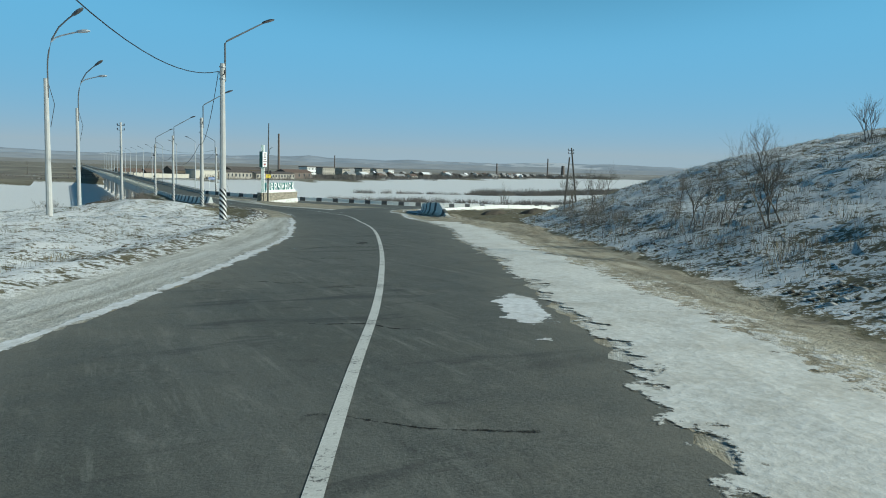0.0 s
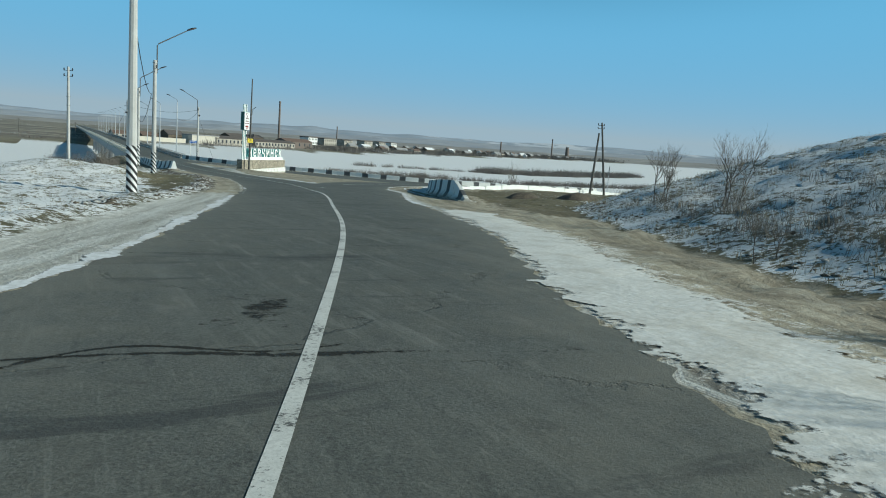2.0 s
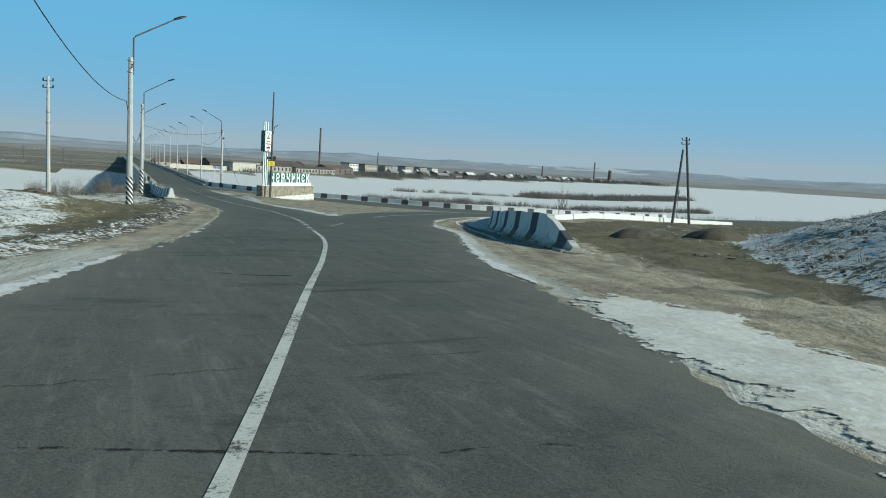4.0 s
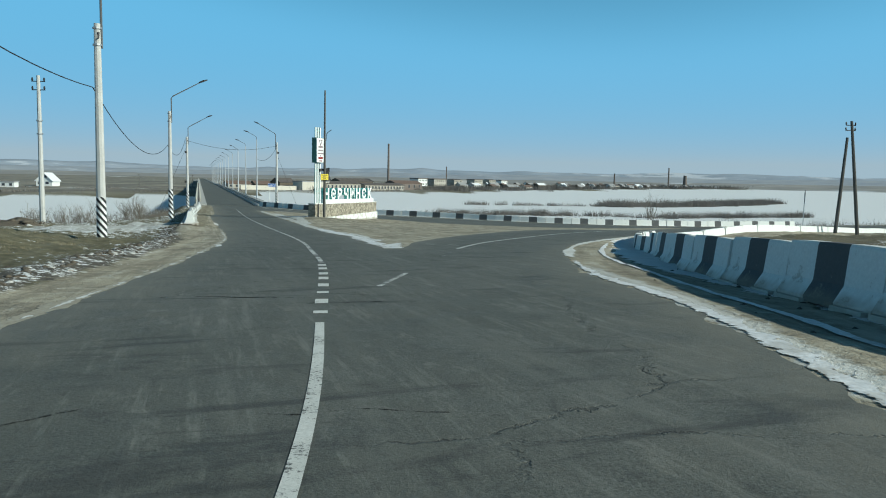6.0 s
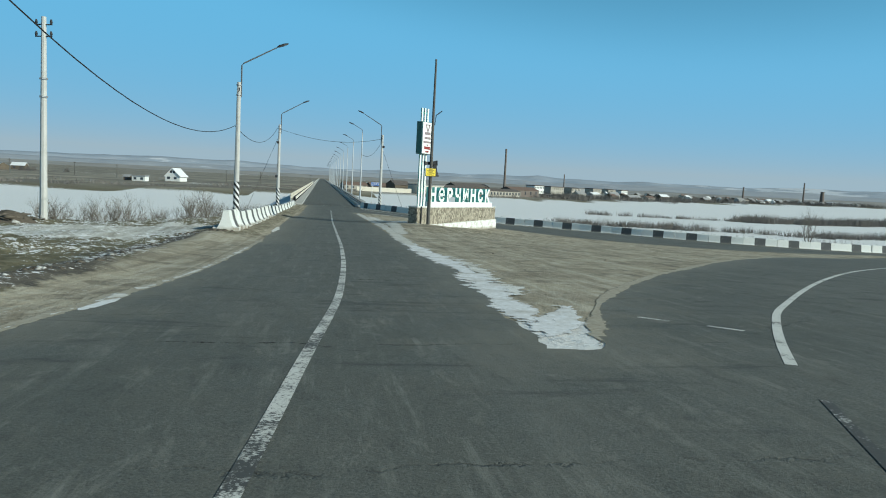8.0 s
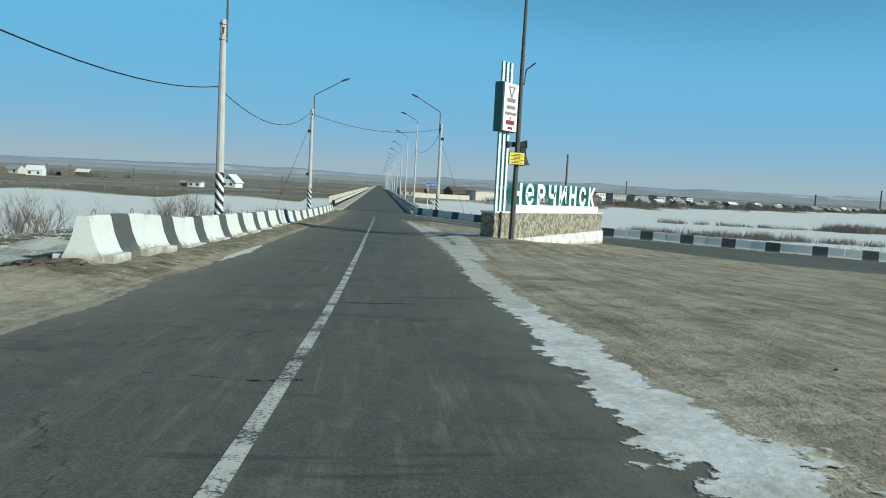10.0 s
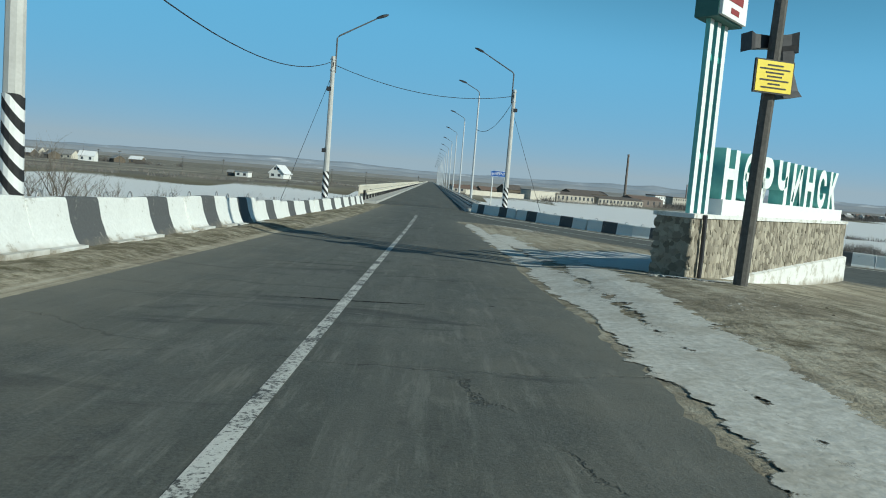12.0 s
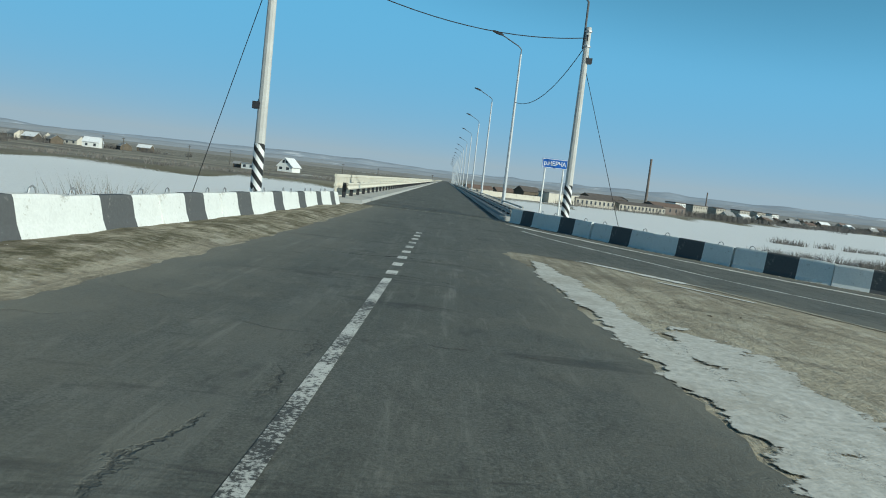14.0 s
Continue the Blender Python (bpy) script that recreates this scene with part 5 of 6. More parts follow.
def town_sign():
    """Rubble plinth, turquoise stele with a notice box, and the town's name in standing letters."""
    d = SIGN_B - SIGN_A
    L = d.length
    ob = thing("town_sign", "town sign of white letters on rubble plinth beside turquoise stele", "town sign",
               pose(SIGN_A.x, SIGN_A.y, 0.0, 0, 0, math.degrees(math.atan2(d.y, d.x))))
    # local: x along the front, y to the back
    D, z0, z1 = 0.68, 0.0, 1.46
    bm = bmesh.new()
    box(bm, (0.032, 0.034, z0), (L - 0.02, D - 0.034, z1 - 0.02))
    part("plinth_core", bm, M["mortar"], ob, "mortared plinth core")
    bm = bmesh.new()
    box(bm, (-0.01, -0.01, z1 - 0.02), (L + 0.01, D + 0.01, z1 + 0.05))
    part("coping", bm, M["plaster"], ob, "white coping")
    # white plastered foot, higher at the downhill end
    bm = bmesh.new()
    prism(bm, [(-0.06, 0.0), (-0.06, 0.34), (0.06, 0.38), (0.06, 0.0)], 1.2, L + 0.05)
    for v in bm.verts:
        if v.co.z > 0.3:
            v.co.z += 0.27 * (v.co.x / L)
    part("plaster_foot", bm, M["plaster"], ob, "whitewashed plaster foot")
    # rubble facing
    rng = random.Random(12)
    shapes = []
    for k in range(8):
        bm = bmesh.new()
        n = rng.randint(5, 7)
        rim = [(math.cos(i * math.tau / n + rng.uniform(-0.25, 0.25)) * rng.uniform(0.8, 1.1), math.sin(i * math.tau / n + rng.uniform(-0.25, 0.25)) * rng.uniform(0.8, 1.1)) for i in range(n)]
        a = [bm.verts.new((x, 0.5, z)) for x, z in rim]
        b = [bm.verts.new((x * 0.86, -0.35, z * 0.86)) for x, z in rim]
        c = bm.verts.new((0.1, -0.6, 0.05))
        for i in range(n):
            bm.faces.new((a[i], a[(i + 1) % n], b[(i + 1) % n], b[i]))
            bm.faces.new((b[i], b[(i + 1) % n], c))
        bmesh.ops.recalc_face_normals(bm, faces=bm.faces[:])
        shapes.append(mesh_of("stone", bm, M["rubble"]))
    rest, made = bmesh.new(), 0
    for rows, length, m in ((19, D, Matrix.Translation((0, D, 0)) @ pose(0, 0, 0, 0, 0, -90)), (11, L, Matrix.Identity(4))):
        rh = (z1 - 0.08) / rows
        for r in range(rows):
            x = 0.0
            while x < length - 0.05:
                w = min(rng.uniform(0.06, 0.15), length - x)
                cz = min(z1 - 0.09, 0.08 + (r + 0.5) * rh + rng.uniform(-0.045, 0.045))
                if w > 0.07 and cz > 0.25:
                    shape = shapes[rng.randrange(8)]
                    mm = m @ Matrix.Translation((x + w / 2, 0.030, cz)) @ pose(0, 0, 0, 0, rng.uniform(-24, 24), 0) @ Matrix.Diagonal((w * rng.uniform(0.58, 0.80), rng.uniform(0.020, 0.036), rh * rng.uniform(0.70, 1.25), 1)) @ pose(0, 0, 0, 0, rng.choice((0, 180)), 0)
                    if made < 300:
                        st = new("stone", shape)
                        st.parent, st.matrix_basis = ob, mm
                        made += 1
                    else:
                        k0 = len(rest.verts)
                        rest.from_mesh(shape)
                        rest.verts.ensure_lookup_table()
                        bmesh.ops.transform(rest, matrix=mm, verts=rest.verts[k0:])
                x += w
    tagged(part("stone_facing", rest, M["rubble_rest"], ob, "rubble stone facing"), kind="stuff")
    # added dark upright bar, in place of a dark stripe up the corner
    bm = bmesh.new()
    tube(bm, [(0.33, -0.05, 0.3), (0.35, -0.05, 0.9), (0.34, -0.045, z1 + 0.04)], 0.038, 8)
    part("down_pipe", bm, M["dark_steel"], ob, "dark upright bar added at the corner of the plinth")
    # stele of three fins
    sx = 0.28
    for a, b in ((0.0, 0.14), (0.29, 0.43), (0.58, 0.72)):
        bm = bmesh.new()
        box(bm, (sx + a, 0.20, z1 + 0.05), (sx + b, 0.275, 7.32))
        part("stele_fin", bm, M["letter"], ob, "tall white fin with turquoise sides")
    for zz in (2.4, 4.0, 7.0):
        bm = bmesh.new()
        box(bm, (sx + 0.02, 0.24, zz), (sx + 0.70, 0.265, zz + 0.10))
        part("stele_tie", bm, M["turquoise"], ob, "turquoise cross tie")
    bm = bmesh.new()
    box(bm, (sx - 0.14, 0.04, 4.62), (sx + 0.90, 0.42, 6.52))
    part("notice_box", bm, M["deep_green"], ob, "faded green box on the stele")
    bm = bmesh.new()
    box(bm, (sx - 0.12, -0.02, 4.65), (sx + 0.88, 0.036, 6.49))
    face = part("notice_face", bm, M["sign_white"], ob, "white notice panel with faded grey and red writing")
    cx = sx + 0.38
    bm = bmesh.new()
    for s in (-1, 1):
        v = [bm.verts.new(p) for p in ((cx + s * 0.24, -0.026, 6.34), (cx + s * 0.13, -0.026, 6.34), (cx - s * 0.02, -0.026, 5.98), (cx + s * 0.04, -0.026, 5.92))]
        bm.faces.new(v if s < 0 else v[::-1])
    box(bm, (cx - 0.24, -0.026, 6.32), (cx + 0.24, -0.022, 6.37))
    part("emblem", bm, M["grey_ink"], face, "triangular faded grey emblem")
    for wdt, zz, hh in ((0.58, 5.76, 0.16), (0.62, 5.50, 0.13), (0.82, 5.27, 0.11), (0.12, 5.10, 0.10), (0.60, 4.90, 0.17), (0.34, 4.72, 0.09)):
        bm = bmesh.new()
        box(bm, (cx - wdt / 2, -0.026, zz), (cx + wdt / 2, -0.022, zz + hh))
        part("writing_bar", bm, M["red_ink" if zz < 5.0 else "grey_ink"], face)
    # back board and letters
    bm = bmesh.new()
    box(bm, (1.25, 0.06, z1 + 0.05), (L - 0.45, 0.62, z1 + 0.32))
    part("letter_base", bm, M["sign_white"], ob, "white base under the letters")
    x, zb, hgt, wdt = 1.55, z1 + 0.32, 0.90, 0.67
    gap = (L - 0.52 - 1.55 - 8 * wdt) / 7
    for ch in "НЕРЧИНСК":
        bm = bmesh.new()
        small = ch == "Е"
        vs = letters_mesh(bm, "е" if small else ch, 1.0, 1.0, Matrix.Identity(4), 1.0, 0.012 if small else 0.05)
        xs, ys = [v.co.x for v in vs], [v.co.y for v in vs]
        w0, w1, h0, h1 = min(xs), max(xs), min(ys), max(ys)
        for v in vs:
            px, py, pz = v.co
            v.co = (x + (px - w0) / (w1 - w0) * wdt, 0.36 - pz * 0.30, zb + (py - h0) / (h1 - h0) * hgt)
        part("letter", bm, M["letter"], ob, "standing white letter with turquoise sides")
        x += wdt + gap
    return ob


def mat_letter():
    """White faces, turquoise sides."""
    m = Mat("letter_paint")
    g = m.t.nodes.new("ShaderNodeTexCoord").outputs["Normal"]
    s = m.node("ShaderNodeSeparateXYZ", Vector=g).outputs[1]
    n = m.noise(8, 4)
    side = m.mix(m.span(n, 0.3, 0.7), (0.15, 0.47, 0.43), (0.20, 0.54, 0.49))
    front = m.mix(m.span(n, 0.3, 0.7), (0.70, 0.74, 0.72), (0.82, 0.84, 0.82))
    m.bump(n, 0.2, 0.01)
    return m.done(m.mix(m.span(m.math("ABSOLUTE", s), 0.5, 0.7), side, front), 0.6)


M["letter"] = mat_letter()
town_sign()


def speaker_pole():
    """Leaning wooden pole with loudspeakers and a yellow notice."""
    x, y = 6.92, -8.98
    z = gz1(x, y)
    ob = thing("wooden_pole", "dark leaning wooden pole with loudspeakers and a yellow notice board", "utility pole", pose(x, y, z - 0.1, 0, 0, 0))
    top = Vector((-0.08, -0.75, 10.0 - z))
    at = lambda k: top * (k / top.z)
    bm = bmesh.new()
    tube(bm, [(0, 0, -0.3), at(3.0) + Vector((0.02, 0, 0)), at(6.5), top], [0.108, 0.096, 0.076, 0.055], 9)
    part("post", bm, M["old_wood"], ob, "dark weathered wooden post")
    bm = bmesh.new()
    c = at(6.15)
    tube(bm, [c + Vector((0.1, 0, -0.3)), c + Vector((0.16, 0, 0.25)), c + Vector((0.5, 0.05, 0.52))], 0.03, 6)
    part("hook", bm, M["dark_steel"], ob, "bent steel hook")
    # flat rectangular horns: one across the pole, one hanging behind it
    c = at(3.68)
    for off, turn, ln in (((0.0, 0.16, 0.0), pose(0, 0, 0, 0, -4, 12), 0.38), ((0.30, 0.20, -0.40), pose(0, 0, 0, 0, 80, 10), 0.37)):
        bm = bmesh.new()
        rings = []
        for x_, hy, hz in ((-ln, 0.13, 0.13), (-ln * 0.8, 0.10, 0.10), (0, 0.07, 0.085), (ln * 0.75, 0.11, 0.12), (ln, 0.15, 0.15)):
            rings.append([bm.verts.new((x_, sy * hy, sz * hz)) for sy, sz in ((-1, -1), (1, -1), (1, 1), (-1, 1))])
        for r0, r1 in zip(rings, rings[1:]):
            for i in range(4):
                bm.faces.new((r0[i], r0[(i + 1) % 4], r1[(i + 1) % 4], r1[i]))
        bm.faces.new(rings[0])
        bm.faces.new(rings[-1][::-1])
        bmesh.ops.recalc_face_normals(bm, faces=bm.faces[:])
        bmesh.ops.transform(bm, matrix=Matrix.Translation(c + Vector(off)) @ turn, verts=bm.verts[:])
        part("loudspeaker", bm, M["dark_steel"], ob, "dark rectangular horn loudspeaker")
    c = at(3.15)
    board = Matrix.Translation(c + Vector((-0.02, -0.17, 0))) @ pose(0, 0, 0, 0, 0, 14)
    bm = bmesh.new()
    box(bm, (-0.32, -0.02, -0.235), (0.32, 0.02, 0.235), board)
    yb = part("notice_board", bm, M["ink"], ob, "dark rim of the notice board")
    bm = bmesh.new()
    box(bm, (-0.30, -0.026, -0.215), (0.30, -0.021, 0.215), board)
    part("notice_face", bm, M["yellow"], yb, "yellow notice face")
    for k, w in enumerate((0.26, 0.50, 0.30, 0.24, 0.48, 0.20, 0.42)):
        bm = bmesh.new()
        box(bm, (-w / 2, -0.031, 0.145 - k * 0.052), (w / 2, -0.027, 0.166 - k * 0.052), board)
        part("writing_bar", bm, M["ink"], yb)
    return ob


speaker_pole()


def river_sign():
    x, y, z = 6.45, 27.3, -0.6
    ob = thing("river_sign", "small blue river name sign on two white posts", "road sign", pose(x, y, z, 0, 0, 0))
    for s in (-0.38, 0.38):
        bm = bmesh.new()
        tube(bm, [(s, 0, -0.4), (s, 0, 3.1)], 0.035, 8)
        part("post", bm, M["band_white"], ob, "white post")
    bm = bmesh.new()
    box(bm, (-0.53, -0.06, 2.88), (0.53, -0.04, 3.27))
    pl = part("plate", bm, M["blue"], ob, "blue sign plate")
    bm = bmesh.new()
    for lo, hi in (((-0.52, -0.066, 2.89), (0.52, -0.061, 2.91)), ((-0.52, -0.066, 3.24), (0.52, -0.061, 3.26)), ((-0.52, -0.066, 2.91), (-0.50, -0.061, 3.24)), ((0.50, -0.066, 2.91), (0.52, -0.061, 3.24))):
        box(bm, lo, hi)
    part("border", bm, M["sign_white"], pl, "white border")
    bm = bmesh.new()
    vs = letters_mesh(bm, "р.НЕРЧА", 0.25, 0.004, Matrix.Identity(4), 1.0, 0.004)
    x0, x1 = letter_width(bm, vs)
    k = 0.90 / (x1 - x0)
    for v in vs:
        px, py, pz = v.co
        v.co = ((px - x0) * k - 0.45, -0.066 - pz, 2.995 + py * 0.95)
    part("lettering", bm, M["sign_white"], pl, "white river name")
    return ob


river_sign()

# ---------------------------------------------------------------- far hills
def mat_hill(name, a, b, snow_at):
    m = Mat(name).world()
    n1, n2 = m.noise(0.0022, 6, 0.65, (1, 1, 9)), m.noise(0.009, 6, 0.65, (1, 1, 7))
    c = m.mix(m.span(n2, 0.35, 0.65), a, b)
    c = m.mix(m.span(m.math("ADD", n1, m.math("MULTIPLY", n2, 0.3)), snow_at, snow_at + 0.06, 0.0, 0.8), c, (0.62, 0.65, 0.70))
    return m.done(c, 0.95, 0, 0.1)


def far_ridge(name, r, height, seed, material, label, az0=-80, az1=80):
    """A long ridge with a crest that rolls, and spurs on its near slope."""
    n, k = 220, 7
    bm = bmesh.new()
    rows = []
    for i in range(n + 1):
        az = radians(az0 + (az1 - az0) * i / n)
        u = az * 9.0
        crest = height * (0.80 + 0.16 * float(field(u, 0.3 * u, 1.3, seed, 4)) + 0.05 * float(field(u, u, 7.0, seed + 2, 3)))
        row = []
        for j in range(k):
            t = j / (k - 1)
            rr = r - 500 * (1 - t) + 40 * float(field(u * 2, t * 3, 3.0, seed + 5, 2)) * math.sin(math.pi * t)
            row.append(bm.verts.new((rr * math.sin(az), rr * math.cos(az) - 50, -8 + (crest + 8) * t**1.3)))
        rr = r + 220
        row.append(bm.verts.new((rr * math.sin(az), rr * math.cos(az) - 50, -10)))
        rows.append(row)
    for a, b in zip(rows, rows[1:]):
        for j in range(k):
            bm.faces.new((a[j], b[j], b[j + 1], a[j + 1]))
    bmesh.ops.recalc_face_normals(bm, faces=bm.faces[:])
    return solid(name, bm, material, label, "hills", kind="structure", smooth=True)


# air haze is put into the ridge colours: paler and bluer with distance
far_ridge("backdrop_far", 4300, 78, 3, mat_hill("hazed_far_hills", (0.30, 0.35, 0.42), (0.39, 0.43, 0.49), 0.71), "far hills in pale blue-grey haze tones with streaks of snow")
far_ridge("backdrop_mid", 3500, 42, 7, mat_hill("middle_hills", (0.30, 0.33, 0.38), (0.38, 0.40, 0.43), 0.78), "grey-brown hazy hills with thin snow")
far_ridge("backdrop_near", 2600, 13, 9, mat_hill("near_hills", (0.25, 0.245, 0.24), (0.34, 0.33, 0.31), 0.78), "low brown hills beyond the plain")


# ---------------------------------------------------------------- town on the far bank
def house(x, y, w, d, h, roof_h, yaw, wall, roof, label, windows=2, floors=1, z=None, flat=False, name="house", category="house"):
    """Walls, overhanging roof and separate windows on the side to the river."""
    z = gz1(x, y) - 0.3 if z is None else z
    ob = thing(name, label, category, pose(x, y, z, 0, 0, yaw))
    bm = bmesh.new()
    box(bm, (-w / 2, -d / 2, 0), (w / 2, d / 2, h))
    if not flat:
        for s in (-1, 1):
            v = [bm.verts.new(p) for p in ((s * w / 2, -d / 2, h), (s * w / 2, d / 2, h), (s * w / 2, 0, h + roof_h))]
            bm.faces.new(v)
    part("wall", bm, M[wall], ob)
    bm = bmesh.new()
    e = 0.35
    if flat:
        box(bm, (-w / 2 - e, -d / 2 - e, h), (w / 2 + e, d / 2 + e, h + max(roof_h, 0.4)))
    else:
        prism(bm, [(-d / 2 - e, h - 0.2), (0, h + roof_h), (d / 2 + e, h - 0.2), (d / 2 + e, h - 0.02), (0, h + roof_h + 0.22), (-d / 2 - e, h - 0.02)], -w / 2 - e, w / 2 + e)
    part("roof", bm, M[roof], ob)
    fh = h / floors
    for f in range(floors):
        for k in range(windows):
            bm = bmesh.new()
            cx = -w / 2 + (k + 0.5) * w / windows
            ww = min(0.7, w / windows * 0.28)
            box(bm, (cx - ww, -d / 2 - 0.06, f * fh + fh * 0.34), (cx + ww, -d / 2 + 0.02, f * fh + fh * 0.78))
            part("window", bm, M["window"], ob)
    return ob


def gable_house():
    """The white two-storey house with its gable to the river."""
    x, y = -78.7, 377.5
    z = gz1(x, y) - 0.2
    ob = thing("house", "white gabled house with a pale roof, alone on the far bank", "house", pose(x, y, z, 0, 0, -14))
    w, d, h, r = 8.2, 9.4, 3.1, 3.9
    bm = bmesh.new()
    box(bm, (-w / 2, -d / 2, 0), (w / 2, d / 2, h))
    for s in (-1, 1):
        bm.faces.new([bm.verts.new(p) for p in ((-w / 2, s * d / 2, h), (w / 2, s * d / 2, h), (0, s * d / 2, h + r))])
    part("wall", bm, M["white_wall"], ob, "whitewashed wall")
    bm = bmesh.new()
    e = 0.6
    prism(bm, [(-w / 2 - e, h - 0.55), (0, h + r), (w / 2 + e, h - 0.55), (w / 2 + e, h - 0.25), (0, h + r + 0.35), (-w / 2 - e, h - 0.25)], -d / 2 - e, d / 2 + e)
    bmesh.ops.rotate(bm, verts=bm.verts[:], matrix=Matrix.Rotation(radians(90), 3, "Z"))
    part("roof", bm, M["snow_roof"], ob, "pale steep roof")
    for cx, zz, ww in ((-2.2, 1.2, 0.8), (1.6, 1.2, 0.8), (-0.9, 4.6, 0.6), (0.9, 4.6, 0.6)):
        bm = bmesh.new()
        box(bm, (cx - ww, -d / 2 - 0.08, zz), (cx + ww, -d / 2 + 0.02, zz + 1.3))
        part("window", bm, M["window"], ob)
    return ob


gable_house()
house(-90.5, 346.5, 6.8, 4.5, 2.8, 0.4, -12, "white_wall", "slate", "small white flat-roofed shed near the far bank", 2, flat=True, name="shed", category="shed")
house(-97.5, 350.5, 3.0, 3.5, 2.2, 1.0, -12, "log_wall", "slate", "small dark wooden shed on the far bank", 1, name="shed", category="shed")

# works beside the bridge: long pale wall, tall block, long hall with windows
for k in range(7):
    a = (24 + k * 5.1, 388 + k * 3.4)
    bm = bmesh.new()
    box(bm, (-3.02, -0.2, 0), (3.02, 0.2, 2.9))
    box(bm, (2.85, -0.28, 0), (3.05, 0.28, 3.05))
    solid("wall_panel", bm, M["brick_wall"], "pale concrete panel of the yard wall", "wall", "yard wall").matrix_basis = pose(a[0], a[1], gz1(*a) - 0.2, 0, 0, 33.7)
house(67.5, 417.5, 23, 9, 5.6, 0.5, 34, "brick_wall", "slate", "tall pale blank block beside the yard wall", 0, flat=True, name="works_building", category="building")
house(88, 431, 32, 10, 4.6, 1.5, 34, "old_plaster", "dark_roof", "low pale works hall with a dark roof and worn plaster", 9, name="works_building", category="building")
house(122, 455, 42, 11, 4.0, 1.4, 34, "old_plaster", "dark_roof", "long low works hall with worn plaster and dark doorways", 13, name="works_building", category="building")
house(150, 492, 30, 12, 5.4, 2.0, 32, "chimney", "rust_roof", "brown brick works hall with a rust-red roof", 5, name="works_building", category="building")
house(112, 505, 34, 12, 5.6, 2.2, 30, "log_wall", "dark_roof", "dark shed with a wide dark roof behind the works", 4, name="works_building", category="building")
house(50, 424, 12, 10, 5.0, 2.6, 30, "log_wall", "dark_roof", "dark steep-roofed shed beside the yard wall", 0, name="works_building", category="building")
house(22, 436, 16, 8, 3.0, 1.8, 20, "old_plaster", "rust_roof", "low pale building with a rust-red roof", 4)
house(38, 452, 12, 8, 3.0, 2.0, 24, "log_wall", "rust_roof", "low dark building with a rust-red roof", 3)

# flats and houses
for x, y, w in ((232, 728, 20), (262, 757, 30), (296, 790, 22), (338, 830, 24), (369, 858, 22), (398, 886, 20)):
    house(x, y, w, 11, 8.2, 1.0, 43, "white_wall" if w == 20 else "old_plaster", "dark_roof", "two-storey pale block of flats on the far bank", 6, 2, flat=w != 22, name="block_of_flats", category="building")
rng = random.Random(5)
HOUSE_LABELS = {"white_wall": "small whitewashed house on the far bank", "log_wall": "small dark log house on the far bank", "brick_wall": "small pale house on the far bank", "grey_wall": "small grey house on the far bank"}
for k in range(112):
    u = k / 111
    x = 250 + 1150 * u + rng.uniform(-25, 25)
    back = rng.uniform(18, 190)
    y = np.interp(x, [132, 230, 509, 1178, 4800], [395, 488, 782, 1400, 4300]) + back * 1.5 + 40
    wall = rng.choice(("white_wall", "log_wall", "log_wall", "brick_wall", "grey_wall", "log_wall"))
    house(x, y, rng.uniform(9, 19), rng.uniform(7, 9), rng.uniform(2.8, 4.2), rng.uniform(1.8, 3.4), rng.uniform(20, 65), wall, rng.choice(("slate", "rust_roof", "snow_roof", "slate", "dark_roof", "slate")), HOUSE_LABELS[wall], 3)
for k in range(34):
    x, y = rng.uniform(-380, -205), rng.uniform(340, 560)
    wall = rng.choice(("white_wall", "log_wall", "log_wall", "brick_wall"))
    house(x, y, rng.uniform(8, 13), rng.uniform(6, 8), rng.uniform(2.6, 3.6), rng.uniform(1.8, 3.0), rng.uniform(-50, 10), wall, rng.choice(("slate", "slate", "snow_roof")), HOUSE_LABELS[wall], 2)


def tall_chimney(x, y, top, r, label):
    z = gz1(x, y) - 0.5
    ob = thing("chimney_stack", label, "chimney", pose(x, y, z, 0, 0, 0))
    bm = bmesh.new()
    h = top - z
    tube(bm, [(0, 0, 0), (0, 0, h * 0.5), (0, 0, h)], [r, r * 0.85, r * 0.7], 12)
    part("shaft", bm, M["chimney"], ob)
    bm = bmesh.new()
    tube(bm, [(0, 0, h - 1.2), (0, 0, h + 0.1)], r * 0.82, 12)
    part("rim", bm, M["chimney"], ob)
    return ob


tall_chimney(140, 501, 31.2, 1.0, "tall dark factory chimney beside the works")
tall_chimney(316, 880, 22, 0.9, "slim factory chimney behind the flats")
tall_chimney(1150, 1560, 46, 2.2, "distant factory chimney in the town")
tall_chimney(1230, 1600, 28, 6.0, "distant stout tower in the town")
tall_chimney(850, 1330, 25, 2.0, "distant boiler-house chimney in the town")


def line_pole(x, y, h):
    z = gz1(x, y) - 0.3
    ob = thing("line_pole", "thin dark wooden line pole on the far plain", "utility pole", pose(x, y, z, 0, 0, 0), "far line poles")
    bm = bmesh.new()
    tube(bm, [(0, 0, 0), (0, 0, h)], [0.2, 0.14], 6)
    part("post", bm, M["old_wood"], ob)
    bm = bmesh.new()
    box(bm, (-0.9, -0.08, h - 0.7), (0.9, 0.08, h - 0.5))
    part("crossarm", bm, M["old_wood"], ob)


for k in range(9):
    line_pole(-190 + 26 * k + rng.uniform(-4, 4), 390 + 6 * k + rng.uniform(-20, 20), 8.0)


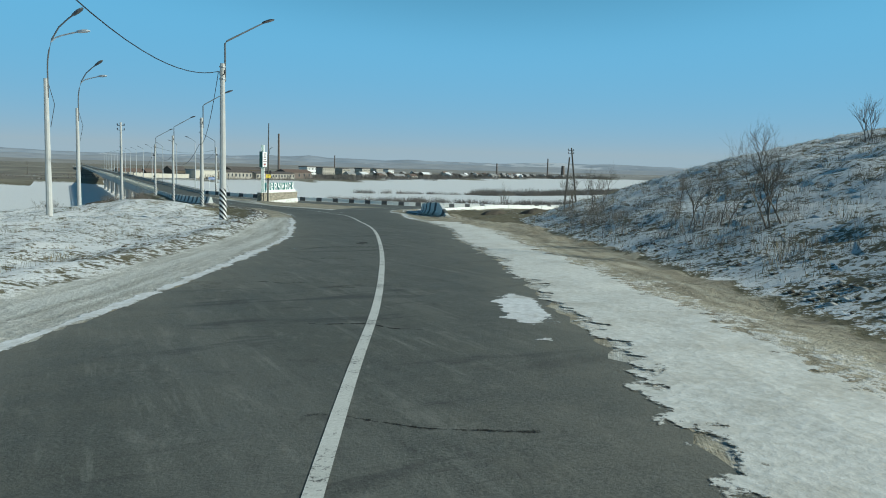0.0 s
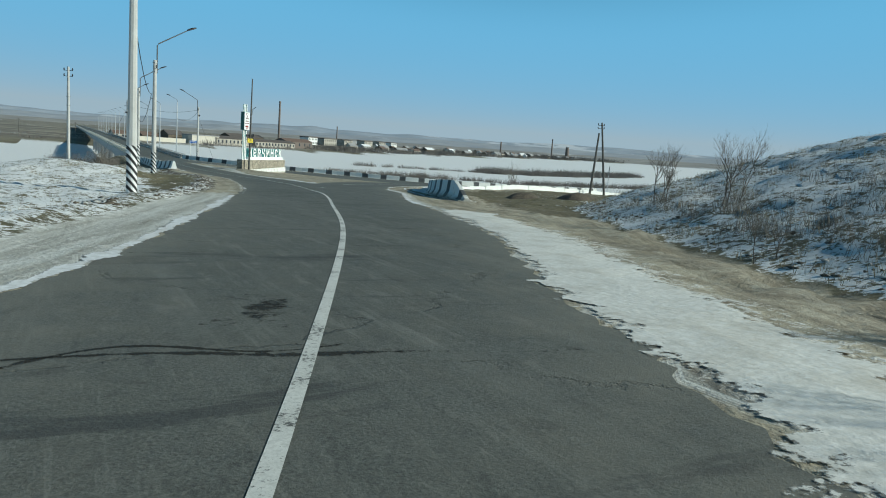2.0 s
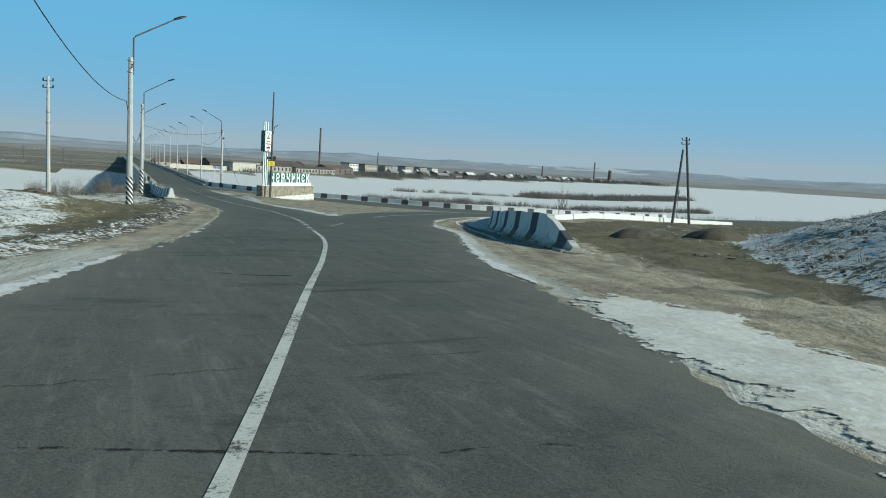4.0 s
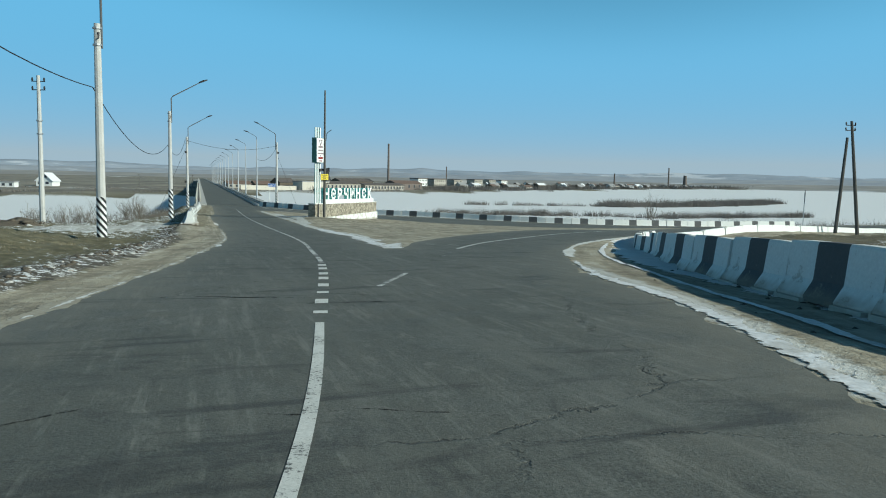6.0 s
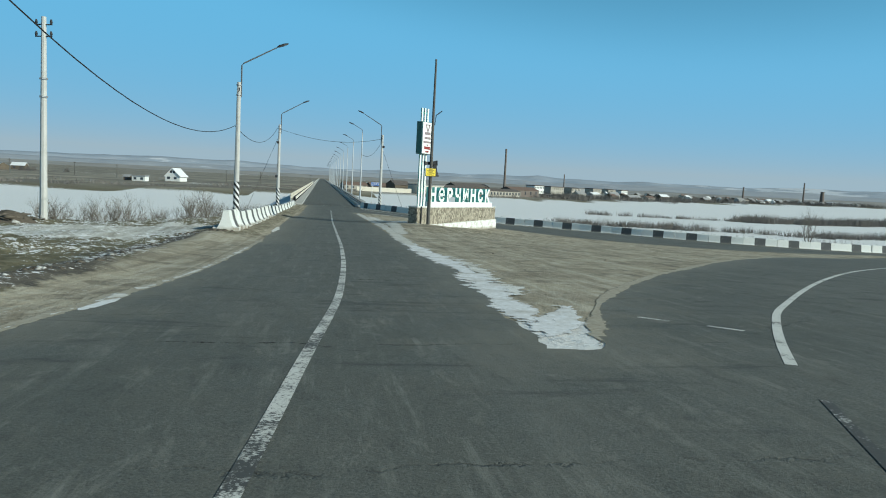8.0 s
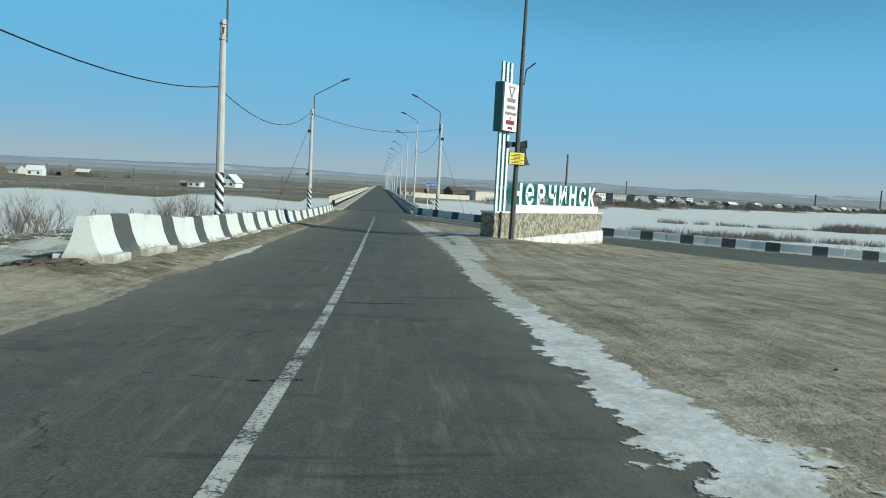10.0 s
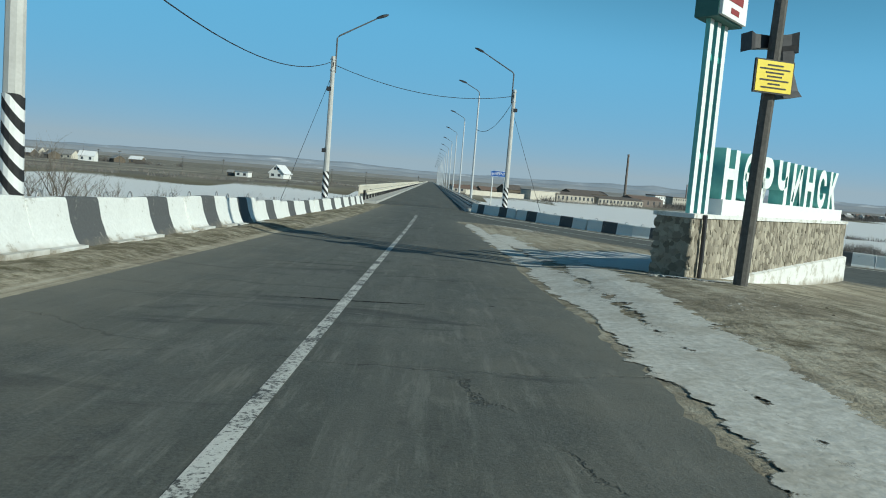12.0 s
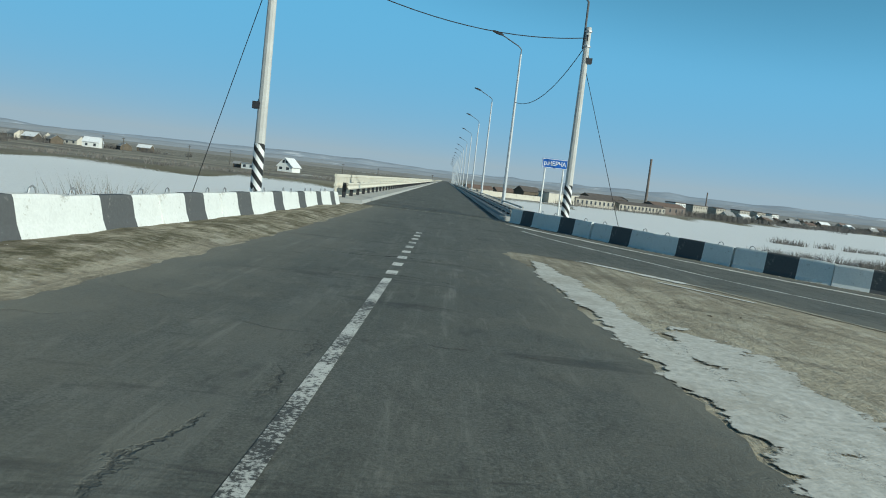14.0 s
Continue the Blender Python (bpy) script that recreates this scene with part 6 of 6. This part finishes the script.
# ---------------------------------------------------------------- bare trees, shrubs and dry grass
def grow(bm, rng, p, d, length, r, depth, twigs):
    """A limb that bends, tapers and forks."""
    q1 = p + d * length * 0.5 + Vector((rng.uniform(-1, 1), rng.uniform(-1, 1), rng.uniform(-0.4, 0.6))) * length * 0.07
    q2 = q1 + (d + Vector((rng.uniform(-1, 1), rng.uniform(-1, 1), rng.uniform(-0.2, 0.7))) * 0.22).normalized() * length * 0.5
    tube(bm if depth > 1 else twigs, [p, q1, q2], [r, r * 0.78, r * 0.55], 5 if depth > 2 else 3, False)
    if depth == 0:
        return
    for k in range(rng.randint(2, 3) + (depth > 1)):
        t = rng.uniform(0.35, 1.0)
        at = p.lerp(q1, t * 2) if t < 0.5 else q1.lerp(q2, t * 2 - 1)
        w = Vector((rng.uniform(-1, 1), rng.uniform(-1, 1), rng.uniform(0.1, 1.1))).normalized()
        grow(bm, rng, at, (d * 0.75 + w * 0.75).normalized(), length * rng.uniform(0.5, 0.78), r * 0.52, depth - 1, twigs)


def bare_tree(x, y, h, seed, label, stems=2, name="bare_tree", category="tree", depth=4, z=None, thick=1.0):
    rng = random.Random(seed)
    z = gz1(x, y) - 0.08 if z is None else z
    ob = thing(name, label, category, pose(x, y, z, 0, 0, rng.uniform(0, 360)))
    b = bmesh.new()
    for s in range(stems):
        a = bmesh.new()
        lean = Vector((rng.uniform(-1, 1), rng.uniform(-1, 1), 0)) * (0.22 if stems < 4 else 0.5)
        grow(a, rng, Vector((rng.uniform(-0.08, 0.08) * stems, rng.uniform(-0.08, 0.08) * stems, 0)), (Vector((0, 0, 1)) + lean).normalized(), h * rng.uniform(0.42, 0.52), h * 0.014 * thick, depth, b)
        part("stem", a, M["bark"], ob, "thin grey-brown stem with limbs")
    tagged(part("crown", b, M["twig"], ob, "crown of fine bare twigs"), kind="stuff")
    return ob


TREE = "small leafless tree with thin twigs on the snowy slope"
for k, (x, y, h, st) in enumerate(((-2.85, -89.1, 1.95, 4), (-2.2, -86.9, 1.5, 5), (8.7, -83.4, 1.75, 3), (9.5, -84.0, 1.5, 3), (5.05, -72.1, 1.9, 3), (3.35, -76.1, 1.75, 3), (-2.2, -83.3, 1.1, 1), (3.0, -80.8, 1.0, 3), (5.9, -79.6, 0.9, 3), (-1.0, -80.9, 0.9, 3), (11.0, -86.5, 1.4, 3), (-0.7, -84.6, 1.0, 1), (-1.6, -85.4, 0.9, 2))):
    bare_tree(x, y, h, 40 + k, TREE, st, depth=5 if k in (0, 1, 4, 5) else 4, thick=0.72)
SHRUB = "leafless riverside shrub with many upright stems"
BANK_FOOT = [(-30, -36), (-19, -27), (-12.4, -18.1), (-11.4, -16), (-10, -13.9), (-9.2, -11.6), (-8.4, -8.6), (-7.5, -4.5), (-6.7, 2.7), (-6.3, 14)]
foot = resample(BANK_FOOT, 0.5)
for k, (i, h) in enumerate(((34, 2.0), (38, 2.3), (53, 2.0), (56, 2.3), (58, 2.5), (60, 2.4), (62, 2.5), (64, 2.2), (72, 2.1), (78, 2.4), (81, 2.6), (84, 2.4), (88, 2.0), (97, 1.9), (20, 2.2), (10, 2.2))):
    rr = random.Random(300 + k)
    q = foot[min(i, len(foot) - 1)]
    bare_tree(q[0] + rr.uniform(-1.2, 0.8), q[1] + rr.uniform(-0.6, 0.8), h * 1.12, 80 + k, SHRUB, 6, "bare_shrub", "shrub", 4, thick=0.85)
bare_tree(95, 78, 7.0, 140, "thin leafless tree standing behind the road barrier", 3, depth=4)


def laid(spots):
    """Sets spots that have no height on the ground."""
    zs = on_ground([q[0] for q in spots], [q[1] for q in spots])
    return [(q[0], q[1], float(z) if q[2] is None else q[2], *q[3:]) for q, z in zip(spots, zs)]


def clear(spots, outline, least, beyond=True):
    """Keeps the spots that lie more than so far outside an outline, or inside it."""
    d = sdf(np.array([q[0] for q in spots]), np.array([q[1] for q in spots]), outline)
    return [q for q, v in zip(spots, d) if (v > least if beyond else v < -least)]


def spikes(name, spots, material, label, category="scrub", seed=0):
    """Many thin three-sided stems joined in one mesh. spots: x, y, z, height, width, count, spread."""
    rng = np.random.RandomState(seed)
    V, F = [], []
    spots = laid(spots)
    for x, y, z, h, w, n, sp in spots:
        for _ in range(n):
            a, rr = rng.uniform(0, math.tau), sp * math.sqrt(rng.uniform())
            bx, by = x + rr * math.cos(a), y + rr * math.sin(a)
            hh = h * rng.uniform(0.45, 1.0)
            lean = rng.uniform(-0.6, 0.6, 2) * hh
            i, t0 = len(V), rng.uniform(0, math.tau)
            for k in range(3):
                V.append((bx + w * math.cos(t0 + k * 2.1), by + w * math.sin(t0 + k * 2.1), z - 0.1))
            V.append((bx + lean[0], by + lean[1], z + hh))
            F += [(i, i + 1, i + 3), (i + 1, i + 2, i + 3), (i + 2, i, i + 3)]
    me = bpy.data.meshes.new(name)
    me.from_pydata(V, [], F)
    me.materials.append(material)
    return tagged(new(name, me), label, category, kind="stuff")


rng2 = np.random.RandomState(8)


def on_ground(xs, ys):
    return ground_z(np.array(xs, float), np.array(ys, float), False)


# brush strip on the river's island, and willow scrub behind the barrier
sp = []
for k in range(230):
    u = rng2.uniform()
    x = 158 + 150 * u + rng2.uniform(-3, 3)
    y = 203 + 72 * u**1.6 + rng2.uniform(-9, 9)
    sp.append((x, y, RIVER, rng2.uniform(1.6, 4.0), 0.10, 44, 3.4))
for k in range(46):
    x = rng2.uniform(98, 165)
    sp.append((x, 211 - 0.12 * (x - 98) + rng2.uniform(-4, 4), RIVER, rng2.uniform(0.9, 2.3), 0.09, 22, 2.0))
spikes("island_brush", sp, M["far_twig"], "dense leafless brush on the river island", seed=3)
sp = []
for k in range(120):
    u = rng2.uniform()
    x, y = 24 + 150 * u + rng2.uniform(-6, 6), 62 - 6 * u + rng2.uniform(-14, 22)
    sp.append((x, y, None, rng2.uniform(1.6, 3.4), 0.05, 26, 2.0))
for k in range(90):
    u = rng2.uniform()
    x, y = 66 + 120 * u, 14 + 20 * u + rng2.uniform(-6, 9)
    sp.append((x, y, None, rng2.uniform(2.0, 3.6), 0.06, 30, 2.2))
for k in range(170):
    u = rng2.uniform()
    sp.append((60 + 125 * u + rng2.uniform(-2, 2), np.interp(u, [0, 0.37, 0.46, 1.0], [131, 124, 113, 122]) + rng2.uniform(-4, 5), None, rng2.uniform(1.2, 2.6), 0.06, 34, 2.0))
spikes("willow_scrub", sp, M["far_twig"], "leafless willow scrub along the frozen river", seed=4)
sp = []
for k in range(520):
    q = foot[rng2.randint(len(foot))]
    sp.append((q[0] + rng2.uniform(-3.5, 1.2), q[1] + rng2.uniform(-1, 1.5), None, rng2.uniform(0.6, 1.5), 0.013, 75, 0.9))
spikes("bank_scrub", sp, M["twig"], "low brown scrub along the near river bank", seed=5)
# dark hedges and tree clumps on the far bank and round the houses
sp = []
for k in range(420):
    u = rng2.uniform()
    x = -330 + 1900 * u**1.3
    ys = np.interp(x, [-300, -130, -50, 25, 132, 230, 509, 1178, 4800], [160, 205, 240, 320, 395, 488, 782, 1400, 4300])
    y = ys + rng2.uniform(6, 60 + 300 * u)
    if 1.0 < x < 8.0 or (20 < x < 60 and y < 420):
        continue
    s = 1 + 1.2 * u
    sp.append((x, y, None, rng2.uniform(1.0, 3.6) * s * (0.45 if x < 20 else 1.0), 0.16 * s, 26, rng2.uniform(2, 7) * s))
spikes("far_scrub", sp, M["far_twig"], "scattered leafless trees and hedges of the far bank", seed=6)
# leafless trees among and behind the houses of the town
sp = []
for k in range(420):
    x = 140 + 1500 * rng2.uniform() ** 1.2
    y = np.interp(x, [132, 230, 509, 1178, 4800], [395, 488, 782, 1400, 4300]) + rng2.uniform(15, 90 + 0.25 * x)
    if 60 < x < 190 and y < 480:
        continue
    k2 = 1 + x / 900
    sp.append((x, y, None, rng2.uniform(2.2, 4.6) * k2, 0.20 * k2, 26, rng2.uniform(2.5, 8) * k2))
spikes("town_trees", sp, M["town_twig"], "grey-brown leafless trees among the houses of the town", seed=17)
# dark trees round the farmsteads upstream
sp = []
for k in range(90):
    x, y = rng2.uniform(-390, -190), rng2.uniform(300, 560)
    sp.append((x, y, None, rng2.uniform(2.5, 6.0), 0.14, 40, rng2.uniform(1.5, 4.5)))
spikes("far_trees", sp, M["town_twig"], "dark leafless trees round the far farmsteads", seed=16)
# dry grass
sp = []
for k in range(2600):
    if k >= 2200:
        left_i = rng2.uniform(-100, -66)
        x = np.interp(left_i, [-106, -93, -80.6, -67.3, -55, -45], [-22.5, -15.4, -10.0, -6.15, -3.45, -1.95]) - 2.4 - 16 * rng2.uniform() ** 1.5
        y = left_i + rng2.uniform(-1, 1)
        h = rng2.uniform(0.05, 0.16)
    elif k < 1000:
        u, v = rng2.uniform(), rng2.uniform() ** 1.4 * 20
        i = np.interp(u, [0, 1], [-94, -58])
        x = np.interp(i, [-95.1, -87.8, -80.3, -73, -65.6, -59], [-8.85, -4.65, -1.1, 2.4, 6.7, 13]) + v + 0.2
        y = i - 0.3 * v
        h = rng2.uniform(0.08, 0.28)
    else:
        x, y = -8.2 + rng2.normal() * 2.2, -48.0 + rng2.normal() * 7.0
        h = rng2.uniform(0.025, 0.065)
        if float(np.min(np.hypot(np.array(LEFT_EDGE)[:, 0] - x, np.array(LEFT_EDGE)[:, 1] - y))) < 2.6:
            continue
    sp.append((x, y, None, h, 0.008, 9, 0.2))
sp = clear(sp, ROAD_OUT, 1.8)
spikes("dry_grass", sp, M["reed"], "tufts of dry yellow-brown grass poking through the snow", "grass", 7)
sp = []
for k in range(120):
    u = rng2.uniform(-92, -70)
    v = 1.2 + 5.5 * rng2.uniform() ** 1.6
    x = np.interp(u, [-95.1, -87.8, -80.3, -73, -65.6, -59], [-8.85, -4.65, -1.1, 2.4, 6.7, 13]) + 0.9 * v
    sp.append((x, u - 0.4 * v, None, rng2.uniform(0.15, 0.42), 0.005, 34, rng2.uniform(0.25, 0.6)))
for x, y in ((-2.7, -89.2), (-2.0, -87.0), (5.1, -72.3), (4.5, -72.9), (3.4, -76.3), (2.7, -77.0), (0.0, -80.9), (0.5, -80.2), (1.3, -78.9), (8.7, -83.5), (9.4, -84.0)):
    for j in range(3):
        sp.append((x + rng2.normal() * 0.3, y + rng2.normal() * 0.3, None, rng2.uniform(0.25, 0.5), 0.005, 45, 0.4))
sp = clear(sp, ROAD_OUT, 3.6)
spikes("dry_weeds", sp, M["twig"], "brown clumps of dry weeds on the snowy slope", "weeds", 8)


def lumps(name, spots, material, label, category, seed, kind="stuff"):
    """Clods and stones joined in one mesh. spots: x, y, z, size."""
    rng = random.Random(seed)
    V, F = [], []
    spots = laid(spots)
    for x, y, z, s in spots:
        i = len(V)
        for dx, dy, dz in ((1, 0, 0), (-1, 0, 0), (0, 1, 0), (0, -1, 0), (0, 0, 0.42), (0, 0, -0.5)):
            k = s * rng.uniform(0.5, 1.6)
            V.append((x + dx * k + rng.uniform(-0.2, 0.2) * s, y + dy * k + rng.uniform(-0.2, 0.2) * s, z + dz * k))
        F += [(i + a, i + b, i + c) for a, b, c in ((0, 2, 4), (2, 1, 4), (1, 3, 4), (3, 0, 4), (2, 0, 5), (1, 2, 5), (3, 1, 5), (0, 3, 5))]
    me = bpy.data.meshes.new(name)
    me.from_pydata(V, [], F)
    me.materials.append(material)
    me.shade_smooth()
    return tagged(new(name, me), label, category, kind=kind)


sp, sn = [], []
p = resample(LEFT_EDGE, 0.05)
n = normals2(p)
for k in range(900):
    i = rng2.randint(len(p))
    if not -100 < p[i][1] < -14:
        continue
    q = p[i] - n[i] * (2.2 + abs(rng2.normal()) * 0.55)
    (sn if rng2.uniform() < 0.5 else sp).append((q[0], q[1], None, rng2.uniform(0.03, 0.11)))
for k in range(420):
    u = rng2.uniform()
    y = -95 + 32 * u
    x = np.interp(y, [-95.1, -87.8, -80.3, -73, -65.6], [-8.85, -4.65, -1.1, 2.4, 6.7]) + 0.3 + abs(rng2.normal()) * 0.6
    (sn if rng2.uniform() < 0.25 else sp).append((x, y, None, rng2.uniform(0.02, 0.075)))
more = []
for k in range(50):
    u = rng2.uniform()
    x, y = 2.2 + 7 * u + rng2.normal() * 0.7, -62.5 + 13 * u + rng2.normal() * 0.7
    more.append((x, y, None, rng2.uniform(0.012, 0.05)))
sp += clear(more, ROAD_OUT, 0.25)
more = []
for k in range(120):
    x, y = rng2.uniform(4.2, 14), rng2.uniform(-38, 6)
    more.append((x, y, None, rng2.uniform(0.008, 0.03)))
sp += clear(more, ISLAND, 0.4, False)
for k in range(60):
    u = rng2.uniform()
    sn.append((5.75 + 0.75 * u + rng2.normal() * 0.13, -8.2 - 0.75 * u + rng2.normal() * 0.15 - 0.1, None, rng2.uniform(0.01, 0.04)))
for k in range(45):
    sp.append((-3.1 + rng2.normal() * 0.4, -26.0 + rng2.normal() * 0.45, None, rng2.uniform(0.03, 0.13)))
for k in range(2600):
    i = rng2.randint(len(p))
    yy = p[i][1]
    if not -78 < yy < -27:
        continue
    base = 1.35 - 0.4 * smooth01(-72, -62, yy) + 0.9 * smooth01(-45, -30, yy)
    q = p[i] - n[i] * (base + 0.15 + 0.75 * rng2.beta(2, 2))
    (sn if rng2.uniform() < 0.36 else sp).append((q[0], q[1], None, rng2.uniform(0.025, 0.085)))
for k in range(330):
    u = rng2.uniform()
    q = (-10.2 - 4.6 * u + rng2.normal() * 0.35, -20.9 - 2.9 * u + rng2.normal() * 0.5)
    (sn if rng2.uniform() < 0.22 else sp).append((q[0], q[1], float(gz1(*q)) + 0.32 * rng2.uniform() * (0.6 + 0.4 * math.sin(9 * u)), rng2.uniform(0.06, 0.20)))
lumps("earth_clods", sp, M["rock"], "dark frozen clods of earth along the verges", "clods", 3)
lumps("snow_clods", sn, M["clod_snow"], "crusted lumps of dirty snow along the verges", "snow", 4)


def soil_mound(x, y, r, h, seed):
    bm = bmesh.new()
    n, m = 26, 9
    rows = []
    z = gz1(x, y)
    for j in range(m):
        t = j / (m - 1)
        row = []
        for i in range(n):
            a = i * math.tau / n
            rr = r * (1 - t) * (1 + 0.18 * float(field(math.cos(a) * 3, math.sin(a) * 3, 1.1, seed, 3)))
            zz = h * (1 - (1 - t) ** 2) * (1 + 0.10 * float(field(math.cos(a) * rr * 4, math.sin(a) * rr * 4, 1.6, seed + 1, 3)))
            row.append(bm.verts.new((x + rr * math.cos(a) * 1.3, y + rr * math.sin(a), z - 0.06 + zz)))
        rows.append(row)
    for a, b in zip(rows, rows[1:]):
        for i in range(n):
            bm.faces.new((a[i], a[(i + 1) % n], b[(i + 1) % n], b[i]))
    bm.faces.new(rows[-1])
    return solid("soil_mound", bm, M["rock"], "heap of dark frozen soil beside the road barrier", "mound", smooth=True)


soil_mound(10.6, -56.6, 0.85, 0.38, 31)
soil_mound(13.2, -57.6, 1.0, 0.5, 35)


def brush_pile(x, y, seed, size):
    """Heap of cut branches and a stump."""
    rng = random.Random(seed)
    z = gz1(x, y)
    ob = thing("brush_pile", "dark heap of cut branches and stumps at the bank's edge", "brush pile", pose(x, y, z, 0, 0, 0))
    for k in range(9):
        bm = bmesh.new()
        a = Vector((rng.uniform(-1, 1), rng.uniform(-0.5, 0.5), rng.uniform(0, 0.25))) * size
        b = a + Vector((rng.uniform(-1, 1), rng.uniform(-0.5, 0.5), rng.uniform(0.0, 0.55))) * size
        tube(bm, [a, a.lerp(b, 0.5) + Vector((0, 0, 0.06)), b], [0.10 * size, 0.08 * size, 0.03 * size], 6)
        part("branch", bm, M["bark"], ob)
    return ob


brush_pile(-11.2, -21.5, 4, 0.7)
brush_pile(-13.0, -22.9, 9, 0.8)
soil_mound(-12.0, -22.2, 1.4, 0.5, 41)
soil_mound(-13.8, -23.3, 1.0, 0.4, 43)
soil_mound(-11.0, -21.4, 0.8, 0.5, 45)


def far_road_sign():
    x, y = 68.0, 6.5
    z = gz1(x, y) - 0.2
    ob = thing("road_sign", "small road sign seen from behind on a thin post", "road sign", pose(x, y, z, 0, 0, 40))
    bm = bmesh.new()
    tube(bm, [(0, 0, 0), (0, 0, 2.9 - z)], 0.05, 7)
    part("post", bm, M["grey_steel"], ob)
    for zz, s in ((2.62 - z, 0.42), (1.85 - z, 0.34)):
        bm = bmesh.new()
        v = [bm.verts.new((s * 1.2 * math.cos(a), -0.05, zz + s * 1.2 * math.sin(a))) for a in (0, math.pi / 2, math.pi, 1.5 * math.pi)]
        w = [bm.verts.new(q.co + Vector((0, 0.025, 0))) for q in v]
        bm.faces.new(v)
        bm.faces.new(w[::-1])
        for i in range(4):
            bm.faces.new((v[i], w[i], w[(i + 1) % 4], v[(i + 1) % 4]))
        part("plate", bm, M["dark_steel"], ob, "dark back of the sign plate")
    return ob


far_road_sign()
